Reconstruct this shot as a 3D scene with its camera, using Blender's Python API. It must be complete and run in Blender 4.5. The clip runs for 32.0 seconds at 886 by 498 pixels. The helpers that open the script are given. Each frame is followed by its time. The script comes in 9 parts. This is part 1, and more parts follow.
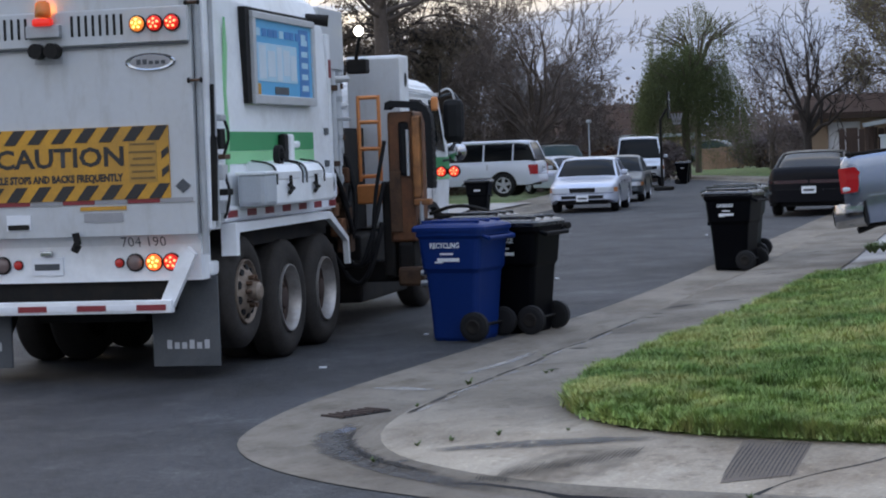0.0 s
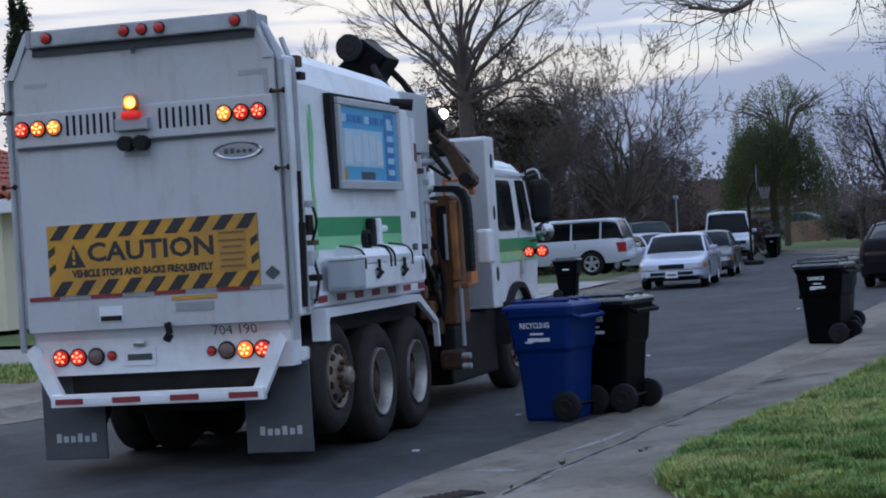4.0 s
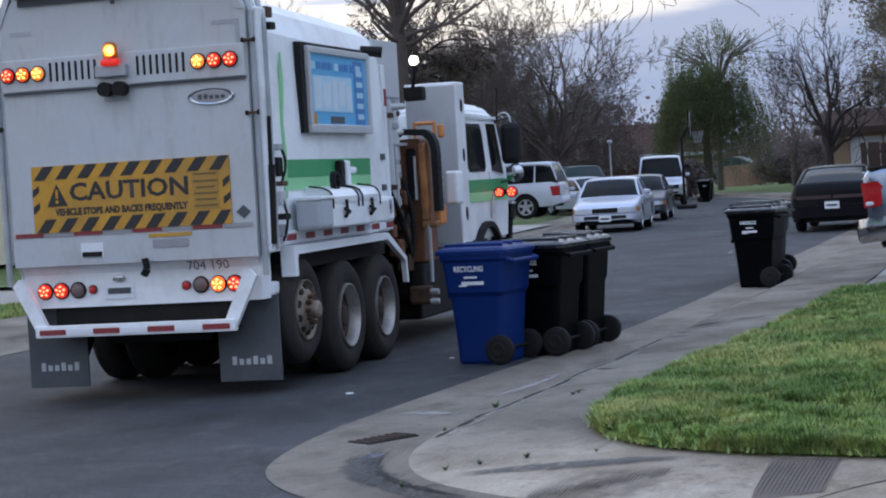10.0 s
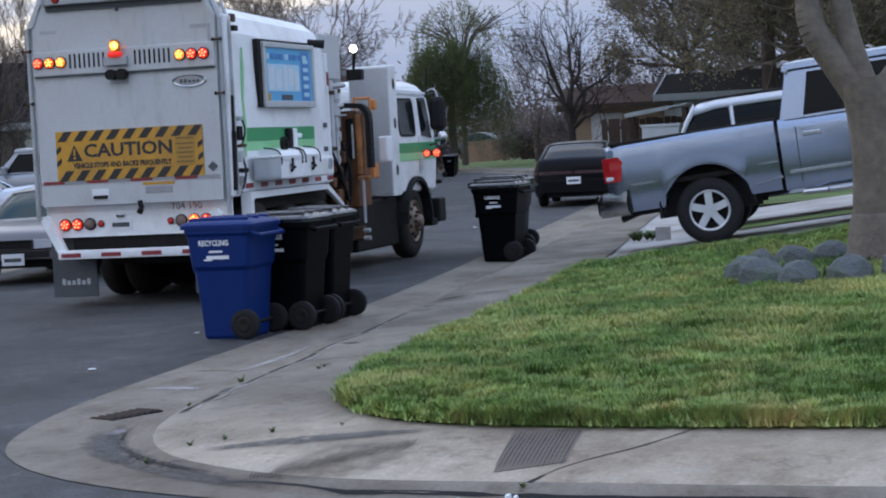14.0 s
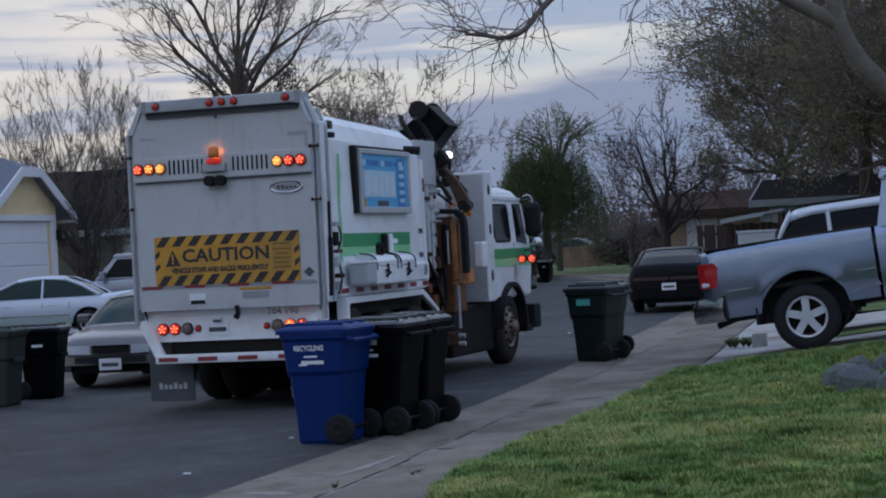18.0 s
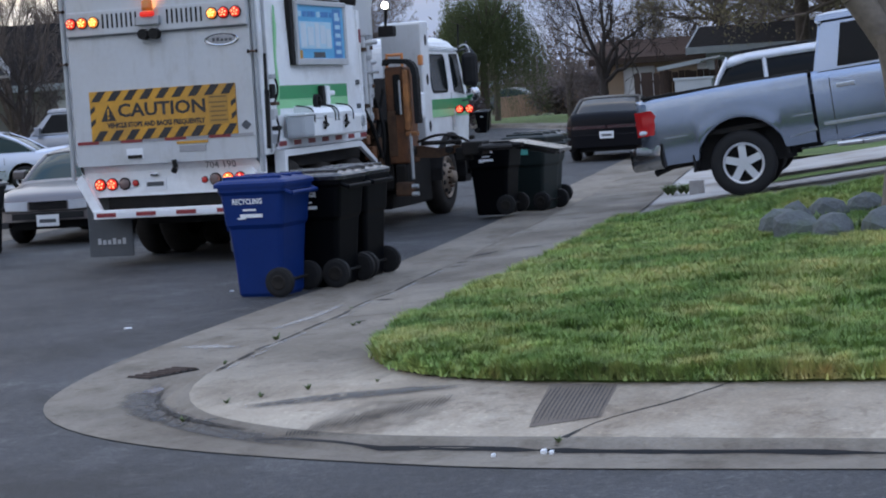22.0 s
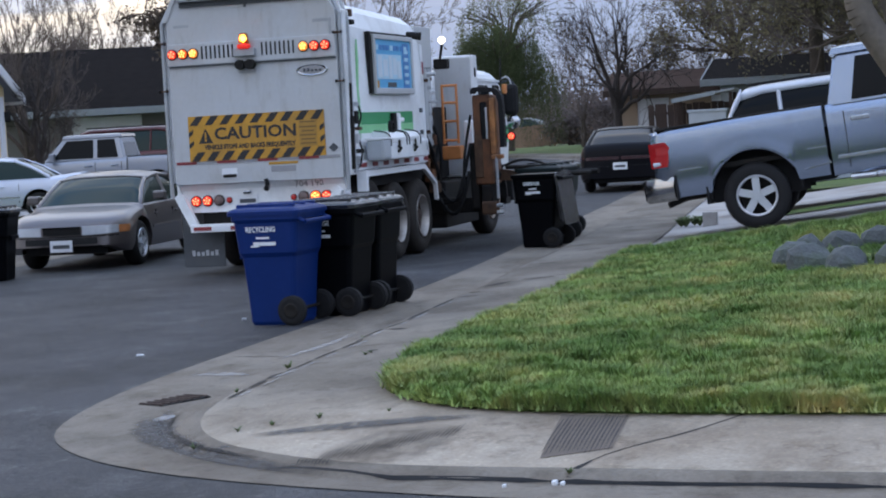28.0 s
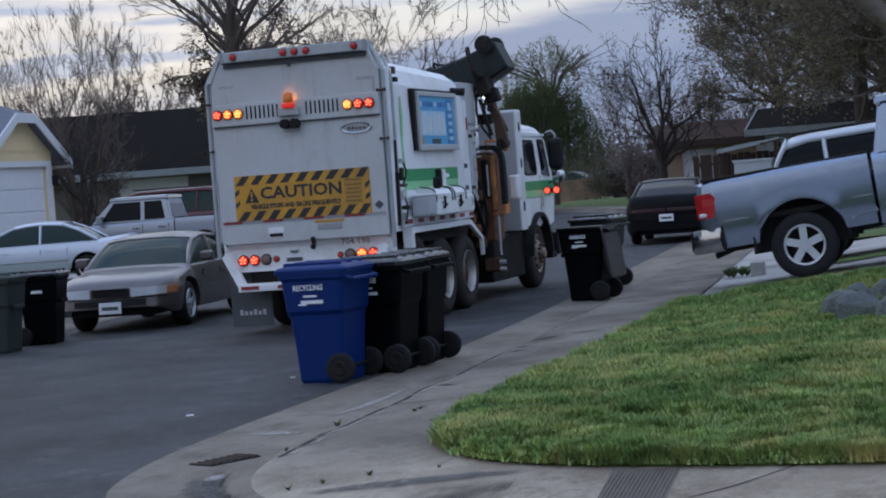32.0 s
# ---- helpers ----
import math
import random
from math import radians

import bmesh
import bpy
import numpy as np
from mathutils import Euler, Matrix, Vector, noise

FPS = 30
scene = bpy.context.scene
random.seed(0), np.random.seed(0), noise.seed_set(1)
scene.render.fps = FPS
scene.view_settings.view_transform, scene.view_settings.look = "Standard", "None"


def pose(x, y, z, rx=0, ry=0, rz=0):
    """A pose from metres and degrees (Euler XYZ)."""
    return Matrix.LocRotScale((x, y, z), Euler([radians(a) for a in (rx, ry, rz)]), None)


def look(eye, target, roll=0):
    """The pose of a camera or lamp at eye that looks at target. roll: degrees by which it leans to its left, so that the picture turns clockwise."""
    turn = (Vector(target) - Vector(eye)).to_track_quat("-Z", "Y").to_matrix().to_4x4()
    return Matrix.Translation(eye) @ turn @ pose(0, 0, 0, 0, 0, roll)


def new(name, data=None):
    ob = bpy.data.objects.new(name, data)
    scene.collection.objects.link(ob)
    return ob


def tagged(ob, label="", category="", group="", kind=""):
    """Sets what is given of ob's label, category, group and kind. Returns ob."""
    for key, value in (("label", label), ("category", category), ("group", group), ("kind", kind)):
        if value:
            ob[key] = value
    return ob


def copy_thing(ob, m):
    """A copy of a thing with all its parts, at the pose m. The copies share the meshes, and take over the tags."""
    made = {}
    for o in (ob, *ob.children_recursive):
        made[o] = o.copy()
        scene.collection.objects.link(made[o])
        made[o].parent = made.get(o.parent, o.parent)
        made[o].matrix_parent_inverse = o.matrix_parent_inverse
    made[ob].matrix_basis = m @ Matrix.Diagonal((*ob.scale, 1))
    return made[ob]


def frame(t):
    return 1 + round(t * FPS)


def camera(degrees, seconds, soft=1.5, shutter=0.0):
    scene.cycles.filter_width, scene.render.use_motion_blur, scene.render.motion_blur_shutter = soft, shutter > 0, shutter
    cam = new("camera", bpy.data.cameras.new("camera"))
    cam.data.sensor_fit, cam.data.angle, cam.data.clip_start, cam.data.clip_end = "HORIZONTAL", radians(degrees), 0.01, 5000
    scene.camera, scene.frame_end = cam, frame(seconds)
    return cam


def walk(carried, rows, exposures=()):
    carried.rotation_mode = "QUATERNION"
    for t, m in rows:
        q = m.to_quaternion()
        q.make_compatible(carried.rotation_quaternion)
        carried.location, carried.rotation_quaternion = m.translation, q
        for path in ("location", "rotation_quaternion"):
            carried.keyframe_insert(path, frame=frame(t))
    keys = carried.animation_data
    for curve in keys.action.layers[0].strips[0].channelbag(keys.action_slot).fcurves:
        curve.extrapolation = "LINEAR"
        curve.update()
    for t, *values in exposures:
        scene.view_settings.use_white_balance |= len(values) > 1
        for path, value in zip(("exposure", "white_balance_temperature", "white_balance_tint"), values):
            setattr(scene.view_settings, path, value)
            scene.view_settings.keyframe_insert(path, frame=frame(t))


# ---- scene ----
cam = camera(25.25, 32.0, soft=2.0)
EYE = (0.0, 0.0, 1.70)
# seconds, yaw to the left, pitch, lean
TURNS = [
    (0, 22.54, -2.75, -2.09),
    (0.5, 23.20, -2.07, -2.29),
    (1, 24.13, -1.28, -2.57),
    (1.5, 24.31, 0.13, -2.63),
    (2, 23.87, 0.84, -2.84),
    (2.5, 23.42, 1.13, -2.78),
    (3, 23.85, 0.51, -3.00),
    (3.5, 24.87, 0.10, -3.85),
    (5.5, 25.03, -0.89, -2.53),
    (6, 25.73, 0.22, -3.39),
    (6.5, 25.71, 0.19, -4.40),
    (7, 25.23, 0.18, -4.49),
    (7.5, 26.19, -1.12, -5.29),
    (8, 27.56, -1.24, -4.69),
    (8.5, 26.65, -1.89, -4.18),
    (9, 25.71, -2.10, -4.16),
    (9.5, 25.16, -3.10, -3.88),
    (10, 23.19, -2.03, -3.41),
    (10.5, 20.72, -1.22, -2.61),
    (11, 22.16, -2.64, -4.09),
    (11.5, 19.61, -2.07, -3.92),
    (12, 21.28, -3.87, -3.58),
    (12.5, 19.19, -3.38, -3.66),
    (13, 16.83, -3.02, -3.13),
    (13.5, 15.91, -3.07, -2.94),
    (15.5, 16.31, -3.44, -3.49),
    (16, 17.37, -1.63, -3.80),
    (16.5, 19.56, 1.14, -3.39),
    (17, 20.93, 1.08, -2.95),
    (17.5, 19.46, 0.79, -2.96),
    (18, 18.46, 0.01, -2.92),
    (18.5, 18.44, -1.08, -3.46),
    (19, 18.37, -1.15, -4.10),
    (19.5, 18.26, -1.15, -4.97),
    (20, 17.85, -2.13, -5.55),
    (20.5, 16.97, -3.69, -5.26),
    (21, 16.75, -4.21, -4.80),
    (21.5, 16.67, -4.42, -3.95),
    (22, 16.93, -4.40, -3.66),
    (22.5, 17.98, -4.29, -3.87),
    (23, 18.51, -3.67, -3.89),
    (23.5, 18.20, -3.08, -3.67),
    (24, 18.39, -3.68, -3.45),
    (24.5, 19.83, -4.92, -3.00),
    (25, 19.06, -3.76, -3.03),
    (25.5, 18.63, -2.79, -3.68),
    (27.5, 16.36, -4.08, -3.20),
    (28, 17.25, -3.52, -3.18),
    (28.5, 17.91, -3.34, -3.59),
    (29, 17.84, -3.28, -3.70),
    (29.5, 17.88, -2.78, -3.68),
    (30, 18.15, -2.90, -3.99),
    (30.5, 18.18, -1.88, -3.89),
    (31, 18.47, -1.46, -3.72),
    (31.5, 18.71, -1.65, -3.70),
    (32, 18.50, -1.83, -4.28),
]


def aim(yaw, pitch, lean):
    a, b = radians(yaw), radians(pitch)
    ahead = Vector((-math.sin(a) * math.cos(b), math.cos(a) * math.cos(b), math.sin(b)))
    return look(EYE, Vector(EYE) + ahead, lean)


walk(cam, [(t, aim(a, b, c)) for t, a, b, c in TURNS], [(0, -0.17, 7150, 10), (1.4, -0.56, 6350, 10), (2.2, -0.82, 6420, 10), (3.3, -0.74, 6400, 10), (5.6, -0.26, 6180, 10), (6.2, -0.34, 6200, 10), (7, -0.69, 6400, 10), (8, -0.59, 6350, 10), (9, -0.22, 6600, 10), (10, -0.2, 6700, 10), (11, -0.55, 6800, 10), (12, -0.54, 6850, 10), (13, -0.24, 6900, 10), (15.6, -0.15, 6680, 10), (16, -0.2, 6650, 10), (16.6, -0.69, 6500, 10), (17, -0.96, 6420, 10), (18.5, -0.9, 6400, 10), (19.5, -0.79, 6400, 10), (20.2, -0.86, 6490, 10), (20.7, -0.14, 6700, 10), (21, 0.04, 6800, 10), (21.4, -0.02, 6800, 10), (22, -0.14, 6800, 10), (23, -0.16, 6800, 10), (27.6, -0.12, 6760, 10), (30, -0.44, 6650, 10), (31, -0.64, 6500, 10), (32, -0.64, 6500, 10)])

# ---- light: dusk under broken cloud, the sun just gone to the left ----
world = bpy.data.worlds.new("dusk_sky")
scene.world = world
world.use_nodes = True
wn, wl = world.node_tree.nodes, world.node_tree.links
wn.clear()
w_out = wn.new("ShaderNodeOutputWorld")
w_bg = wn.new("ShaderNodeBackground")
w_bg.inputs["Strength"].default_value = 0.2
sky = wn.new("ShaderNodeTexSky")
sky.sky_type = "NISHITA"
sky.sun_disc = False
sky.sun_elevation = radians(4)
sky.sun_rotation = radians(-62)
sky.air_density, sky.dust_density, sky.ozone_density = 1.0, 1.6, 1.0
w_co = wn.new("ShaderNodeTexCoord")
w_map = wn.new("ShaderNodeMapping")
w_map.inputs["Scale"].default_value = (1.0, 1.0, 7.5)
w_map.inputs["Location"].default_value = (0.35, 0.1, 0.15)
w_no = wn.new("ShaderNodeTexNoise")
w_no.inputs["Scale"].default_value = 3.0
w_no.inputs["Detail"].default_value = 7
w_no.inputs["Roughness"].default_value = 0.55
w_ramp = wn.new("ShaderNodeValToRGB")
w_ramp.color_ramp.elements[0].position, w_ramp.color_ramp.elements[1].position = 0.34, 0.57
w_cl = wn.new("ShaderNodeTexNoise")
w_cl.inputs["Scale"].default_value = 2.1
w_cl.inputs["Detail"].default_value = 5
w_crp = wn.new("ShaderNodeValToRGB")
w_crp.color_ramp.elements[0].position, w_crp.color_ramp.elements[1].position = 0.35, 0.65
w_crp.color_ramp.elements[0].color = (4.8, 5.2, 6.3, 1)
w_crp.color_ramp.elements[1].color = (10.8, 9.8, 8.6, 1)
w_mix = wn.new("ShaderNodeMix")
w_mix.data_type = "RGBA"
w_add = wn.new("ShaderNodeMix")
w_add.data_type, w_add.blend_type = "RGBA", "ADD"
w_add.inputs["Factor"].default_value = 1.0
w_add.inputs[7].default_value = (1.9, 3.2, 5.4, 1)
wl.new(w_co.outputs["Generated"], w_map.inputs["Vector"])
wl.new(w_map.outputs["Vector"], w_no.inputs["Vector"])
wl.new(w_map.outputs["Vector"], w_cl.inputs["Vector"])
wl.new(w_no.outputs["Fac"], w_ramp.inputs["Fac"])
wl.new(w_cl.outputs["Fac"], w_crp.inputs["Fac"])
wl.new(sky.outputs["Color"], w_add.inputs[6])
wl.new(w_add.outputs[2], w_mix.inputs[6])
wl.new(w_crp.outputs["Color"], w_mix.inputs[7])
wl.new(w_ramp.outputs["Color"], w_mix.inputs["Factor"])
# a blue-grey cloud bank low in the sky, rising towards the right
w_sep = wn.new("ShaderNodeSeparateXYZ")
wl.new(w_co.outputs["Generated"], w_sep.inputs[0])


def w_math(op, a, b):
    m = wn.new("ShaderNodeMath")
    m.operation = op
    for k, v in enumerate((a, b)):
        if isinstance(v, (int, float)):
            m.inputs[k].default_value = v
        else:
            wl.new(v, m.inputs[k])
    return m.outputs[0]


w_line = w_math("ADD", w_math("MULTIPLY", w_math("ADD", w_sep.outputs["X"], 0.25), 0.32), 0.095)
w_line = w_math("MINIMUM", w_line, 0.40)
w_gap = w_math("ADD", w_math("SUBTRACT", w_line, w_sep.outputs["Z"]), w_math("MULTIPLY", w_math("SUBTRACT", w_no.outputs["Fac"], 0.5), 0.17))
w_edge = wn.new("ShaderNodeMapRange")
w_edge.interpolation_type = "SMOOTHSTEP"
w_edge.inputs["From Min"].default_value, w_edge.inputs["From Max"].default_value = -0.008, 0.022
w_edge.inputs["To Max"].default_value = 0.9
wl.new(w_gap, w_edge.inputs["Value"])
w_bank = wn.new("ShaderNodeMix")
w_bank.data_type = "RGBA"
wl.new(w_edge.outputs[0], w_bank.inputs["Factor"])
# long thin streaks of blue-grey cloud over the paler vault
w_map2 = wn.new("ShaderNodeMapping")
w_map2.inputs["Scale"].default_value = (1.0, 1.0, 15.0)
w_map2.inputs["Rotation"].default_value = (0, radians(4), 0)
w_st = wn.new("ShaderNodeTexNoise")
w_st.inputs["Scale"].default_value, w_st.inputs["Detail"].default_value, w_st.inputs["Roughness"].default_value = 3.4, 7, 0.6
w_sr = wn.new("ShaderNodeMapRange")
w_sr.inputs["From Min"].default_value, w_sr.inputs["From Max"].default_value, w_sr.inputs["To Max"].default_value = 0.50, 0.60, 0.65
w_sm = wn.new("ShaderNodeMix")
w_sm.data_type = "RGBA"
w_sm.inputs[7].default_value = (3.0, 3.9, 5.9, 1)
wl.new(w_co.outputs["Generated"], w_map2.inputs["Vector"])
wl.new(w_map2.outputs["Vector"], w_st.inputs["Vector"])
wl.new(w_st.outputs["Fac"], w_sr.inputs["Value"])
wl.new(w_sr.outputs[0], w_sm.inputs["Factor"])
wl.new(w_mix.outputs[2], w_sm.inputs[6])
wl.new(w_sm.outputs[2], w_bank.inputs[6])
w_bank.inputs[7].default_value = (2.6, 3.25, 4.9, 1)
w_vault = wn.new("ShaderNodeValToRGB")
w_vault.color_ramp.elements[0].color = (0.76, 0.76, 0.76, 1)
w_vault.color_ramp.elements[1].position = 0.9
w_vault.color_ramp.elements[1].color = (0.96, 1.18, 1.54, 1)
w_el = w_vault.color_ramp.elements.new(0.22)
w_el.color = (0.93, 0.95, 0.98, 1)
wl.new(w_sep.outputs["Z"], w_vault.inputs["Fac"])
w_lit = wn.new("ShaderNodeMix")
w_lit.data_type, w_lit.blend_type = "RGBA", "MULTIPLY"
w_lit.inputs["Factor"].default_value = 1.0
wl.new(w_bank.outputs[2], w_lit.inputs[6])
wl.new(w_vault.outputs["Color"], w_lit.inputs[7])
wl.new(w_lit.outputs[2], w_bg.inputs["Color"])
wl.new(w_bg.outputs["Background"], w_out.inputs["Surface"])

sun_data = bpy.data.lights.new("sun", "SUN")
sun_data.energy, sun_data.angle, sun_data.color = 0.35, radians(25), (1.0, 0.93, 0.86)
sun = new("sun", sun_data)
sun.matrix_basis = look((-60, 32, 30), (0, 0, 0))
scene.view_settings.exposure = 0.0


# ---- materials ----
def mat(name, col, rough=0.6, metal=0.0, var=0.12, scale=6.0, fine=60.0, bump=0.0, dirt=None, dirt_amt=0.0, coat=0.0, emit=None, emit_s=0.0, rnd=0.0, trans=0.0, spec=0.5, isl=0.0):
    """Two scales of grain over a base colour; dirt: a second colour in blotches."""
    m = bpy.data.materials.new(name)
    m.use_nodes = True
    n, l = m.node_tree.nodes, m.node_tree.links
    b = n["Principled BSDF"]
    b.inputs["Roughness"].default_value, b.inputs["Metallic"].default_value = rough, metal
    b.inputs["Coat Weight"].default_value, b.inputs["Coat Roughness"].default_value = coat, 0.08
    b.inputs["Transmission Weight"].default_value = trans
    b.inputs["Base Color"].default_value = (*col, 1)
    b.inputs["Specular IOR Level"].default_value = spec
    if emit:
        b.inputs["Emission Color"].default_value, b.inputs["Emission Strength"].default_value = (*emit, 1), emit_s
    if var or bump or dirt:
        co = n.new("ShaderNodeTexCoord")
        n1, n2 = n.new("ShaderNodeTexNoise"), n.new("ShaderNodeTexNoise")
        n1.inputs["Scale"].default_value, n1.inputs["Detail"].default_value = scale, 4
        n2.inputs["Scale"].default_value, n2.inputs["Detail"].default_value = fine, 3
        for x in (n1, n2):
            l.new(co.outputs["Object"], x.inputs["Vector"])
        add = n.new("ShaderNodeMath")
        add.operation = "ADD"
        l.new(n1.outputs["Fac"], add.inputs[0])
        l.new(n2.outputs["Fac"], add.inputs[1])
        last = add.outputs[0]
        if rnd:
            oi, ma = n.new("ShaderNodeObjectInfo"), n.new("ShaderNodeMath")
            ma.operation, ma.inputs[1].default_value = "MULTIPLY_ADD", rnd
            l.new(oi.outputs["Random"], ma.inputs[0])
            l.new(last, ma.inputs[2])
            last = ma.outputs[0]
        if isl:
            gi, ma = n.new("ShaderNodeNewGeometry"), n.new("ShaderNodeMath")
            ma.operation, ma.inputs[1].default_value = "MULTIPLY_ADD", isl
            l.new(gi.outputs["Random Per Island"], ma.inputs[0])
            l.new(last, ma.inputs[2])
            last = ma.outputs[0]
        rp = n.new("ShaderNodeMapRange")
        rp.inputs["From Min"].default_value, rp.inputs["From Max"].default_value = 0.6, 1.4 + rnd + isl
        rp.inputs["To Min"].default_value, rp.inputs["To Max"].default_value = 1 - var, 1 + var
        l.new(last, rp.inputs["Value"])
        mu = n.new("ShaderNodeVectorMath")
        mu.operation = "SCALE"
        mu.inputs[0].default_value = col
        l.new(rp.outputs[0], mu.inputs["Scale"])
        out = mu.outputs[0]
        if dirt:
            n3, rr, mx = n.new("ShaderNodeTexNoise"), n.new("ShaderNodeMapRange"), n.new("ShaderNodeMix")
            n3.inputs["Scale"].default_value, n3.inputs["Detail"].default_value, n3.inputs["Roughness"].default_value = scale * 0.45, 8, 0.65
            l.new(co.outputs["Object"], n3.inputs["Vector"])
            rr.inputs["From Min"].default_value, rr.inputs["From Max"].default_value = 0.45, 0.72
            rr.inputs["To Max"].default_value = dirt_amt
            l.new(n3.outputs["Fac"], rr.inputs["Value"])
            mx.data_type = "RGBA"
            l.new(rr.outputs[0], mx.inputs["Factor"])
            l.new(out, mx.inputs[6])
            mx.inputs[7].default_value = (*dirt, 1)
            out = mx.outputs[2]
        l.new(out, b.inputs["Base Color"])
        if bump:
            bp = n.new("ShaderNodeBump")
            bp.inputs["Strength"].default_value, bp.inputs["Distance"].default_value = bump, 0.02
            l.new(n2.outputs["Fac"], bp.inputs["Height"])
            l.new(bp.outputs[0], b.inputs["Normal"])
    return m


ASPHALT = mat("asphalt", (0.037, 0.038, 0.0425), 0.75, var=0.45, scale=0.7, fine=60, bump=0.9)
CONCRETE = mat("concrete", (0.195, 0.17, 0.137), 0.85, var=0.22, scale=1.6, fine=45, bump=0.3)
GUTTER = mat("gutter_concrete", (0.195, 0.168, 0.135), 0.85, var=0.22, scale=1.8, fine=40, bump=0.3)
DRIVE = mat("pale_concrete", (0.40, 0.38, 0.36), 0.85, var=0.12, scale=1.0, fine=45, bump=0.2, dirt=(0.25, 0.23, 0.21), dirt_amt=0.5)
SOIL = mat("soil", (0.10, 0.13, 0.05), 0.95, var=0.3, scale=0.6, fine=20, bump=0.5, dirt=(0.16, 0.14, 0.06), dirt_amt=0.5)
LAWN = mat("lawn_soil", (0.10, 0.15, 0.03), 0.95, var=0.3, scale=1.5, fine=30, bump=0.6, dirt=(0.12, 0.13, 0.035), dirt_amt=0.6)
GRAVEL = mat("gravel", (0.30, 0.27, 0.24), 0.9, var=0.5, scale=12, fine=40, bump=1.0)
WHITE = mat("white_paint", (0.86, 0.88, 0.90), 0.42, var=0.05, scale=2.5, fine=20, dirt=(0.42, 0.40, 0.37), dirt_amt=0.5, coat=0.1)
# body white dimmed: the gate's weaker light is put into its colour; scuffs are dirt
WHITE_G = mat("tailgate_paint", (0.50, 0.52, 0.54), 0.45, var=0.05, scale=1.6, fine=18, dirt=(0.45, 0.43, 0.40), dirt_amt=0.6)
GREY_P = mat("grey_steel", (0.40, 0.42, 0.44), 0.5, 0.2, var=0.12, scale=5, dirt=(0.2, 0.19, 0.18), dirt_amt=0.5)
BLACK = mat("black_rubber", (0.011, 0.011, 0.012), 0.75, spec=0.3, var=0.25, scale=8, bump=0.1)
FLAP = mat("dusty_rubber", (0.075, 0.082, 0.09), 0.85, var=0.2, scale=4, dirt=(0.13, 0.13, 0.13), dirt_amt=0.4)
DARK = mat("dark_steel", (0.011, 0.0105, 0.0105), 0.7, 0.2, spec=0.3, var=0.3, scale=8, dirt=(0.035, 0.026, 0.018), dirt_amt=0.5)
ORANGE = mat("worn_orange_steel", (0.42, 0.17, 0.055), 0.6, 0.1, var=0.2, scale=7, dirt=(0.06, 0.035, 0.022), dirt_amt=0.85, bump=0.1)
RUST = mat("rusty_steel", (0.11, 0.06, 0.035), 0.75, 0.3, var=0.35, scale=9, dirt=(0.03, 0.022, 0.018), dirt_amt=0.8, bump=0.15)
LADDER = mat("orange_paint", (0.62, 0.23, 0.07), 0.55, var=0.15, scale=8)
GREEN_D = mat("green_stripe", (0.04, 0.29, 0.11), 0.5, var=0.06)
GREEN_L = mat("pale_green_stripe", (0.26, 0.60, 0.30), 0.5, var=0.06)
YELLOW = mat("caution_yellow", (0.60, 0.30, 0.03), 0.6, var=0.16, scale=3, dirt=(0.27, 0.15, 0.045), dirt_amt=0.75)
PANEL_Y = mat("faded_panel", (0.40, 0.215, 0.04), 0.6, var=0.16, scale=8)
FINE_INK = mat("faded_ink", (0.17, 0.10, 0.03), 0.6, var=0.2)
INK = mat("caution_black", (0.025, 0.023, 0.022), 0.6, var=0.2)
PRINT_GREY = mat("grey_print", (0.30, 0.30, 0.31), 0.6, var=0.1)
LOGO_GREY = mat("pale_print", (0.42, 0.43, 0.45), 0.6, var=0.1)
PRINT_WHITE = mat("white_print", (0.75, 0.77, 0.8), 0.6, var=0.05)
RED_D = mat("red_reflector", (0.24, 0.03, 0.035), 0.4, var=0.15)
CHROME = mat("chrome", (0.50, 0.51, 0.53), 0.14, 1.0, var=0.05, scale=6)
LAMP_RED = mat("lit_red_lamp", (0.5, 0.02, 0.01), 0.3, var=0, emit=(1.0, 0.03, 0.02), emit_s=0.55)
LAMP_ORG = mat("lit_orange_lens", (0.6, 0.12, 0.02), 0.3, emit=(1.0, 0.13, 0.03), emit_s=2.2, var=0.0)
LAMP_AMB = mat("lit_amber_lamp", (0.6, 0.2, 0.02), 0.3, var=0, emit=(1.0, 0.075, 0.02), emit_s=0.8)
LAMP_YEL = mat("lit_bulb", (0.8, 0.5, 0.1), 0.3, var=0, emit=(1.0, 0.20, 0.025), emit_s=0.8)
LAMP_DIM = mat("unlit_red_lens", (0.25, 0.02, 0.02), 0.25, var=0.1, emit=(1, 0.05, 0.03), emit_s=0.12)
LAMP_OFF = mat("unlit_lens", (0.17, 0.12, 0.11), 0.25, var=0.1)
LAMP_WHITE = mat("lit_work_lamp", (1, 1, 1), 0.3, var=0, emit=(1.0, 0.95, 0.85), emit_s=9.0)
BEACON = mat("beacon_amber", (0.85, 0.40, 0.10), 0.2, var=0.0, trans=0.6)
BEACON_LIT = mat("lit_beacon_lamp", (1, 0.8, 0.5), 0.3, var=0, emit=(1.0, 0.46, 0.09), emit_s=36.0)
GLASS = mat("dark_glass", (0.012, 0.015, 0.016), 0.06, var=0.0)
GLASS_C = mat("car_glass", (0.022, 0.038, 0.035), 0.08, var=0.0, spec=0.16)
AD_DEEP = mat("poster_deep_blue", (0.05, 0.21, 0.50), 0.4, var=0.15, scale=6)
AD_BLUE = mat("poster_blue", (0.10, 0.42, 0.70), 0.4, var=0.08, scale=4)
AD_PALE = mat("poster_pale", (0.45, 0.68, 0.82), 0.4, var=0.08, scale=6)
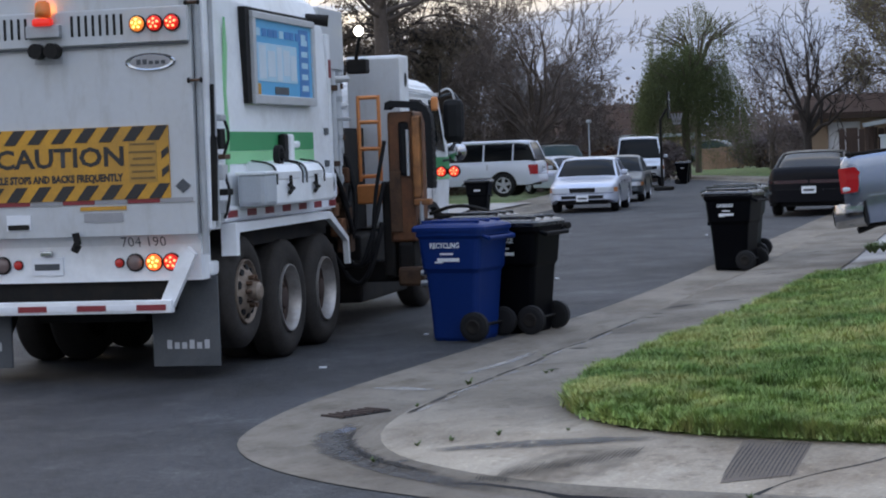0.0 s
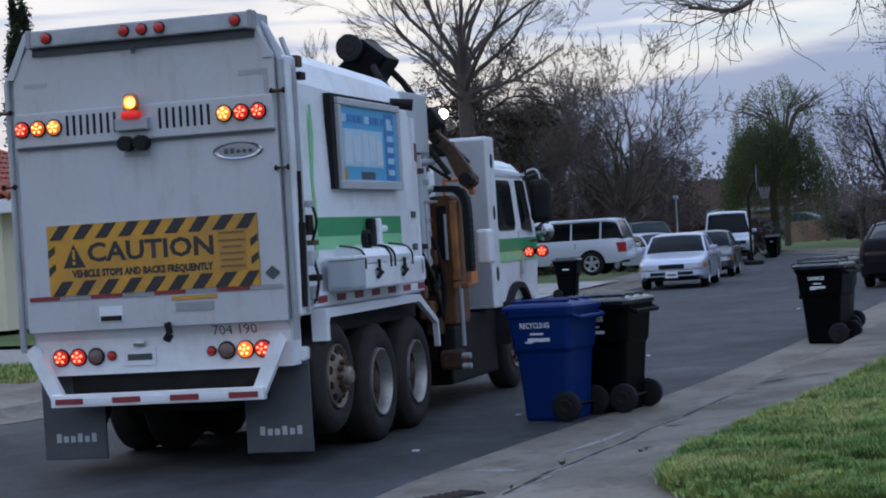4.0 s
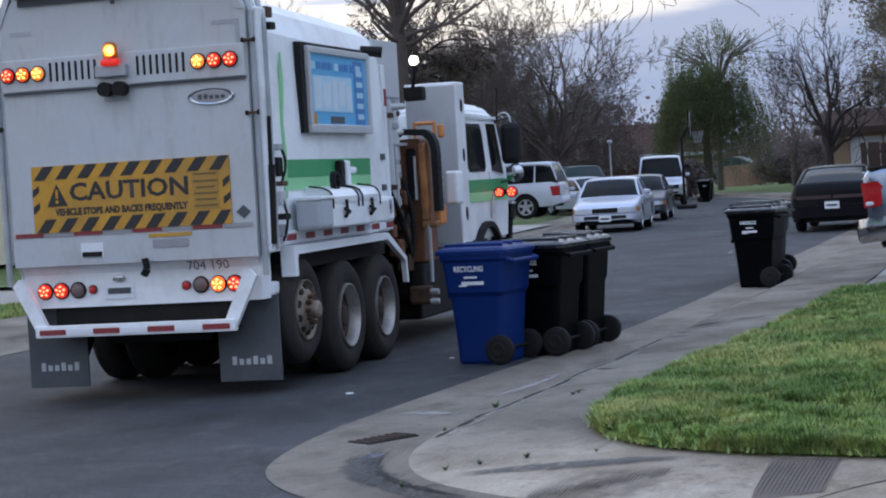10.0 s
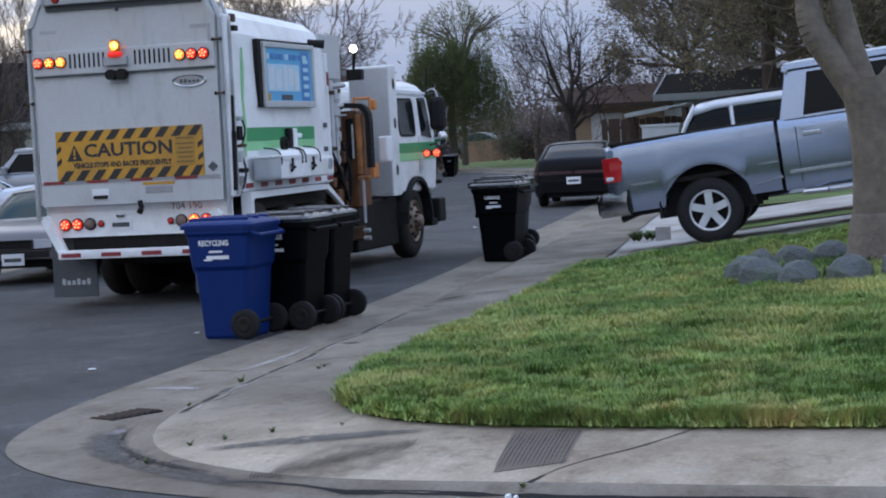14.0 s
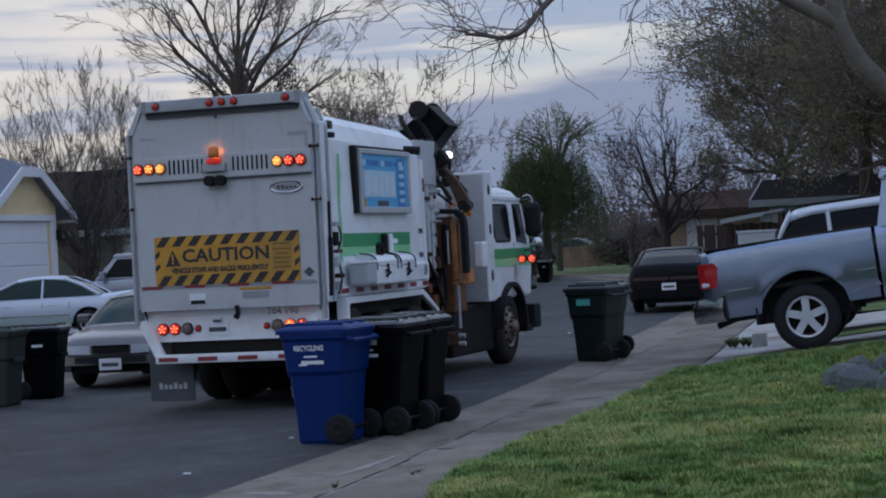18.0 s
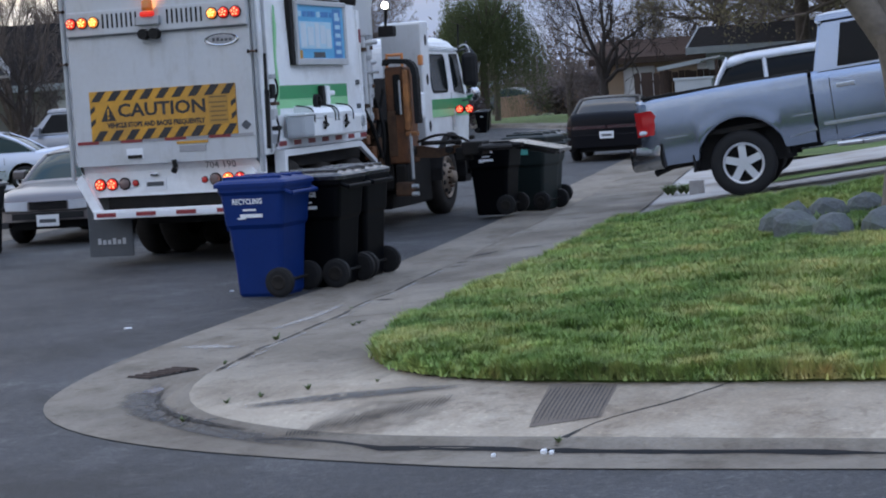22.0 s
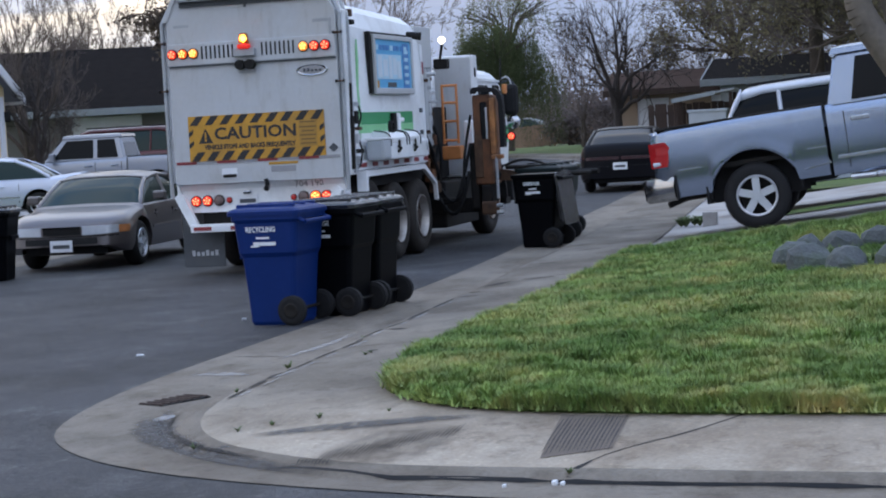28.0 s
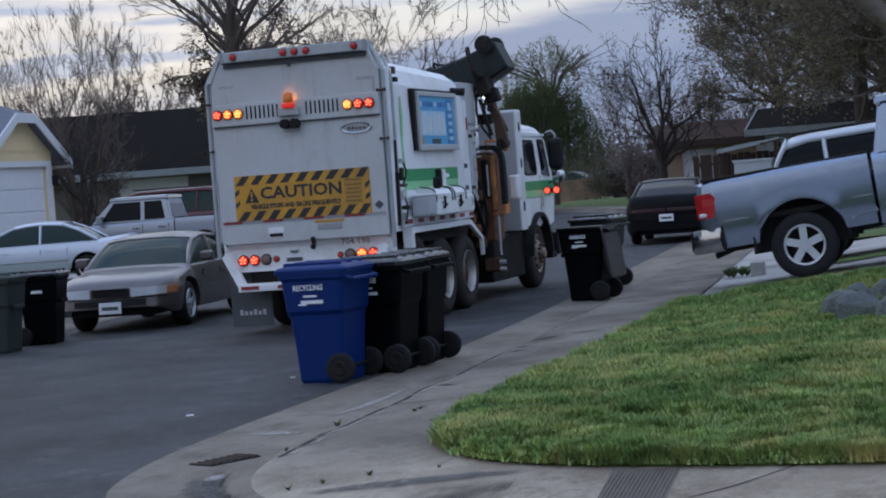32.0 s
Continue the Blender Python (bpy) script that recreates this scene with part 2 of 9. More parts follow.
BIN_BLUE = mat("blue_plastic", (0.002, 0.022, 0.130), 0.45, spec=0.2, var=0.1, scale=3, fine=30, dirt=(0.01, 0.03, 0.13), dirt_amt=0.3)
BIN_BLACK = mat("black_plastic", (0.002, 0.0023, 0.0034), 0.45, spec=0.06, var=0.25, scale=3, dirt=(0.006, 0.0065, 0.008), dirt_amt=0.4)
BIN_GREEN = mat("dark_green_plastic", (0.007, 0.014, 0.014), 0.5, spec=0.3, var=0.15, scale=3, dirt=(0.018, 0.024, 0.022), dirt_amt=0.3)
BIN_GREY = mat("grey_green_plastic", (0.026, 0.036, 0.033), 0.55, spec=0.3, var=0.15, scale=3, dirt=(0.05, 0.058, 0.054), dirt_amt=0.3)
BARK = mat("bark", (0.09, 0.07, 0.058), 0.95, var=0.3, scale=6, fine=30, bump=0.6)
BARK_P = mat("pale_bark", (0.15, 0.125, 0.105), 0.9, var=0.3, scale=3, fine=14, bump=0.5, dirt=(0.07, 0.06, 0.05), dirt_amt=0.7)
BARK_K = mat("dark_bark", (0.045, 0.036, 0.032), 0.95, var=0.3, scale=5, fine=30)
TWIG = mat("twigs", (0.135, 0.107, 0.094), 0.95, var=0.25, scale=3)
LEAF_G = mat("fresh_leaves", (0.085, 0.105, 0.042), 0.8, var=0.45, scale=0.8, fine=5)
LEAF_Y = mat("budding_leaves", (0.22, 0.195, 0.12), 0.85, var=0.35, scale=0.6, fine=5)
LEAF_D = mat("dark_evergreen", (0.045, 0.055, 0.034), 0.9, var=0.4, scale=0.8, fine=5)
LEAF_B = mat("brown_leaves", (0.10, 0.05, 0.03), 0.9, var=0.4, scale=0.8, fine=5)
GRASS = mat("grass_blades", (0.19, 0.30, 0.085), 0.75, var=0.85, scale=3.0, fine=11, dirt=(0.44, 0.43, 0.17), dirt_amt=0.95, isl=0.45)
CREAM = mat("cream_stucco", (0.74, 0.65, 0.48), 0.9, var=0.06, scale=2, fine=50, bump=0.2)
YELLOW_S = mat("yellow_stucco", (0.80, 0.63, 0.36), 0.9, var=0.07, scale=2, fine=50, bump=0.2)
TAN_S = mat("tan_stucco", (0.34, 0.245, 0.17), 0.9, var=0.08, scale=2, fine=40, bump=0.2)
# grey siding darkened: the carport's shadow is put into the wall colour
GREY_S = mat("grey_siding", (0.155, 0.15, 0.135), 0.9, var=0.1, scale=2, fine=40, bump=0.2)
TRIM = mat("white_trim", (0.72, 0.73, 0.75), 0.6, var=0.06)
TRIM_G = mat("grey_trim", (0.30, 0.33, 0.34), 0.7, var=0.1)
TILE = mat("clay_tile", (0.33, 0.085, 0.045), 0.85, var=0.3, scale=5, fine=30, bump=0.3, rnd=0.5)
SHINGLE = mat("blue_grey_shingle", (0.15, 0.165, 0.20), 0.9, var=0.15, scale=4, fine=50, bump=0.4)
SHINGLE_D = mat("dark_shingle", (0.0156, 0.0132, 0.0126), 0.95, spec=0.06, var=0.25, scale=3, fine=40, bump=0.4)
SHINGLE_B = mat("brown_shingle", (0.06, 0.038, 0.03), 0.95, spec=0.1, var=0.2, scale=3, fine=40, bump=0.4)
FENCE = mat("fence_wood", (0.30, 0.19, 0.13), 0.9, var=0.25, scale=5, fine=40, bump=0.3, rnd=0.4)
WOOD_D = mat("dark_wood", (0.055, 0.035, 0.027), 0.9, var=0.25, scale=5)
IRON = mat("cast_iron", (0.06, 0.04, 0.033), 0.8, 0.3, var=0.3, scale=12)
CAR_SILVER = mat("silver_paint", (0.27, 0.285, 0.32), 0.3, 0.55, var=0.04, scale=2, coat=0.6)
CAR_PICKUP = mat("steel_blue_paint", (0.25, 0.295, 0.375), 0.22, 0.88, var=0.05, scale=2, coat=0.5)
CAR_CHAMP = mat("champagne_paint", (0.122, 0.108, 0.110), 0.3, 0.55, var=0.04, scale=2, coat=0.6)
CAR_WHITE = mat("white_car_paint", (0.60, 0.64, 0.72), 0.3, 0.05, var=0.03, scale=2, coat=0.6)
CAR_BLACK = mat("black_car_paint", (0.004, 0.004, 0.006), 0.3, 0.0, var=0.05, scale=2, coat=0.0, spec=0.12)
CAR_GREEN = mat("dark_green_paint", (0.015, 0.035, 0.035), 0.3, 0.2, var=0.05, scale=2, coat=0.6)
CAR_RED = mat("maroon_paint", (0.075, 0.009, 0.013), 0.3, 0.2, var=0.05, scale=2, coat=0.6)
CAR_GREY = mat("grey_car_paint", (0.06, 0.07, 0.08), 0.3, 0.4, var=0.05, scale=2, coat=0.15)
RIM = mat("alloy_rim", (0.60, 0.62, 0.66), 0.32, 0.65, var=0.06)
LENS_HEAD = mat("headlamp_lens", (0.58, 0.61, 0.66), 0.2, 0.2, var=0.1, scale=20)
LENS_TAIL = mat("tail_lens", (0.42, 0.015, 0.018), 0.2, var=0.08, scale=20, coat=0.5)
LENS_AMB = mat("amber_lens", (0.5, 0.2, 0.08), 0.2, var=0.08, coat=0.5)
LENS_DIM = mat("dark_tail_lens", (0.03, 0.005, 0.006), 0.25, var=0.08, coat=0.3)
LEAF_P = mat("purple_brown_buds", (0.16, 0.13, 0.125), 0.9, var=0.35, scale=0.6, fine=5)
LEAF_S = mat("pale_young_leaves", (0.17, 0.185, 0.11), 0.85, var=0.35, scale=0.6, fine=5)
ORANGE_D = mat("rusty_orange_steel", (0.17, 0.068, 0.028), 0.65, 0.1, var=0.25, scale=7, dirt=(0.04, 0.025, 0.018), dirt_amt=0.9, bump=0.1)
AD_WHITE = mat("poster_white", (0.62, 0.72, 0.80), 0.4, var=0.08, scale=6)
LAMP_HOT = mat("lit_red_bulb", (0.8, 0.2, 0.1), 0.3, var=0, emit=(1.0, 0.22, 0.10), emit_s=4.0)
LAMP_HOTY = mat("lit_amber_bulb", (0.8, 0.6, 0.2), 0.3, var=0, emit=(1.0, 0.52, 0.12), emit_s=4.0)
LEAF_O = mat("olive_brown_leaves", (0.15, 0.12, 0.095), 0.9, var=0.4, scale=0.8, fine=5)


def weather(m, layers):
    """Stains and tone blotches over a surface. layers: noise scale, detail, roughness, low and high edge, tint, stretch
    along x and y.
    """
    n, l = m.node_tree.nodes, m.node_tree.links
    b = n["Principled BSDF"]
    co = n.new("ShaderNodeTexCoord")
    src = b.inputs["Base Color"].links[0].from_socket
    for sc, det, rgh, lo, hi, tint, stretch, turn in layers:
        mp, no, rr, mx = n.new("ShaderNodeMapping"), n.new("ShaderNodeTexNoise"), n.new("ShaderNodeMapRange"), n.new("ShaderNodeMix")
        mp.inputs["Scale"].default_value = (stretch[0], stretch[1], 1)
        mp.inputs["Rotation"].default_value = (0, 0, radians(turn))
        mp.inputs["Location"].default_value = (sc * 3.1, sc * 1.7, 0)
        no.inputs["Scale"].default_value, no.inputs["Detail"].default_value, no.inputs["Roughness"].default_value = sc, det, rgh
        rr.inputs["From Min"].default_value, rr.inputs["From Max"].default_value = lo, hi
        mx.data_type, mx.blend_type = "RGBA", "MULTIPLY"
        mx.inputs[7].default_value = (*tint, 1)
        l.new(co.outputs["Object"], mp.inputs["Vector"])
        l.new(mp.outputs["Vector"], no.inputs["Vector"])
        l.new(no.outputs["Fac"], rr.inputs["Value"])
        l.new(rr.outputs[0], mx.inputs["Factor"])
        l.new(src, mx.inputs[6])
        src = mx.outputs[2]
    l.new(src, b.inputs["Base Color"])


weather(ASPHALT, [(0.22, 6, 0.6, 0.42, 0.62, (0.58, 0.58, 0.6), (1, 0.6), 8), (0.9, 8, 0.7, 0.47, 0.62, (0.46, 0.45, 0.44), (1, 0.8), 40), (1.7, 7, 0.7, 0.52, 0.66, (1.85, 1.8, 1.7), (1, 0.8), 70), (9, 5, 0.7, 0.56, 0.66, (0.6, 0.6, 0.6), (1, 1), 0), (20, 4, 0.75, 0.53, 0.62, (1.9, 1.9, 1.85), (1, 1), 0), (48, 3, 0.7, 0.55, 0.64, (1.7, 1.7, 1.65), (1, 1), 0)])
weather(CONCRETE, [(0.45, 7, 0.65, 0.42, 0.62, (0.60, 0.56, 0.52), (1, 1), 0), (1.3, 8, 0.7, 0.48, 0.64, (0.62, 0.58, 0.54), (1, 0.6), 20), (5, 6, 0.7, 0.56, 0.68, (0.66, 0.64, 0.62), (1, 1), 0), (22, 3, 0.7, 0.60, 0.68, (1.3, 1.28, 1.25), (1, 1), 0)])


def pale_near_side(m, y_edge, tint):
    """Paler concrete on the near side of a ragged line across the paving."""
    n, l = m.node_tree.nodes, m.node_tree.links
    b = n["Principled BSDF"]
    co, sp, no, ma, rr, mx = (n.new("ShaderNode" + k) for k in ("TexCoord", "SeparateXYZ", "TexNoise", "Math", "MapRange", "Mix"))
    no.inputs["Scale"].default_value, no.inputs["Detail"].default_value = 0.9, 6
    l.new(co.outputs["Object"], sp.inputs[0])
    l.new(co.outputs["Object"], no.inputs["Vector"])
    ma.operation, ma.inputs[1].default_value = "MULTIPLY_ADD", 3.0
    l.new(no.outputs["Fac"], ma.inputs[0])
    l.new(sp.outputs["Y"], ma.inputs[2])
    rr.inputs["From Min"].default_value, rr.inputs["From Max"].default_value = y_edge + 2.6, y_edge + 0.6
    l.new(ma.outputs[0], rr.inputs["Value"])
    mx.data_type, mx.blend_type = "RGBA", "MULTIPLY"
    mx.inputs[7].default_value = (*tint, 1)
    l.new(rr.outputs[0], mx.inputs["Factor"])
    l.new(b.inputs["Base Color"].links[0].from_socket, mx.inputs[6])
    l.new(mx.outputs[2], b.inputs["Base Color"])


pale_near_side(CONCRETE, 10.6, (2.05, 2.0, 1.95))
TYRE_T = mat("dusty_tyre", (0.027, 0.024, 0.022), 0.85, spec=0.3, var=0.3, scale=5, fine=40, dirt=(0.055, 0.047, 0.04), dirt_amt=0.6, bump=0.2)
RIM_PALE = mat("dull_aluminium_rim", (0.42, 0.40, 0.38), 0.42, 0.6, var=0.2, scale=5, fine=30, dirt=(0.16, 0.12, 0.09), dirt_amt=0.6)
RIM_T = mat("rusty_rim", (0.30, 0.24, 0.19), 0.55, 0.35, var=0.25, scale=6, fine=30, dirt=(0.10, 0.065, 0.045), dirt_amt=0.8)
weather(GUTTER, [(0.6, 7, 0.65, 0.44, 0.62, (0.60, 0.56, 0.52), (1, 0.5), 6), (2.2, 8, 0.7, 0.5, 0.66, (0.62, 0.58, 0.53), (1, 0.5), 6), (8, 6, 0.7, 0.57, 0.68, (0.65, 0.62, 0.6), (1, 1), 0)])
# dark blotches put the shade of hollows between tufts into the lawn colour
weather(LAWN, [(1.2, 6, 0.7, 0.42, 0.6, (0.5, 0.6, 0.45), (1, 1), 0), (14, 4, 0.7, 0.48, 0.6, (0.55, 0.62, 0.5), (1, 1), 0)])
weather(DRIVE, [(0.8, 7, 0.65, 0.46, 0.66, (0.66, 0.62, 0.58), (1, 1), 0)])
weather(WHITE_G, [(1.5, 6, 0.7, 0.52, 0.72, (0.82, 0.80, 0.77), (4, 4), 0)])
# pale tints are straw; the dark ones paint shaded hollows into the blades
weather(GRASS, [(0.55, 5, 0.6, 0.44, 0.60, (1.30, 1.12, 1.15), (1, 0.8), 30), (3.2, 4, 0.7, 0.50, 0.60, (1.4, 1.18, 1.25), (1, 1), 0), (0.9, 4, 0.6, 0.46, 0.62, (0.45, 0.58, 0.40), (1, 1), 0), (7, 4, 0.6, 0.5, 0.62, (0.62, 0.70, 0.5), (1, 1), 0)])
GLASS_T = mat("tinted_glass", (0.004, 0.005, 0.006), 0.12, var=0.0, spec=0.12)
FRAME_P = mat("pale_frame", (0.55, 0.56, 0.57), 0.45, 0.3, var=0.12, scale=8)
STONE_G = mat("mossy_stone", (0.095, 0.105, 0.11), 0.95, var=0.35, scale=5, fine=30, bump=0.6, rnd=0.4, dirt=(0.05, 0.075, 0.03), dirt_amt=0.8)
LEAF_V = mat("ground_leaves", (0.10, 0.14, 0.05), 0.8, var=0.4, scale=2, fine=12)
GREY_W = mat("grey_white_board", (0.42, 0.45, 0.48), 0.7, var=0.08, scale=3)
LID_BLACK = mat("glossy_black_lid", (0.006, 0.0065, 0.009), 0.2, spec=0.9, var=0.15, scale=3, fine=25, bump=0.25)


def see_through(m, share=0.45):
    """Leaves let part of the light through."""
    n, l = m.node_tree.nodes, m.node_tree.links
    b, o = n["Principled BSDF"], n["Material Output"]
    t, x = n.new("ShaderNodeBsdfTranslucent"), n.new("ShaderNodeMixShader")
    l.new(b.inputs["Base Color"].links[0].from_socket, t.inputs["Color"])
    x.inputs[0].default_value = share
    l.new(b.outputs[0], x.inputs[1])
    l.new(t.outputs[0], x.inputs[2])
    l.new(x.outputs[0], o.inputs["Surface"])


for m_ in (LEAF_Y, LEAF_P, LEAF_G, LEAF_S, LEAF_D, LEAF_O, LEAF_B):
    see_through(m_)
CAR_LAV = mat("pale_silver_blue_paint", (0.50, 0.54, 0.64), 0.3, 0.4, var=0.03, scale=2, coat=0.6)


# ---- building tools ----
def mesh_of(bm, name, material, smooth=False):
    me = bpy.data.meshes.new(name)
    bmesh.ops.recalc_face_normals(bm, faces=bm.faces)
    bm.to_mesh(me)
    bm.free()
    for m in material if isinstance(material, (list, tuple)) else [material]:
        me.materials.append(m)
    if smooth:
        me.polygons.foreach_set("use_smooth", [True] * len(me.polygons))
    return me


def part(name, bm, material, parent, label="", smooth=False):
    ob = new(name, mesh_of(bm, name, material, smooth))
    ob.parent = parent
    return tagged(ob, label) if label else ob


def thing(name, label, category, group="", kind="", at=None):
    ob = new(name)
    ob.empty_display_size = 0.1
    if at is not None:
        ob.matrix_basis = at
    return tagged(ob, label, category, group, kind)


def box(bm, x0, x1, y0, y1, z0, z1, bev=0.0, m=None):
    r = bmesh.ops.create_cube(bm, size=1.0, matrix=Matrix.LocRotScale(((x0 + x1) / 2, (y0 + y1) / 2, (z0 + z1) / 2), None, (abs(x1 - x0), abs(y1 - y0), abs(z1 - z0))))
    vs = r["verts"]
    if m is not None:
        bmesh.ops.transform(bm, matrix=m, verts=vs)
    if bev:
        es = list({e for v in vs for e in v.link_edges})
        bmesh.ops.bevel(bm, geom=es, offset=bev, segments=2, affect="EDGES", profile=0.5)


def boxm(x0, x1, y0, y1, z0, z1, bev=0.0, m=None):
    bm = bmesh.new()
    box(bm, x0, x1, y0, y1, z0, z1, bev, m)
    return bm


def rod(bm, p0, p1, r0, r1=None, n=10, caps=True):
    """A tapered round bar from p0 to p1."""
    p0, p1 = Vector(p0), Vector(p1)
    r1 = r0 if r1 is None else r1
    q = (p1 - p0).to_track_quat("Z", "Y").to_matrix()
    rings = []
    for p, r in ((p0, r0), (p1, r1)):
        rings.append([bm.verts.new(p + q @ Vector((r * math.cos(a), r * math.sin(a), 0))) for a in (2 * math.pi * k / n for k in range(n))])
    for k in range(n):
        bm.faces.new((rings[0][k], rings[0][(k + 1) % n], rings[1][(k + 1) % n], rings[1][k]))
    if caps:
        bm.faces.new(rings[0][::-1])
        bm.faces.new(rings[1])


def rods(lines, r, n=8):
    bm = bmesh.new()
    for a, b in lines:
        rod(bm, a, b, r, n=n)
    return bm


def path_tube(bm, pts, r, n=8):
    """One round tube swept along a line."""
    p = [Vector(q) for q in pts]
    rings, side = [], None
    for k in range(len(p)):
        d = (p[min(k + 1, len(p) - 1)] - p[max(k - 1, 0)]).normalized()
        if side is None:
            side = d.orthogonal().normalized()
        side = (side - d * side.dot(d)).normalized()
        up = d.cross(side)
        rings.append([p[k] + (side * math.cos(a) + up * math.sin(a)) * r for a in (2 * math.pi * q / n for q in range(n))])
    loft(bm, rings)


def loft(bm, rings, cap0=True, cap1=True, closed=True):
    vs = [[bm.verts.new(p) for p in ring] for ring in rings]
    n = len(vs[0])
    for a, b in zip(vs, vs[1:]):
        for k in range(n if closed else n - 1):
            bm.faces.new((a[k], a[(k + 1) % n], b[(k + 1) % n], b[k]))
    if cap0:
        bm.faces.new(vs[0][::-1])
    if cap1:
        bm.faces.new(vs[-1])
    return vs


def rrect(w, d, r, n=4, cx=0.0, cy=0.0):
    """A rounded rectangle of half sizes w, d."""
    pts = []
    for sx, sy, a0 in ((1, 1, 0), (-1, 1, 90), (-1, -1, 180), (1, -1, 270)):
        for k in range(n + 1):
            a = radians(a0 + 90 * k / n)
            pts.append((cx + sx * (w - r) + r * math.cos(a), cy + sy * (d - r) + r * math.sin(a)))
    return pts


def prism(bm, outline, axis, a, b, m=None):
    """An outline of two coordinates, pulled along an axis from a to b."""
    put = {"x": lambda p, v: (v, p[0], p[1]), "y": lambda p, v: (p[0], v, p[1]), "z": lambda p, v: (p[0], p[1], v)}[axis]
    vs = loft(bm, [[put(p, a) for p in outline], [put(p, b) for p in outline]])
    if m is not None:
        bmesh.ops.transform(bm, matrix=m, verts=[v for r in vs for v in r])


def wheel_ring(bm, prof, n=28, axis="x", centre=(0, 0, 0)):
    """A profile of (along the axle, radius) turned round the axle."""
    rings = []
    for k in range(n):
        a = 2 * math.pi * k / n
        c, s = math.cos(a), math.sin(a)
        rings.append([bm.verts.new((centre[0] + u, centre[1] + r * c, centre[2] + r * s) if axis == "x" else (centre[0] + r * c, centre[1] + u, centre[2] + r * s)) for u, r in prof])
    for k in range(n):
        a, b = rings[k], rings[(k + 1) % n]
        for i in range(len(prof) - 1):
            bm.faces.new((a[i], a[i + 1], b[i + 1], b[i]))


def resample(pts, n):
    p = np.array(pts, float)
    s = np.r_[0, np.cumsum(np.hypot(*np.diff(p, axis=0).T))]
    t = np.linspace(0, s[-1], n)
    return np.stack([np.interp(t, s, p[:, 0]), np.interp(t, s, p[:, 1])], 1)


def smooth_line(pts, times=3):
    p = [Vector(q) for q in pts]
    for _ in range(times):
        q = [p[0]]
        for a, b in zip(p, p[1:]):
            q += [a * 0.75 + b * 0.25, a * 0.25 + b * 0.75]
        p = q + [p[-1]]
    return [tuple(v) for v in p]


def offset_line(pts, d):
    """The line moved d metres to the right of its way."""
    p = np.array(pts, float)
    g = np.gradient(p, axis=0)
    g /= np.linalg.norm(g, axis=1, keepdims=True)
    return p + np.stack([g[:, 1], -g[:, 0]], 1) * d


def text_bm(words, size, bold=0.0):
    """Writing in the built-in font, flat, centred, reading along +x with its top to +y."""
    cu = bpy.data.curves.new("writing", "FONT")
    cu.body, cu.size, cu.align_x, cu.align_y, cu.offset = words, size, "CENTER", "CENTER", bold
    cu.resolution_u = 2
    ob = new("writing_tmp", cu)
    me = bpy.data.meshes.new_from_object(ob)
    bpy.data.objects.remove(ob)
    bpy.data.curves.remove(cu)
    bm = bmesh.new()
    bm.from_mesh(me)
    bpy.data.meshes.remove(me)
    return bm


def placed(bm, m):
    bmesh.ops.transform(bm, matrix=m, verts=bm.verts)
    return bm


def shade_by_angle(ob, deg=32):
    """Smooth curved skin, crisp creases."""
    me = ob.data
    me.polygons.foreach_set("use_smooth", [True] * len(me.polygons))
    me.set_sharp_from_angle(angle=radians(deg))
    return ob


# ---- ground ----
# Right edge of the asphalt, from the cross street round the corner and up the street.
EDGE_R = smooth_line([(40, 8.2), (4, 8.35), (-0.7, 8.47), (-2.1, 8.52), (-2.7, 8.6), (-3.8, 8.9), (-4.6, 9.25), (-5.25, 9.75), (-5.7, 10.35), (-5.95, 11.0), (-6.18, 12.2), (-6.28, 13.8), (-6.38, 16.5), (-6.42, 19.3), (-6.65, 22.2), (-6.98, 25.6), (-7.85, 33.2), (-8.6, 40.2), (-9.3, 46.5), (-10.6, 53), (-13.4, 65), (-18, 79), (-26, 95), (-38, 110), (-58, 124), (-90, 134)], 2)
EDGE_R = resample(EDGE_R, 780)
KERB_R = resample(smooth_line([(40, 8.7), (4, 8.8), (-0.7, 8.92), (-2.2, 9.08), (-2.9, 9.12), (-3.5, 9.24), (-4.0, 9.5), (-4.45, 9.83), (-4.8, 10.27), (-5.05, 10.8), (-5.12, 11.5), (-5.16, 12.8), (-5.26, 14.5), (-5.42, 17.0), (-5.62, 19.4), (-5.85, 22.2), (-6.15, 25.6), (-7.0, 33.2), (-7.75, 40.2), (-8.45, 46.5), (-9.75, 53), (-12.5, 65), (-17, 79), (-25, 95.3), (-37.5, 110.9), (-57.6, 125), (-90, 135)], 2), 780)
WALK_R = resample(smooth_line([(40, 9.85), (4, 9.95), (-1.2, 10.12), (-2.5, 10.26), (-3.1, 10.42), (-3.6, 10.78), (-3.92, 11.35), (-4.08, 12.0), (-4.2, 12.8), (-4.28, 14.5), (-4.28, 16.8), (-4.4, 19.0), (-4.6, 22.2), (-4.9, 25.6), (-5.8, 33.2), (-6.5, 40.2), (-7.2, 46.5), (-8.5, 53), (-11.3, 65), (-15.8, 79), (-24, 96), (-36.8, 112), (-57.2, 126.2), (-90, 136.2)], 2), 780)
EDGE_L = resample(smooth_line([(-60, 14.5), (-22, 15.6), (-16, 16.1), (-14.3, 16.3), (-13.45, 16.8), (-13.3, 17.6), (-13.5, 19.5), (-13.95, 22.5), (-14.6, 26), (-15.7, 35), (-17.0, 44), (-18.6, 53), (-20.8, 64), (-24.0, 77), (-32, 90), (-44, 104), (-63, 118), (-90, 126)], 2), 200)


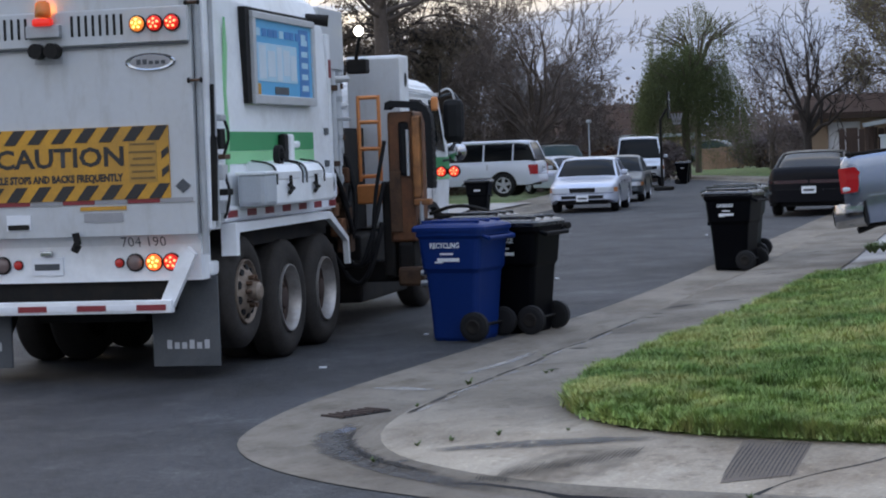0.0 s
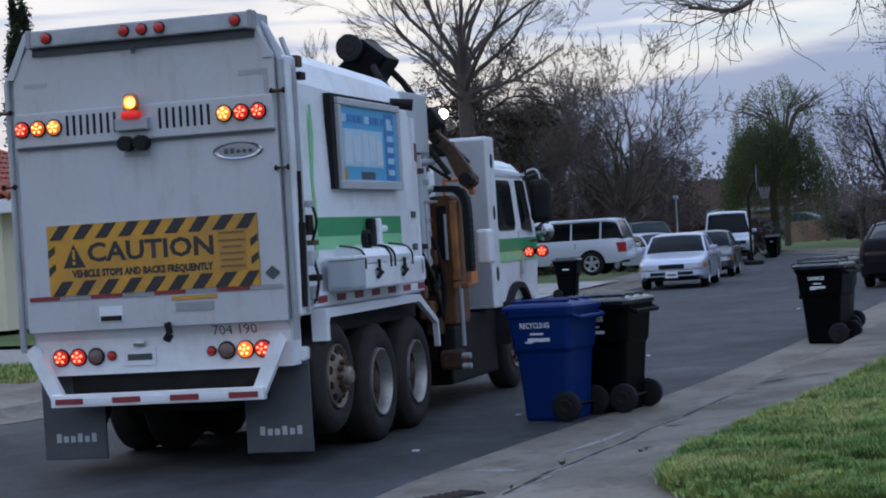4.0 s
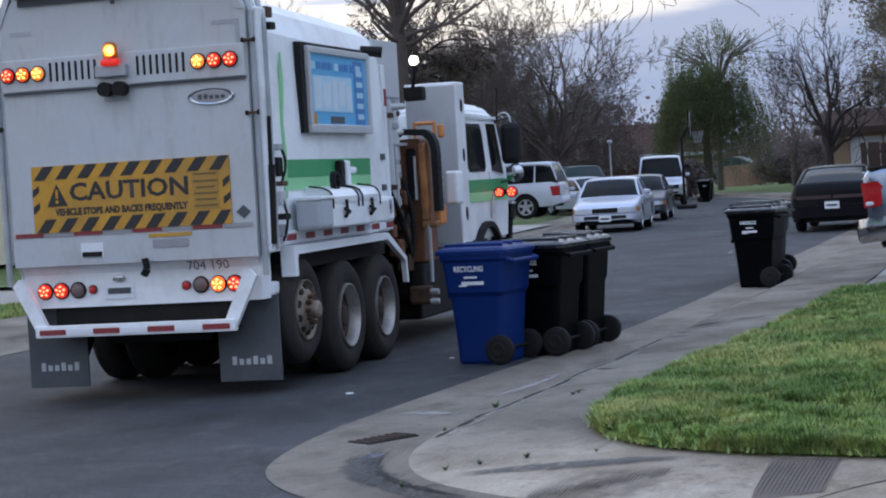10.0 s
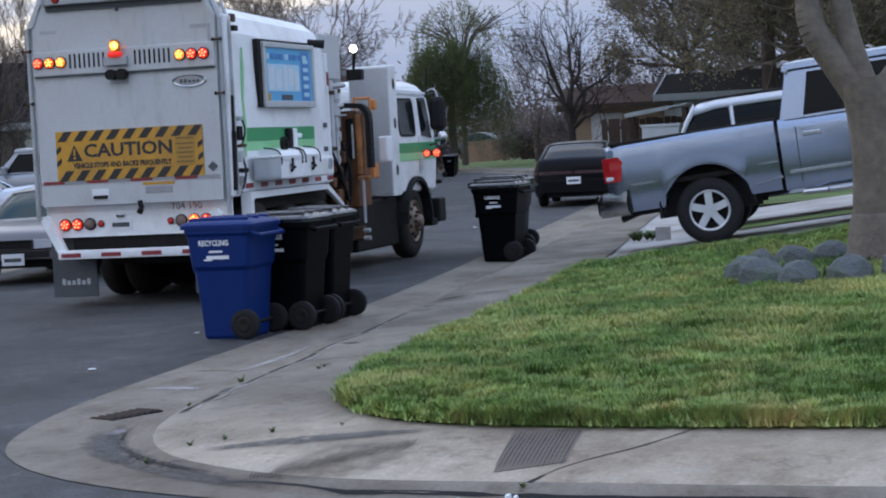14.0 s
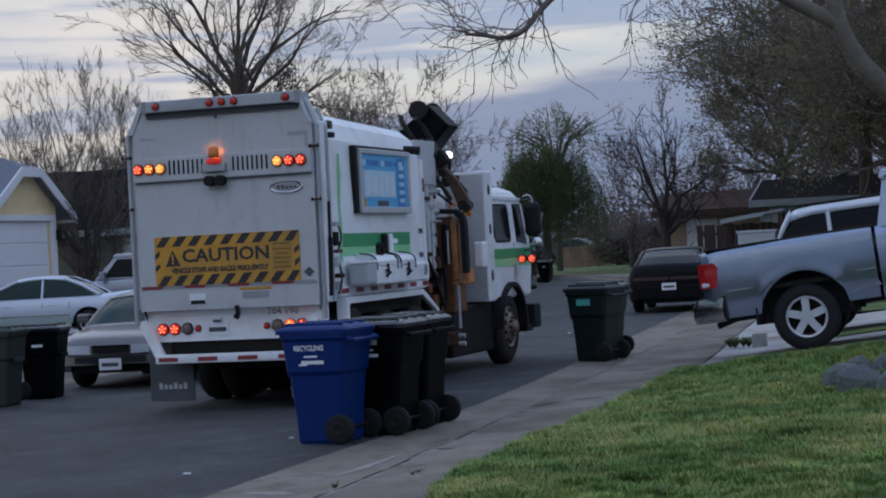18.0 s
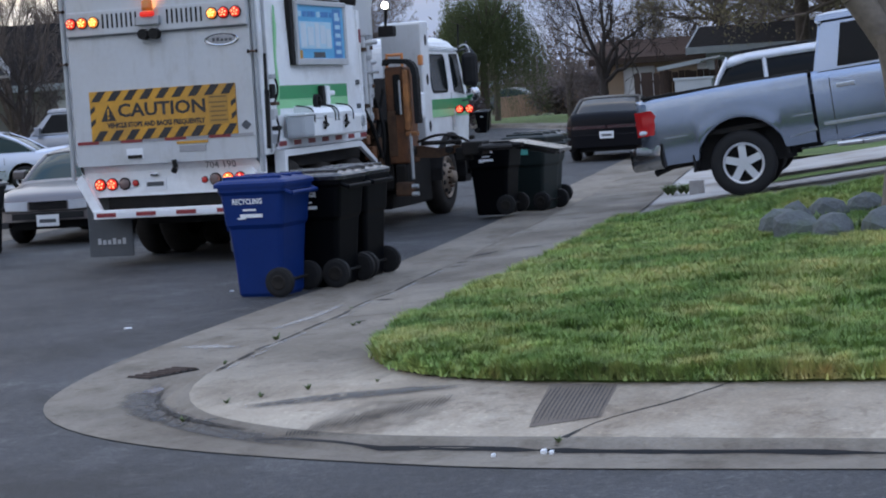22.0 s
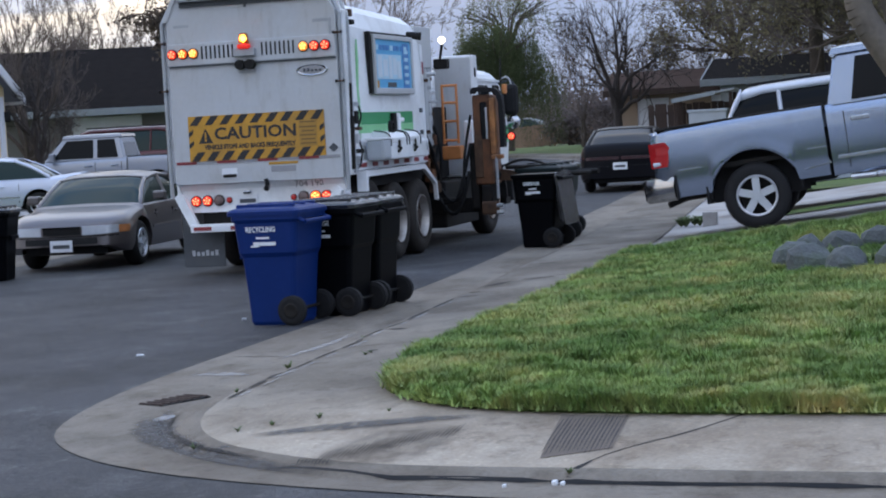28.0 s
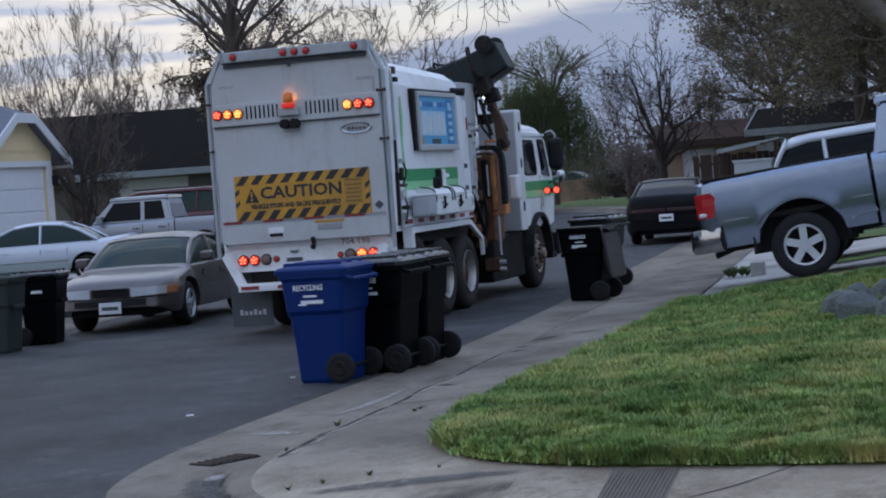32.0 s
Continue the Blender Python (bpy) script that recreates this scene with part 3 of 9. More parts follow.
def sheet(name, lines, heights, material, label, category="ground", kind="structure", zfun=None):
    """A strip of ground through several lines of equally many points."""
    n = len(lines[0])
    verts, faces = [], []
    for line, h in zip(lines, heights):
        for x, y in line:
            verts.append((x, y, (h(x, y) if callable(h) else h) + (zfun(x, y) if zfun else 0)))
    for a in range(len(lines) - 1):
        for k in range(n - 1):
            faces.append((a * n + k, a * n + k + 1, (a + 1) * n + k + 1, (a + 1) * n + k))
    me = bpy.data.meshes.new(name)
    me.from_pydata(verts, [], faces)
    me.materials.append(material)
    me.update()
    if me.polygons[0].normal.z < 0:
        me.flip_normals()
    me.polygons.foreach_set("use_smooth", [True] * len(me.polygons))
    return tagged(new(name, me), label, category, kind=kind)


def flat(name, outline, z, material, label, category="ground"):
    bm = bmesh.new()
    bm.faces.new([bm.verts.new((x, y, z)) for x, y in outline])
    return tagged(new(name, mesh_of(bm, name, material)), label, category, kind="structure")


flat("ground", [(-1500, -600), (1500, -600), (1500, 2500), (-1500, 2500)], -0.06, SOIL, "broad dull green-brown ground out to the horizon")
# asphalt: one sheet over both streets, under the gutters
road_out = [(60, -2.2), (60, 8.0)] + [tuple(p) for p in offset_line(EDGE_R, 0.12)[6:]] + [tuple(p) for p in offset_line(EDGE_L, -0.12)[::-1]] + [(-60, -2.2)]
flat("road", road_out, 0.0, ASPHALT, "worn grey asphalt of a suburban street corner", "road")
# gutter pan with a rolled kerb, then the pavement slab
KERB_IN = offset_line(KERB_R, 0.10)


def kerb_h(h):
    """The kerb stands full along the street and drops to a low lip at the corner ramp."""
    def z(x, y):
        f = min(1.0, max(0.0, (y - 10.2) / 1.6)) if x < -3 else 0.0
        return h * (0.32 + 0.68 * f * f * (3 - 2 * f))
    return z


sheet("gutter", [EDGE_R, EDGE_R * 0.45 + KERB_R * 0.55, offset_line(KERB_R, -0.08), offset_line(KERB_R, -0.05), offset_line(KERB_R, 0.0), offset_line(KERB_R, 0.05), KERB_IN], [0.006, -0.006, -0.016, kerb_h(0.014), kerb_h(0.070), kerb_h(0.093), kerb_h(0.10)], GUTTER, "pale stained concrete gutter and rolled kerb", "gutter")
sheet("pavement", [KERB_IN, KERB_R * 0.5 + WALK_R * 0.5, WALK_R], [kerb_h(0.10), lambda x, y: 0.072 + 0.46 * kerb_h(0.10)(x, y), 0.13], CONCRETE, "pale grey concrete pavement round the corner", "pavement")
far_l = offset_line(EDGE_L, -0.75)
sheet("gutter_far", [EDGE_L, offset_line(EDGE_L, -0.45), offset_line(EDGE_L, -0.65), far_l], [0.006, -0.01, 0.05, 0.10], GUTTER, "pale concrete gutter across the street", "gutter")
flat("apron", [(-14.2, 17.4), (-40, 16.4), (-40, 22.5), (-18.5, 22.9), (-16.4, 24.8), (-15.6, 27.0), (-14.8, 22.5)], 0.085, CONCRETE, "broad concrete apron at the far corner", "pavement")
sheet("pavement_far", [far_l, offset_line(EDGE_L, -1.9)], [0.10, 0.13], CONCRETE, "concrete pavement across the street", "pavement")


def lawn_z(x, y):
    """The lawn swells gently from the pavement and meets the driveway's slope."""
    d = np.clip(np.minimum(np.minimum(x + 4.3, y - 10.3), 6.0), 0.0, None)
    f = np.clip((y - 19.4) / 2.6, 0.0, 1.0)
    f = f * f * (3 - 2 * f)
    return 0.045 * d * (1 - f) + f * (0.0 + 0.105 * np.clip(x + 4.7, 0.0, 5.5))


# right-hand lawn in a grid, bounded by the pavement
i0, i1 = 9, int(np.argmin(np.abs(WALK_R[:, 1] - 21.9)))
edge = WALK_R[i0:i1]
lines = [edge * (1 - f) + np.stack([np.full(len(edge), 26.0), np.clip(edge[:, 1] * 0.6 + 9.1, 14.0, 22.2)], 1) * f for f in (0, 0.005, 0.01, 0.02, 0.03, 0.045, 0.06, 0.08, 0.1, 0.13, 0.16, 0.2, 0.25, 0.4, 0.7, 1)]
sheet("lawn", lines, [0.128] + [0.175] * 15, LAWN, "clipped green lawn with straw-coloured patches", "lawn", zfun=lawn_z)


# ---- the refuse truck: x to its right, y ahead from the tailgate, z up ----
def round_lamp(name, x, y, z, r, lens, parent, label=""):
    bm = bmesh.new()
    rod(bm, (x, y + 0.02, z), (x, y - 0.018, z), r * 1.15, n=20)
    ob = part(name, bm, BLACK, parent, label)
    bm = bmesh.new()
    loft(bm, [[(x + q * math.cos(a), y - d, z + q * math.sin(a)) for a in (2 * math.pi * k / 18 for k in range(18))] for q, d in ((r, 0.016), (r * 0.95, 0.03), (r * 0.6, 0.042), (r * 0.1, 0.046))])
    le = part("lens", bm, lens, ob, smooth=True)
    if lens in (LAMP_RED, LAMP_AMB, LAMP_YEL, LAMP_ORG):
        for k in range(6):
            a = 2 * math.pi * k / 5 + 0.3
            q = 0.0 if k == 5 else r * 0.55
            bm = bmesh.new()
            rod(bm, (x + q * math.cos(a), y - 0.03, z + q * math.sin(a)), (x + q * math.cos(a), y - 0.05, z + q * math.sin(a)), r * 0.24, r * 0.15, n=8)
            part("bulb", bm, LAMP_HOT if lens is LAMP_RED else LAMP_HOTY, le)
    return ob


def truck_wheel(parent, x, y, r, dual, disc, lift=0.0):
    """A tyre with its rim; x is the outer face, the axle runs inwards; lift: how far a raised axle hangs off the ground."""
    s = 1 if x > 0 else -1
    wide, zc = 0.28, r + lift
    bm = bmesh.new()
    for k in range(2 if dual else 1):
        o = x - s * k * 0.33
        wheel_ring(bm, [(o - s * 0.035, r * 0.565), (o - s * 0.012, r * 0.60), (o - s * 0.002, r * 0.66), (o + s * 0.006, r * 0.76), (o, r * 0.86), (o - s * 0.02, r * 0.93), (o - s * 0.045, r * 0.985), (o - s * 0.07, r), (o - s * (wide - 0.07), r), (o - s * (wide - 0.03), r * 0.96), (o - s * wide, r * 0.85), (o - s * wide, r * 0.6)], 40, centre=(0, y, zc))
    w = part("wheel", bm, TYRE_T, parent, "worn dusty black tyre", smooth=True)
    lip = [(x - s * 0.03, r * 0.575), (x + s * 0.004, r * 0.57), (x + s * 0.006, r * 0.55), (x - s * 0.02, r * 0.525)]
    if disc:
        prof = lip + [(x - s * 0.03, r * 0.50), (x + s * 0.015, r * 0.36), (x + s * 0.03, r * 0.30), (x + s * 0.03, r * 0.18), (x + s * 0.10, r * 0.165), (x + s * 0.12, r * 0.12), (x + s * 0.12, 0.001)]
        face, nut, hole = x + s * 0.03, 0.255, 0.425
    else:
        prof = lip + [(x - s * 0.05, r * 0.505), (x - s * 0.10, r * 0.49)]
        bm = bmesh.new()
        wheel_ring(bm, [(x - s * 0.10, r * 0.492), (x - s * 0.125, r * 0.45), (x - s * 0.12, r * 0.34), (x - s * 0.12, r * 0.20), (x - s * 0.05, r * 0.17), (x - s * 0.04, r * 0.12), (x - s * 0.04, 0.001)], 30, centre=(0, y, zc))
        shade_by_angle(part("dish", bm, IRON, w), 40)
        face, nut, hole = x - s * 0.12, 0.25, 0.40
    bm = bmesh.new()
    wheel_ring(bm, prof, 36, centre=(0, y, zc))
    shade_by_angle(part("rim", bm, RIM_T if disc else RIM_PALE, w), 40)
    for k in range(10):
        a = 2 * math.pi * k / 10
        p = (face - s * 0.01, y + r * nut * math.cos(a), zc + r * nut * math.sin(a))
        part("wheel_nut", rods([(p, (p[0] + s * 0.055, p[1], p[2]))], 0.020, 6), RUST, w)
    for k in range(10 if disc else 8):
        a = 2 * math.pi * (k + 0.5) / (10 if disc else 8)
        c = Vector((x - s * 0.006 if disc else face - s * 0.008, y + r * hole * math.cos(a), zc + r * hole * math.sin(a)))
        u, v = Vector((-s * 0.28 if disc else 0, math.cos(a), math.sin(a))).normalized(), Vector((0, -math.sin(a), math.cos(a)))
        d = u.cross(v) * (0.012 if u.cross(v).x * s > 0 else -0.012)
        ring = [c + u * 0.026 * math.cos(b) + v * 0.034 * math.sin(b) for b in (2 * math.pi * q / 10 for q in range(10))]
        bm = bmesh.new()
        loft(bm, [[p - d for p in ring], [p + d for p in ring]])
        part("hand_hole", bm, BLACK, w)
    return w


TRUCK = thing("refuse_truck", "white side-loading refuse truck with green stripes and a hazard board", "truck")


def strips(parent, y, z, x0, x1, h, n, mats, face="y"):
    """A reflective strip in alternating lengths."""
    w = (x1 - x0) / n
    for k in range(n):
        bm = boxm(x0 + k * w + 0.004, x0 + (k + 1) * w - 0.004, y - 0.004, y + 0.004, z - h / 2, z + h / 2) if face == "y" else boxm(y - 0.004, y + 0.004, x0 + k * w + 0.004, x0 + (k + 1) * w - 0.004, z - h / 2, z + h / 2)
        part("reflector", bm, mats[k % 2], parent)


def build_truck():
    t = TRUCK
    # packer body: rounded roof edges
    sec = [(-1.15, 1.22), (1.15, 1.22), (1.16, 2.2), (1.13, 3.02), (1.06, 3.22), (0.92, 3.33), (0.6, 3.39), (0, 3.41), (-0.6, 3.39), (-0.92, 3.33), (-1.06, 3.22), (-1.13, 3.02), (-1.16, 2.2)]
    bm = bmesh.new()
    loft(bm, [[(x, y, z if z < 3.0 else z - d) for x, z in sec] for y, d in ((0.30, 0), (2.0, 0.055), (3.44, 0.10), (3.52, 0.125), (3.54, 0.16))])
    part("packer_body", bm, WHITE, t, "white packer body with rounded roof edges", smooth=False)
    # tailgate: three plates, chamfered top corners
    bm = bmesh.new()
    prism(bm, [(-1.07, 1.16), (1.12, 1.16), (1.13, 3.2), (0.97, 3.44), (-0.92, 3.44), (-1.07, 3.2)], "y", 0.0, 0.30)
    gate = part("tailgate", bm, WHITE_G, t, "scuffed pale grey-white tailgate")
    bm = bmesh.new()
    prism(bm, [(0.005, 1.16), (-0.0, 1.32), (0.115, 1.08), (0.115, 0.80), (0.32, 0.80), (0.32, 1.16)], "x", -1.05, 1.10)
    part("lower_panel", bm, WHITE, t)
    part("hood", boxm(-0.87, 1.0, -0.10, 0.30, 3.41, 3.54, 0.012), GREY_P, gate, "grey lamp hood across the top")
    # dark strip drawn as the hood's shadow on the gate
    part("hood_seal", boxm(-0.88, 1.0, -0.03, 0.02, 3.345, 3.408), FLAP, gate)
    part("hood_latch", boxm(-0.02, 0.01, -0.06, -0.03, 3.30, 3.35, 0.006), FLAP, gate)
    for sx in (-0.87, 1.0):
        part("hood_end", boxm(sx - 0.02, sx + 0.02, -0.112, 0.0, 3.40, 3.546, 0.008), PRINT_GREY, gate)
    for sx in (-1, 1):
        bm = bmesh.new()
        prism(bm, [(sx * 0.95, 3.54), (sx * 0.9, 3.54), (sx * 1.06, 3.18), (sx * 1.13, 3.18)], "y", -0.015, 0.32)
        part("corner_plate", bm, WHITE_G, gate)
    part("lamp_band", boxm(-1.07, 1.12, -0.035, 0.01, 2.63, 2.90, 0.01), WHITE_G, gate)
    # thin grey strip carries the shading below the lamp band
    part("band_lip", boxm(-1.06, 1.11, -0.028, 0.0, 2.612, 2.626), FLAP, gate)
    for k in range(8):
        for x in (-0.62, 0.17):
            part("vent_slot", boxm(x + k * 0.058, x + k * 0.058 + 0.022, -0.041, -0.03, 2.70, 2.86, 0.004), DARK, gate)
    for x, m in ((-1.0, LAMP_RED), (-0.86, LAMP_AMB), (-0.72, LAMP_YEL), (0.72, LAMP_YEL), (0.86, LAMP_RED), (1.0, LAMP_RED)):
        round_lamp("tail_lamp", x, -0.035, 2.775, 0.058, m, gate)
    for x in (-0.71, -0.045, 0.105, 0.255, 0.88):
        round_lamp("marker_lamp", x, -0.10, 3.475, 0.04, LAMP_DIM, gate)
    # beacon on its bracket, camera under it
    br = part("beacon_bracket", boxm(-0.18, 0.10, -0.10, -0.03, 2.70, 2.80, 0.01), GREY_P, gate)
    part("strobe", boxm(-0.11, 0.05, -0.14, -0.06, 2.79, 2.85, 0.02), LAMP_RED, br, "small lit red strobe")
    bm = bmesh.new()
    loft(bm, [[(-0.03 + r * math.cos(a), -0.09 + r * math.sin(a), z) for a in (2 * math.pi * k / 16 for k in range(16))] for r, z in ((0.062, 2.86), (0.062, 2.90), (0.057, 2.965), (0.03, 2.985))])
    part("beacon", bm, BEACON, br, "amber beacon dome", smooth=True)
    cup = bmesh.new()
    loft(cup, [[(q * math.cos(a), d, q * math.sin(a)) for a in (2 * math.pi * k / 16 for k in range(16))] for q, d in ((0.046, -0.030), (0.047, -0.012), (0.030, 0.022), (0.001, 0.030), (0.0008, 0.026), (0.026, 0.016), (0.040, -0.012), (0.042, -0.030))], False, False)
    rotor = part("beacon_rotor", cup, LADDER, br, "turning lamp inside the beacon")
    bm = bmesh.new()
    loft(bm, [[(q * math.cos(a), -d, q * math.sin(a)) for a in (2 * math.pi * k / 14 for k in range(14))] for q, d in ((0.030, 0.003), (0.027, 0.018), (0.015, 0.028), (0.003, 0.031))])
    part("beacon_bulb", bm, BEACON_LIT, rotor, smooth=True)
    rotor.matrix_basis = pose(-0.03, -0.09, 2.915)
    for x in (-0.10, 0.03):
        part("rear_camera", rods([((x, -0.12, 2.60), (x, -0.02, 2.60))], 0.06, 14), DARK, br)
    part("smudge_plate", boxm(-0.15, 0.08, -0.012, 0.0, 2.50, 2.64, 0.004), GREY_P, br)
    bm = bmesh.new()
    loft(bm, [[(0.80 + 0.205 * q * math.cos(a), -d, 2.485 + 0.068 * q * math.sin(a)) for a in (2 * math.pi * k / 28 for k in range(28))] for q, d in ((1, 0.0), (1, 0.012), (0.93, 0.02), (0.8, 0.016))])
    part("oval_badge", bm, CHROME, gate, "oval chrome badge", smooth=False)
    bm = bmesh.new()
    loft(bm, [[(0.80 + 0.165 * math.cos(a), -d, 2.485 + 0.05 * math.sin(a)) for a in (2 * math.pi * k / 24 for k in range(24))] for d in (0.012, 0.0175)])
    part("badge_field", bm, PRINT_GREY, gate)
    for k in range(5):
        part("badge_bar", boxm(0.69 + k * 0.05, 0.725 + k * 0.05, -0.021, -0.016, 2.465, 2.505 - 0.012 * (k > 1), 0.003), FLAP, gate)
    for x0, x1, z0, z1 in ((-0.98, -0.78, 3.10, 3.135), (0.84, 1.04, 3.06, 3.10), (1.045, 1.08, 2.85, 3.10)):
        part("patch", boxm(x0, x1, -0.004, 0.001, z0, z1), GREY_P, gate)
    # hazard board
    cz0, cz1, cx0, cx1 = 1.44, 2.0, -0.86, 0.92
    board = part("hazard_board", boxm(cx0, cx1, -0.012, 0.0, cz0, cz1), YELLOW, gate, "yellow hazard board with black stripes")
    wn_ = 9
    for row, (z0, z1) in enumerate(((cz1 - 0.115, cz1 - 0.002), (cz0 + 0.002, cz0 + 0.115))):
        for k in range(wn_):
            x = cx0 + 0.02 + k * (cx1 - cx0) / wn_
            bm = bmesh.new()
            pts = [(x, z0), (x + 0.10, z0), (x + 0.19, z1), (x + 0.09, z1)]
            pts = [(min(p[0], cx1 - 0.002), p[1]) for p in pts]
            prism(bm, pts, "y", -0.0165, -0.011)
            part("stripe", bm, INK, board)
    for x, sg in ((cx0 + 0.002, 1), (cx1 - 0.062, 1)):
        for z in (1.60, 1.74):
            bm = bmesh.new()
            prism(bm, [(x, z), (x + 0.06, z + 0.05), (x + 0.06, z + 0.10), (x, z + 0.06)], "y", -0.0165, -0.011)
            part("stripe", bm, INK, board)
    bm = placed(text_bm("CAUTION", 0.205, 0.006), Matrix.Diagonal((1.19, 1.0, 1.0, 1.0)))
    part("writing", placed(bm, pose(0.02, -0.0145, 1.765, 90) @ Matrix.Diagonal((0.98, 1, 1, 1))), INK, board, "large black word CAUTION")
    bm = text_bm("VEHICLE STOPS AND BACKS FREQUENTLY", 0.078, 0.0042)
    part("writing_line", placed(bm, pose(-0.06, -0.0145, 1.607, 90) @ Matrix.Diagonal((0.80, 1, 1, 1))), INK, board)
    bm = bmesh.new()
    prism(bm, [(-0.73, 1.66), (-0.54, 1.66), (-0.635, 1.845)], "y", -0.0165, -0.012)
    part("warning_triangle", bm, INK, board)
    for k, (w, z) in enumerate(((0.2, 1.86), (0.22, 1.80), (0.16, 1.75), (0.2, 1.70), (0.18, 1.65), (0.2, 1.60))):
        part("fine_print", boxm(0.705 - w / 2, 0.705 + w / 2, -0.0185, -0.0145, z - 0.008, z + 0.008), FINE_INK, board)
    part("fine_print_panel", boxm(0.59, 0.82, -0.0155, -0.0115, 1.565, 1.895), PANEL_Y, board, "duller panel of fine print")
    part("exclamation_mark", boxm(-0.645, -0.625, -0.020, -0.016, 1.725, 1.80), YELLOW, board)
    part("exclamation_dot", boxm(-0.647, -0.623, -0.020, -0.016, 1.685, 1.71), YELLOW, board)
    bm = bmesh.new()
    prism(bm, [(1.02 + dx * 0.062, 1.53 + dz * 0.055) for dx, dz in ((-1, 0), (0, -1), (1, 0), (0, 1))], "y", -0.008, 0.0)
    part("diamond_sign", bm, FLAP, gate)
    strips(gate, -0.004, 1.425, -1.05, 1.10, 0.035, 8, (RED_D, PRINT_GREY))
    part("notice", boxm(-0.45, -0.25, -0.008, 0.0, 1.22, 1.34), PRINT_WHITE, gate, "small worn notice")
    part("notice_print", boxm(-0.44, -0.26, -0.012, -0.006, 1.225, 1.265), DARK, gate)
    part("notice_strip", boxm(0.17, 0.55, -0.008, 0.0, 1.36, 1.39), YELLOW, gate)
    part("notice_label", boxm(0.2, 0.52, -0.007, 0.0, 1.27, 1.34), PRINT_GREY, gate)
    bm = bmesh.new()
    rod(bm, (0.13, -0.03, 1.19), (0.15, -0.03, 1.1), 0.03, n=8)
    rod(bm, (0.15, -0.04, 1.1), (0.12, -0.04, 1.05), 0.035, n=8)
    part("latch_hook", bm, DARK, gate)
    # lower lamps and plate
    for x, m, r in ((-0.86, LAMP_RED, 0.062), (-0.71, LAMP_RED, 0.062), (-0.555, LAMP_OFF, 0.062), (-0.42, LAMP_DIM, 0.034), (0.43, LAMP_DIM, 0.034), (0.56, LAMP_OFF, 0.062), (0.715, LAMP_ORG, 0.062), (0.86, LAMP_RED, 0.062)):
        round_lamp("tail_lamp", x, 0.115, 0.945, r, m, gate)
    pl = part("number_plate", boxm(-0.31, -0.04, 0.10, 0.115, 0.86, 1.0), PRINT_WHITE, gate)
    part("plate_bar", boxm(-0.28, -0.07, 0.096, 0.101, 0.90, 0.95), FLAP, pl)
    part("plate_lamp", boxm(-0.22, -0.12, 0.07, 0.11, 1.01, 1.05, 0.01), CHROME, gate)
    part("fleet_number", placed(text_bm("704 190", 0.115, 0.0), pose(0.665, 0.028, 1.105, 108)), FLAP, gate)
    # under-ride bar on its struts
    bar = part("bumper_bar", boxm(-0.90, 0.90, -0.05, 0.03, 0.56, 0.66, 0.008), WHITE, t, "white rear bar with red and white reflectors")
    strips(bar, -0.054, 0.605, -0.86, 0.86, 0.045, 7, (RED_D, PRINT_WHITE))
    for sx in (-1, 1):
        bm = bmesh.new()
        prism(bm, [(sx * 1.04, 1.06), (sx * 1.10, 1.0), (sx * 0.90, 0.60), (sx * 0.78, 0.60), (sx * 0.98, 1.02)], "y", -0.02, 0.04)
        part("strut", bm, WHITE, bar)
    part("chassis_end", boxm(-0.80, 0.82, 0.16, 0.5, 0.56, 0.82), DARK, t)
    part("chassis", boxm(-0.48, 0.48, 0.5, 8.0, 0.45, 1.05, 0.02), DARK, t)
    part("underbody", boxm(-1.10, 1.10, 0.60, 3.50, 1.00, 1.24), DARK, t)
    for y in (0.82, 2.03, 3.12):
        part("axle", rods([((-0.9, y, 0.52 + (0.14 if y < 1 else 0)), (0.9, y, 0.52 + (0.14 if y < 1 else 0)))], 0.11, 12), DARK, t)
    for sx in (-1, 1):
        hang = part("mudflap_hanger", boxm(sx * 0.60, sx * 1.13, 0.28, 0.44, 0.82, 0.93, 0.02), WHITE, t)
        fl = part("mudflap", boxm(sx * 0.60, sx * 1.155, 0.30, 0.325, 0.11, 0.82, 0.008), FLAP, t, "dusty grey rubber mudflap")
        for k in range(6):
            h = 0.07 if k in (0, 3, 5) else 0.05
            part("logo_bar", boxm(sx * 0.88 - 0.16 + k * 0.062, sx * 0.88 - 0.12 + k * 0.062, 0.294, 0.300, 0.25, 0.25 + h), LOGO_GREY, fl)
    # corner pipes and posts of the right and left side
    for sx in (-1, 1):
        part("corner_post", boxm(sx * 1.08, sx * 1.20, 0.10, 0.34, 1.18, 3.2, 0.02), WHITE, t)
        bm = bmesh.new()
        path_tube(bm, [(sx * 1.16, 0.06, 1.0), (sx * 1.16, 0.06, 3.16), (sx * 1.05, 0.12, 3.40), (sx * 0.95, 0.2, 3.5)], 0.028)
        path_tube(bm, [(sx * 1.21, 0.22, 1.2), (sx * 1.21, 0.22, 3.1), (sx * 1.1, 0.3, 3.35)], 0.022)
        part("hose", bm, GREY_P, t)
        for z in (2.33, 2.92):
            part("hinge_pin", rods([((sx * 1.09, -0.01, z), (sx * 1.21, 0.0, z))], 0.010 if z != 2.92 else 0.014), RUST, t)
            for q in (1.10, 1.20):
                part("pin_cap", rods([((sx * q, -0.02, z), (sx * (q + 0.015), -0.018, z))], 0.022), DARK, t)
        bm = bmesh.new()
        rod(bm, (sx * 1.20, 0.15, 1.25), (sx * 1.21, 0.18, 1.9), 0.035, n=10)
        rod(bm, (sx * 1.21, 0.18, 1.9), (sx * 1.21, 0.2, 2.3), 0.02, n=8)
        part("cylinder", bm, DARK, t)
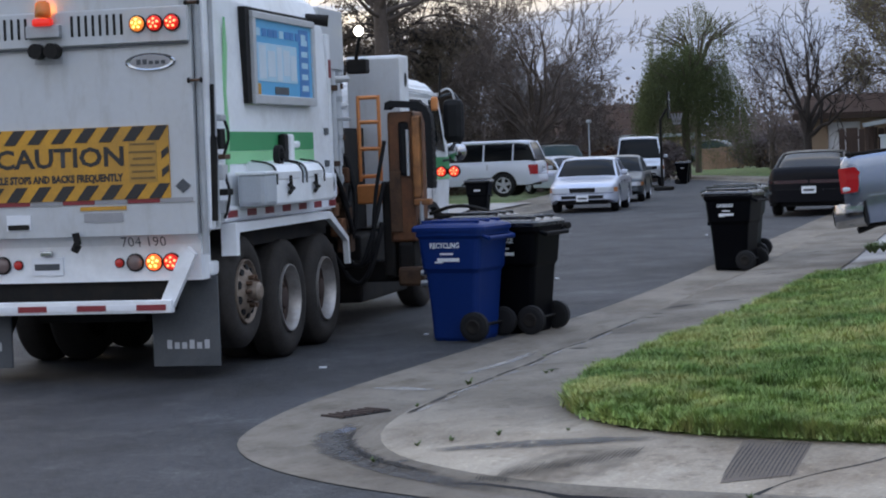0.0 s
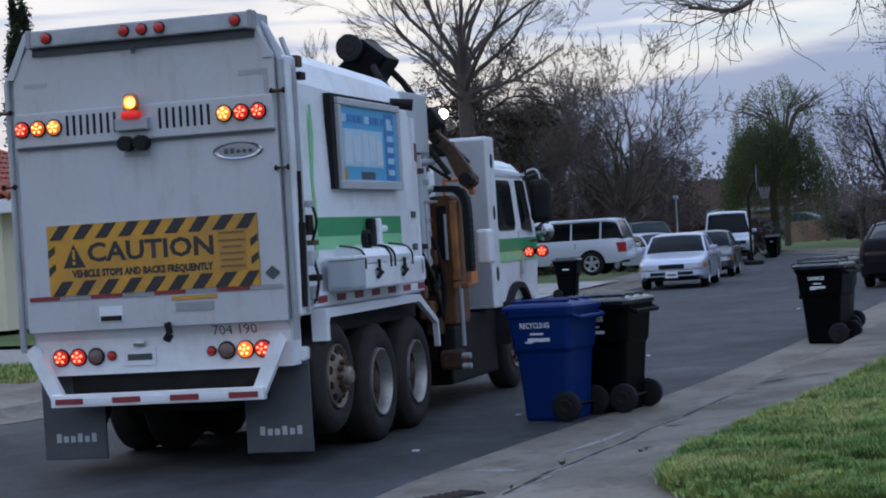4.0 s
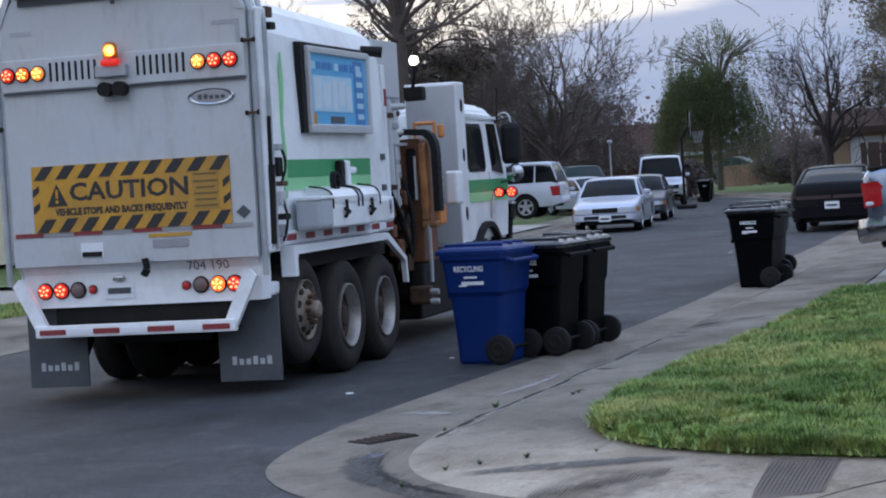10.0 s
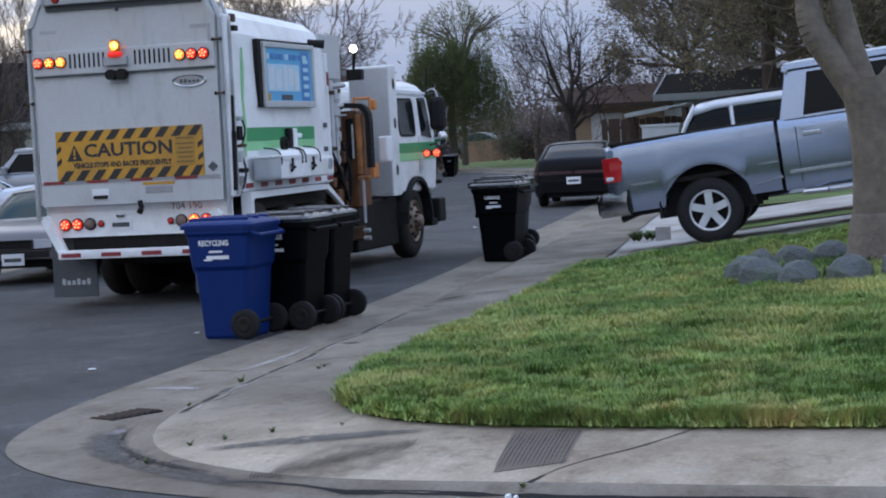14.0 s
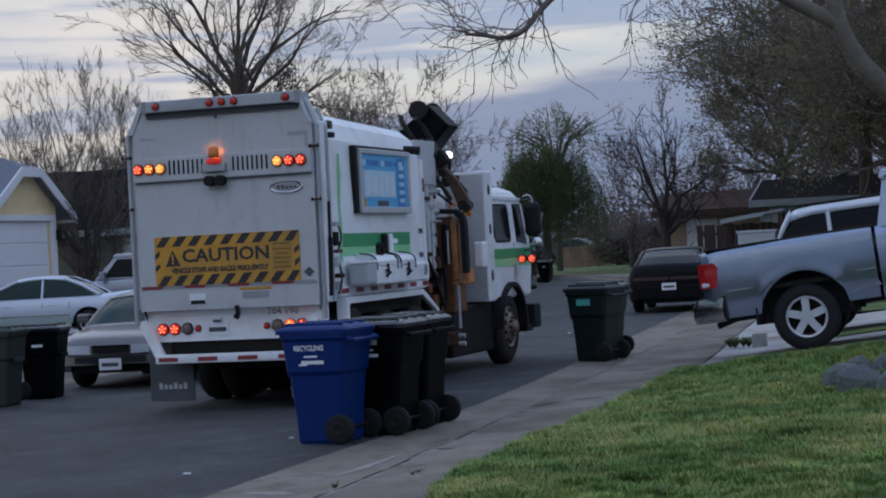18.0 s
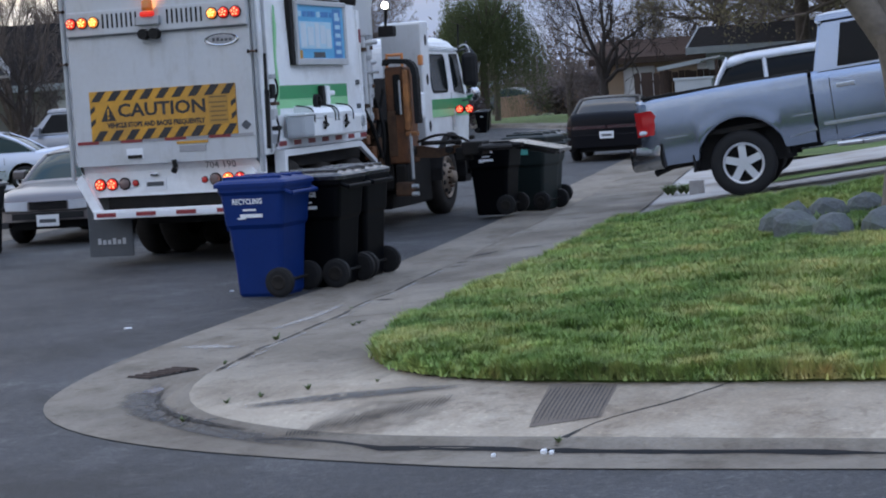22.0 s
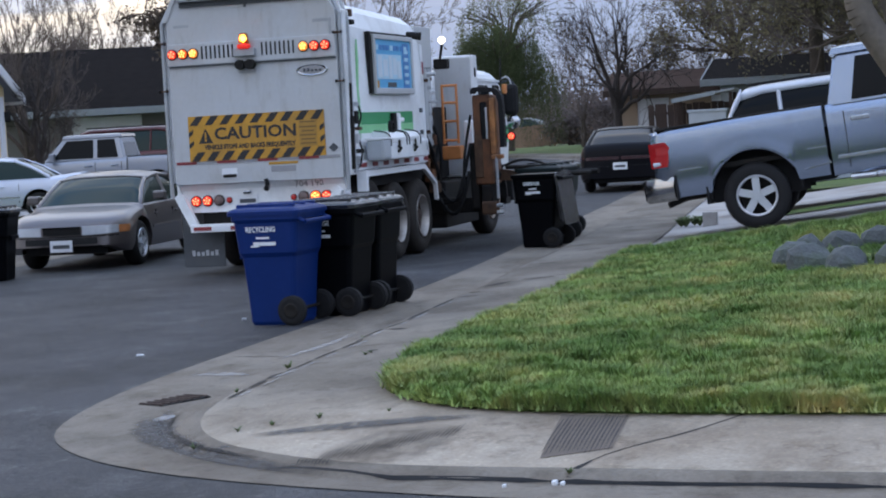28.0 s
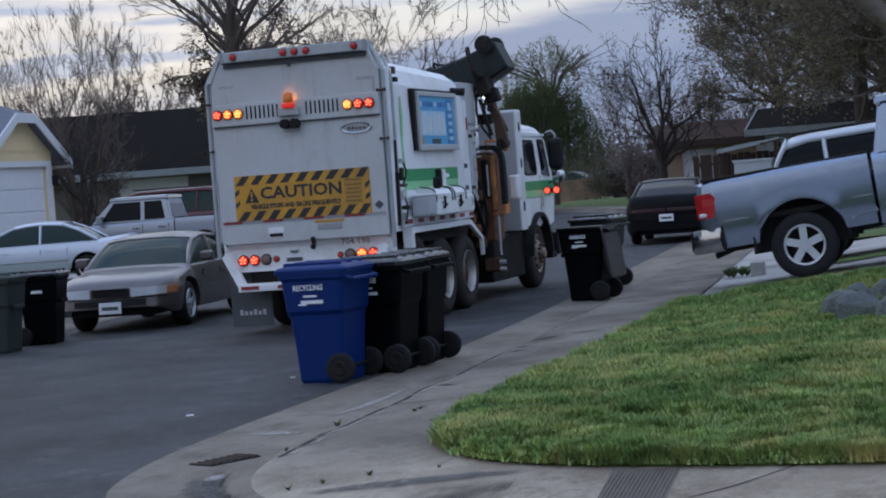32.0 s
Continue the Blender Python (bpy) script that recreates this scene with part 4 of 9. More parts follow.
    # latch gear and grime-caught fittings down the rear corner
    for z, h, d, m_ in ((1.30, 0.10, 0.05, GREY_P), (1.44, 0.05, 0.08, DARK), (1.56, 0.12, 0.05, FRAME_P), (1.72, 0.04, 0.07, RUST), (1.80, 0.16, 0.04, DARK), (2.02, 0.05, 0.05, GREY_P), (3.02, 0.06, 0.05, DARK), (3.12, 0.09, 0.03, RUST)):
        part("bracket", boxm(1.17, 1.19 + d, 0.30, 0.40 + d * 0.5, z, z + h, 0.008), m_, t)
    for x, y, z0, z1 in ((1.225, 0.34, 1.26, 1.62), (1.215, 0.40, 1.75, 2.05)):
        bm = bmesh.new()
        path_tube(bm, smooth_line([(x, y, z0), (x + 0.05, y + 0.02, (z0 + z1) / 2), (x, y + 0.03, z1)], 2), 0.012)
        part("grease_hose", bm, BLACK, t)
    # right side: poster frame, stripes, boxes
    fr = part("poster_backing", boxm(1.14, 1.20, 1.10, 2.84, 2.17, 2.96), DARK, t, "dark poster backing box")
    py0, py1, pz0, pz1, px = 1.20, 2.94, 2.17, 2.93, 1.20
    for a0, a1, b0, b1 in ((py0, py1, pz0, pz0 + 0.075), (py0, py1, pz1 - 0.06, pz1), (py0, py0 + 0.07, pz0 + 0.076, pz1 - 0.061), (py1 - 0.07, py1, pz0 + 0.076, pz1 - 0.061)):
        part("poster_frame", boxm(px - 0.02, px + 0.035, a0, a1, b0, b1, 0.008), FRAME_P, fr, "aluminium poster frame")
    po = part("poster", boxm(px, px + 0.012, py0 + 0.06, py1 - 0.06, pz0 + 0.06, pz1 - 0.05), AD_BLUE, fr, "sun-bleached blue poster")
    px += 0.012
    part("poster_panel", boxm(px - 0.004, px + 0.004, 1.34, 2.42, 2.36, 2.68), AD_PALE, po)
    for y, z0, z1, w_ in ((1.46, 2.38, 2.66, 0.09), (1.70, 2.40, 2.62, 0.10), (1.92, 2.37, 2.66, 0.07), (2.12, 2.42, 2.64, 0.09), (2.31, 2.38, 2.60, 0.08)):
        part("poster_shape", boxm(px - 0.003, px + 0.007, y - w_, y + w_, z0, z1), AD_WHITE, po)
    for k in range(9):
        part("poster_bar", boxm(px - 0.004, px + 0.004, 1.32 + k * 0.155, 1.42 + k * 0.155 + 0.02 * (k % 3), 2.735, 2.80), AD_DEEP if k % 4 else AD_PALE, po)
    part("poster_band", boxm(px - 0.004, px + 0.003, 2.50, 2.78, 2.25, 2.84), AD_DEEP, po)
    for z in (2.30, 2.40, 2.50, 2.60, 2.70):
        part("poster_tag", boxm(px - 0.004, px + 0.006, 2.56, 2.74, z, z + 0.05), AD_PALE, po)
    part("poster_foot", boxm(px - 0.004, px + 0.004, 1.78, 2.16, 2.255, 2.32), FLAP, po)
    part("poster_corner", boxm(px - 0.004, px + 0.004, 1.28, 1.40, 2.245, 2.34), YELLOW, po)
    for sx in (-1, 1):
        part("stripe_dark", boxm(sx * 1.150, sx * 1.164, 0.66, 3.0, 1.785, 1.94), GREEN_D, t, "dark green stripe")
        part("stripe_pale", boxm(sx * 1.150, sx * 1.164, 0.66, 3.0, 1.68, 1.783), GREEN_L, t)
    bm = bmesh.new()
    prism(bm, [(0.60, 1.6), (0.66, 1.62), (0.70, 1.95), (0.66, 2.25), (0.72, 2.6), (0.69, 2.85), (0.66, 2.6), (0.61, 2.25), (0.63, 1.95)], "x", 1.150, 1.168)
    part("worn_mark", bm, GREEN_L, t)
    tb = part("tool_box", boxm(1.14, 1.40, 1.08, 2.80, 1.33, 1.545, 0.02), WHITE, t, "white side tool box with two strapped lids")
    part("bucket", boxm(1.2, 1.44, 0.72, 1.05, 1.33, 1.60, 0.04), GREY_W, t, "pale grey water tank beside the tool box")
    part("bucket_rim", boxm(1.19, 1.45, 0.71, 1.06, 1.585, 1.615, 0.01), WHITE, t)
    for y0_, y1_ in ((1.12, 1.80), (1.94, 2.44)):
        bm = bmesh.new()
        prism(bm, [(1.14, 1.545), (1.405, 1.545), (1.412, 1.60), (1.37, 1.66), (1.14, 1.70)], "y", y0_, y1_)
        lid_ = part("box_lid", bm, WHITE, tb)
        for y in (y0_ - 0.012, y1_ + 0.012):
            bm = bmesh.new()
            path_tube(bm, smooth_line([(1.20, y, 1.70), (1.37, y, 1.675), (1.42, y, 1.60), (1.415, y, 1.53), (1.418, y, 1.50)], 2), 0.008)
            part("black_seal", bm, BLACK, lid_)
        ym_ = (y0_ + y1_) / 2
        bm = bmesh.new()
        rod(bm, (1.42, ym_, 1.57), (1.425, ym_, 1.45), 0.014)
        rod(bm, (1.425, ym_ - 0.07, 1.49), (1.425, ym_ + 0.07, 1.46), 0.014)
        rod(bm, (1.42, ym_ - 0.05, 1.42), (1.43, ym_ + 0.02, 1.46), 0.016)
        part("latch", bm, DARK, lid_)
    # filler spout with a dark back, and a valve wheel on the box
    part("spout", boxm(1.16, 1.25, 2.06, 2.16, 1.66, 1.92, 0.02), WHITE, t)
    part("spout_back", boxm(1.165, 1.23, 1.94, 2.055, 1.66, 1.925, 0.02), DARK, t)
    part("spout_arm", boxm(1.17, 1.24, 2.16, 2.36, 1.80, 1.86, 0.02), WHITE, t)
    bm = bmesh.new()
    wheel_ring(bm, [(-0.02, 0.055), (-0.02, 0.085), (0.03, 0.085), (0.03, 0.055)], 18, centre=(1.30, 1.52, 1.74))
    rod(bm, (1.29, 1.52, 1.74), (1.36, 1.52, 1.74), 0.03, n=10)
    part("hand_wheel", bm, DARK, t)
    part("step_plate", boxm(1.15, 1.22, 3.05, 3.52, 1.33, 1.56, 0.015), WHITE, t)
    part("side_sill", boxm(1.10, 1.19, 0.45, 3.56, 1.235, 1.34, 0.01), WHITE, t)
    strips(t, 1.194, 1.285, 0.5, 3.54, 0.055, 13, (RED_D, PRINT_WHITE), face="x")
    bm = bmesh.new()
    wheel_ring(bm, [(0, 0.03), (0, 0.07), (0.015, 0.07), (0.015, 0.03)], 14, centre=(1.225, 3.34, 1.46))
    part("dial", bm, GREY_P, t)
    for z in (1.42, 1.72):
        part("side_plate", boxm(1.155, 1.17, 3.36, 3.48, z + 0.2, z + 0.26), FLAP, t)
    # fender frame over the rear wheels
    for sx in (-1, 1):
        bm = bmesh.new()
        prism(bm, [(0.47, 0.96), (0.47, 1.215), (3.13, 1.215), (3.10, 1.15), (0.57, 1.14), (0.55, 1.10), (0.55, 0.96)], "x", sx * 1.14, sx * 1.265)
        prism(bm, [(3.13, 1.215), (3.70, 0.95), (3.73, 0.70), (3.68, 0.70), (3.65, 0.92), (3.10, 1.15)], "x", sx * 1.215, sx * 1.265)
        part("fender", bm, WHITE, t, "white fender frame over the rear wheels")
    for sx in (-1, 1):
        truck_wheel(t, sx * 1.22, 0.82, 0.455, False, True, 0.20)
        truck_wheel(t, sx * 1.20, 2.03, 0.51, True, False)
        truck_wheel(t, sx * 1.20, 3.12, 0.51, True, False)
    # hopper section ahead of the body
    part("hopper", boxm(-1.12, 0.45, 3.8, 6.0, 1.0, 3.02, 0.03), WHITE, t, "white steel hopper")
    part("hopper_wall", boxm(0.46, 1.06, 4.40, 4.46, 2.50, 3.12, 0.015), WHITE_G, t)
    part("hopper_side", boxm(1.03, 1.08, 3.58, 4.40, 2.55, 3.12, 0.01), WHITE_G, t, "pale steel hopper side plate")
    part("hopper_rim", boxm(-1.1, 0.6, 3.9, 5.9, 3.02, 3.10, 0.02), GREY_P, t)
    part("edge_post", boxm(1.08, 1.16, 3.56, 3.66, 1.25, 2.86, 0.012), WHITE, t)
    part("warning_tag", boxm(1.16, 1.166, 3.58, 3.65, 2.45, 2.62), RED_D, t)
    # dark box added to stand for the shade deep in the recess
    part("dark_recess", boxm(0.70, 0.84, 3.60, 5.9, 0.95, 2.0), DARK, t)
    part("valve_cabinet", boxm(0.88, 1.06, 3.98, 4.36, 2.02, 2.34, 0.015), WHITE_G, t)
    for k, (x, y, z0, z1, r_) in enumerate(((1.10, 3.86, 1.50, 2.52, 0.045), (1.06, 4.12, 1.62, 2.42, 0.055), (1.02, 4.36, 1.75, 2.55, 0.04), (1.11, 4.02, 1.35, 2.05, 0.022))):
        hp = part("hydraulic_pipe", rods([((x, y, z0), (x, y, z1))], r_, 12), WHITE_G, t)
        for z in (z0 + 0.12, z1 - 0.18):
            part("clamp", rods([((x, y, z), (x, y, z + 0.05))], r_ + 0.018, 12), GREY_P if k % 2 else RUST, hp)
    for x, z in ((1.05, 2.18), (1.08, 2.44)):
        part("cross_pipe", rods([((x, 3.74, z), (x, 4.48, z + 0.03))], 0.034), WHITE_G if z < 2.3 else GREY_P, t)
    part("bracket_shelf", boxm(0.92, 1.12, 3.80, 4.44, 2.06, 2.09, 0.006), GREY_P, t)
    for k, (x, y, z, s) in enumerate(((1.07, 3.95, 1.42, 0.07), (1.05, 4.15, 1.30, 0.09), (1.08, 4.34, 1.52, 0.07), (1.06, 4.28, 1.10, 0.10), (1.08, 4.05, 1.02, 0.08), (1.05, 4.40, 0.86, 0.09), (1.09, 3.84, 1.20, 0.06))):
        part("greasy_fitting", boxm(x - s, x + s * 0.6, y - s, y + s, z - s, z + s * 1.2, 0.02), RUST if k % 2 else ORANGE_D, t)
    for k, pts in enumerate(([(1.1, 3.78, 1.62), (1.16, 3.95, 1.35), (1.13, 4.2, 1.18), (1.1, 4.42, 1.42)], [(1.08, 3.9, 1.55), (1.17, 4.1, 1.12), (1.13, 4.3, 0.92), (1.08, 4.46, 1.12)], [(1.09, 4.3, 1.72), (1.16, 4.36, 1.38), (1.14, 4.40, 1.05), (1.05, 4.44, 0.8)])):
        bm = bmesh.new()
        path_tube(bm, smooth_line(pts, 2), 0.024)
        part("hose", bm, BLACK, t, smooth=True)
    for k, (y, z) in enumerate(((3.74, 1.36), (3.74, 1.62), (3.80, 1.84), (4.1, 1.5))):
        bm = bmesh.new()
        wheel_ring(bm, [(0, 0.0), (0.0, 0.05), (0.05, 0.05), (0.05, 0.0)], 14, centre=(1.06, y, z))
        part("hose_coupling", bm, GREY_P if k % 2 else DARK, t)
    for k in range(14):
        y, z = 3.95 + 0.13 * (k % 6), 0.75 + 0.17 * (k // 2)
        part("valve_block", boxm(0.82, 0.95 + 0.02 * (k % 3), y, y + 0.1, z, z + 0.12, 0.01), DARK if k % 3 else RUST, t)
    part("side_tank", boxm(0.50, 1.08, 4.75, 6.62, 0.24, 0.92, 0.03), DARK, t)
    lad = part("ladder", rods([((1.0, 5.15, 1.45), (1.0, 5.15, 2.32)), ((1.2, 5.2, 1.45), (1.2, 5.2, 2.32))] + [((1.0, 5.15, z), (1.2, 5.2, z)) for z in (1.5, 1.78, 2.05, 2.3)], 0.02), LADDER, t, "orange steel ladder")
    part("ladder_step", boxm(0.98, 1.26, 5.05, 5.3, 1.22, 1.42, 0.02), LADDER, lad)
    # tall cabinet behind the cab
    cab_box = part("cabinet", boxm(0.66, 1.26, 5.95, 6.28, 0.94, 2.76, 0.02), WHITE, t, "tall white cabinet with oval cut-outs")
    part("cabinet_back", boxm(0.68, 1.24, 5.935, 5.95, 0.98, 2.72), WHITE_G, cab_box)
    for z in (1.30, 1.95, 2.5):
        bm = bmesh.new()
        loft(bm, [[(v, 6.12 + 0.045 * math.cos(a), z + 0.075 * math.sin(a)) for a in (2 * math.pi * k / 12 for k in range(12))] for v in (1.255, 1.266)])
        part("cut_out", bm, DARK, cab_box)
    part("work_light_box", boxm(0.80, 1.02, 5.45, 5.6, 2.56, 2.71, 0.02), DARK, t)
    part("front_box", boxm(1.24, 1.38, 5.35, 5.6, 1.42, 1.78, 0.03), WHITE, t)
    bm = bmesh.new()
    bmesh.ops.create_uvsphere(bm, u_segments=16, v_segments=10, radius=0.05, matrix=pose(1.10, 4.92, 2.96))
    wl_ = part("work_lamp", bm, LAMP_WHITE, t, "lit white work lamp", smooth=True)
    rb = bmesh.new()
    rod(rb, (1.10, 4.97, 2.96), (0.9, 5.5, 2.7), 0.02)
    part("lamp_arm", rb, DARK, wl_)
    bm = bmesh.new()
    rod(bm, (1.10, 3.10, 2.98), (1.30, 3.16, 2.95), 0.045, 0.055, n=12)
    rod(bm, (1.13, 3.1, 2.90), (1.15, 3.12, 3.0), 0.025, n=8)
    part("side_camera", bm, DARK, t, "small dark camera on the body side")
    # cab
    def ring(y0, y1, z, w):
        return [(sx * w, y, z) for sx, y in ((-1, y0), (1, y0), (1, y1), (-1, y1))]
    bm = bmesh.new()
    loft(bm, [ring(6.32, 8.38, 0.95, 1.16), ring(6.32, 8.42, 1.4, 1.18), ring(6.32, 8.40, 1.75, 1.18), ring(6.34, 8.16, 2.34, 1.13), ring(6.36, 8.06, 2.46, 1.08), ring(6.42, 7.96, 2.54, 1.0), ring(6.6, 7.7, 2.58, 0.85)])
    bmesh.ops.bevel(bm, geom=bm.edges[:], offset=0.03, segments=2, affect="EDGES")
    cabp = part("cab", bm, WHITE, t, "white cab with green stripe")
    for sx in (-1, 1):
        def rounded(a, b, c, d, q):
            return [((a + b) / 2 + u, (c + d) / 2 + v) for u, v in rrect((b - a) / 2, (d - c) / 2, q, 4)]

        def side(pts, a, b):
            bm = bmesh.new()
            rings_ = [[(sx * (1.182 - max(0, (z - 1.75)) * 0.085 + d), y, z) for y, z in pts] for d in (a, b)]
            loft(bm, rings_)
            return bm
        part("rear_quarter_glass", side(rounded(6.60, 7.36, 1.79, 2.28, 0.09), 0.0, 0.012), GLASS, cabp)
        part("quarter_seal", side(rounded(6.565, 7.395, 1.755, 2.315, 0.11), -0.004, 0.006), BLACK, cabp)
        part("door_glass", side([(7.66, 1.76), (8.16, 1.72), (8.04, 2.32), (7.64, 2.32)], 0.0, 0.012), GLASS, cabp)
        part("drip_rail", side([(6.36, 2.40), (8.08, 2.37), (8.08, 2.40), (6.36, 2.44)], 0.0, 0.03), WHITE, cabp)
        part("windscreen_pillar", side([(8.20, 1.72), (8.30, 1.72), (8.12, 2.32), (8.06, 2.32)], 0.0, 0.01), WHITE, cabp)
        part("stripe_dark", side([(6.34, 1.52), (8.38, 1.52), (8.38, 1.665), (6.34, 1.665)], 0.0, 0.008), GREEN_D, cabp)
        part("stripe_pale", side([(6.34, 1.41), (8.38, 1.41), (8.38, 1.518), (6.34, 1.518)], 0.0, 0.008), GREEN_L, cabp)
        bm = bmesh.new()
        prism(bm, [(7.25 + 0.66 * math.cos(a), 0.52 + 0.66 * math.sin(a)) for a in (math.pi * k / 12 for k in range(13))] + [(7.25 - 0.60, 0.52)] + [(7.25 + 0.60 * math.cos(a), 0.52 + 0.60 * math.sin(a)) for a in (math.pi - math.pi * k / 12 for k in range(13))], "x", sx * 0.80, sx * 1.24)
        part("wheel_arch", bm, BLACK, cabp)
        part("step", boxm(sx * 0.9, sx * 1.2, 7.95, 8.25, 0.42, 0.52, 0.01), DARK, cabp)
        bm = bmesh.new()
        path_tube(bm, [(sx * 1.15, 8.0, 2.35), (sx * 1.34, 8.05, 2.40), (sx * 1.42, 8.05, 2.3), (sx * 1.40, 8.05, 1.65), (sx * 1.18, 8.05, 1.62)], 0.016)
        mir = part("mirror_arm", bm, FLAP, cabp)
        part("mirror", boxm(sx * 1.22, sx * 1.46, 7.95, 8.12, 1.83, 2.33, 0.07), BLACK, mir)
        bm = bmesh.new()
        path_tube(bm, smooth_line([(sx * 1.12, 8.0, 2.36), (sx * 1.26, 8.02, 2.46), (sx * 1.34, 8.02, 2.42), (sx * 1.36, 8.02, 2.28)], 2), 0.011)
        part("mirror_bracket", bm, FRAME_P, mir)
        bm = bmesh.new()
        bmesh.ops.create_uvsphere(bm, u_segments=14, v_segments=8, radius=0.11, matrix=pose(sx * 1.38, 8.0, 1.72) @ Matrix.Diagonal((1, 0.5, 1, 1)))
        part("round_mirror", bm, CHROME, mir, smooth=True)
        round_lamp("side_lamp", sx * 1.27, 7.62, 1.50, 0.055, LAMP_RED, cabp)
        round_lamp("side_lamp", sx * 1.42, 7.62, 1.50, 0.06, LAMP_RED, cabp)
        part("lamp_bracket", boxm(sx * 1.17, sx * 1.44, 7.65, 7.67, 1.47, 1.53, 0.005), DARK, cabp)
        part("seam", boxm(sx * 1.176, sx * 1.186, 7.50, 7.52, 1.2, 1.75), GREY_P, cabp)
        part("grab_rail", rods([((sx * 1.20, 7.56, 1.25), (sx * 1.20, 7.60, 1.50))], 0.014), FRAME_P, cabp)
        truck_wheel(t, sx * 1.14, 7.25, 0.53, False, True)
    bm = bmesh.new()
    loft(bm, [[(-1.05, 8.40, 1.72), (1.05, 8.40, 1.72), (1.0, 8.20, 2.30), (-1.0, 8.20, 2.30)], [(-1.05, 8.43, 1.72), (1.05, 8.43, 1.72), (1.0, 8.23, 2.30), (-1.0, 8.23, 2.30)]])
    part("windscreen", bm, GLASS, cabp)
    part("front_bumper", boxm(-1.24, 1.24, 8.25, 8.6, 0.46, 0.82, 0.03), BLACK, t)
    bm = bmesh.new()
    rod(bm, (1.2, 7.95, 2.34), (1.22, 7.95, 2.75), 0.012)
    part("aerial", bm, DARK, cabp)


build_truck()


# lift arm: a carriage that slides out, a boom that runs up the mast, a gripper
def build_arm():
    bm = bmesh.new()
    box(bm, -0.21, 0.05, -0.34, 0.20, -0.1, 1.18, 0.03)
    car = part("arm_mast", bm, ORANGE_D, TRUCK, "worn orange lift mast")
    car.matrix_basis = pose(1.17, 4.85, 0.95)
    bm = bmesh.new()
    outer = [(0.25, 0.42), (0.25, 1.04), (0.24, 1.14), (0.20, 1.22), (0.13, 1.27), (-0.16, 1.29), (-0.21, 1.27), (-0.22, 1.20)]
    inner = [(-0.18, 1.20), (-0.15, 1.225), (0.10, 1.205), (0.16, 1.15), (0.185, 1.06), (0.185, 0.42)]
    prism(bm, outer + inner, "y", -0.385, -0.24)
    part("track", bm, BLACK, car, "black chain track looped over the mast")
    for k in range(9):
        part("track_link", boxm(0.243, 0.258, -0.375, -0.25, 0.45 + k * 0.066, 0.485 + k * 0.066, 0.004), DARK, car)
    part("mast_slot", boxm(-0.09, 0.01, -0.352, -0.33, 0.55, 1.08, 0.03), BLACK, car)
    part("slot_rod", rods([((0.0, -0.365, 0.55), (0.0, -0.365, 1.0))], 0.016), FRAME_P, car)
    part("front_rail", boxm(0.055, 0.135, -0.42, -0.30, 0.33, 1.13, 0.02), ORANGE, car, "bright orange guide rail")
    part("mast_plate", boxm(-0.20, -0.08, -0.36, -0.335, 0.0, 0.6, 0.01), RUST, car)
    part("mast_foot", boxm(-0.14, 0.02, -0.35, 0.1, -0.5, -0.1, 0.03), DARK, car)
    part("foot_bar", boxm(-0.13, 0.12, -0.42, -0.30, -0.53, -0.34, 0.03), RUST, car)
    for z in (-0.50, -0.40):
        part("foot_bolt", rods([((0.10, -0.40, z), (0.19, -0.40, z))], 0.03, 10), FRAME_P if z < -0.45 else GREY_P, car)
    part("foot_block", boxm(-0.30, -0.17, -0.30, 0.1, -0.45, 0.5, 0.03), DARK, car)
    part("foot_clamp", boxm(0.06, 0.22, -0.43, -0.3, 0.26, 0.32, 0.012), ORANGE, car)
    part("foot_pin", rods([((0.13, -0.41, -0.3), (0.13, -0.41, 0.3))], 0.022), GREY_P, car)
    part("top_lug", boxm(0.17, 0.23, -0.05, 0.05, 1.18, 1.32, 0.02), LADDER, car)
    part("slide_beam", boxm(-1.6, -0.1, -0.14, 0.12, -0.50, -0.28, 0.02), DARK, car)
    for pts, r_ in (([(-0.3, -0.3, 0.1), (-0.42, -0.35, -0.4), (-0.6, -0.3, -0.55), (-0.85, -0.2, -0.2)], 0.028), ([(-0.25, -0.36, 0.5), (-0.40, -0.4, -0.1), (-0.55, -0.35, -0.4), (-0.8, -0.3, -0.05)], 0.024), ([(-0.24, -0.33, 0.9), (-0.36, -0.38, 0.3), (-0.38, -0.38, -0.3), (-0.7, -0.3, -0.35)], 0.02)):
        bm = bmesh.new()
        path_tube(bm, smooth_line(pts, 2), r_)
        part("hose", bm, BLACK, car, smooth=True)
    # boom: from its root at the mast out along +x
    bm = bmesh.new()
    prism(bm, [(-0.08, -0.06), (0.10, -0.09), (0.35, -0.10), (0.60, -0.045), (0.85, -0.03), (0.85, 0.03), (0.58, 0.05), (0.36, 0.02), (0.10, 0.07), (-0.08, 0.06)], "y", -0.05, 0.05)
    boom = part("boom", bm, RUST, car, "greasy brown lift boom")
    bm = bmesh.new()
    rod(bm, (0.0, -0.14, 0.0), (0.0, 0.14, 0.0), 0.07, n=12)
    rod(bm, (0.52, -0.12, 0.0), (0.52, 0.12, 0.0), 0.05, n=12)
    rod(bm, (0.15, -0.11, 0.10), (0.70, -0.11, 0.10), 0.03, n=10)
    rod(bm, (0.15, 0.11, -0.08), (0.66, 0.11, -0.02), 0.026, n=10)
    box(bm, 0.72, 1.0, -0.20, 0.20, -0.09, 0.09, 0.02)
    box(bm, 0.60, 0.80, -0.10, 0.10, -0.16, 0.02, 0.02)
    rod(bm, (1.0, -0.30, 0.0), (1.0, 0.30, 0.0), 0.05, n=10)
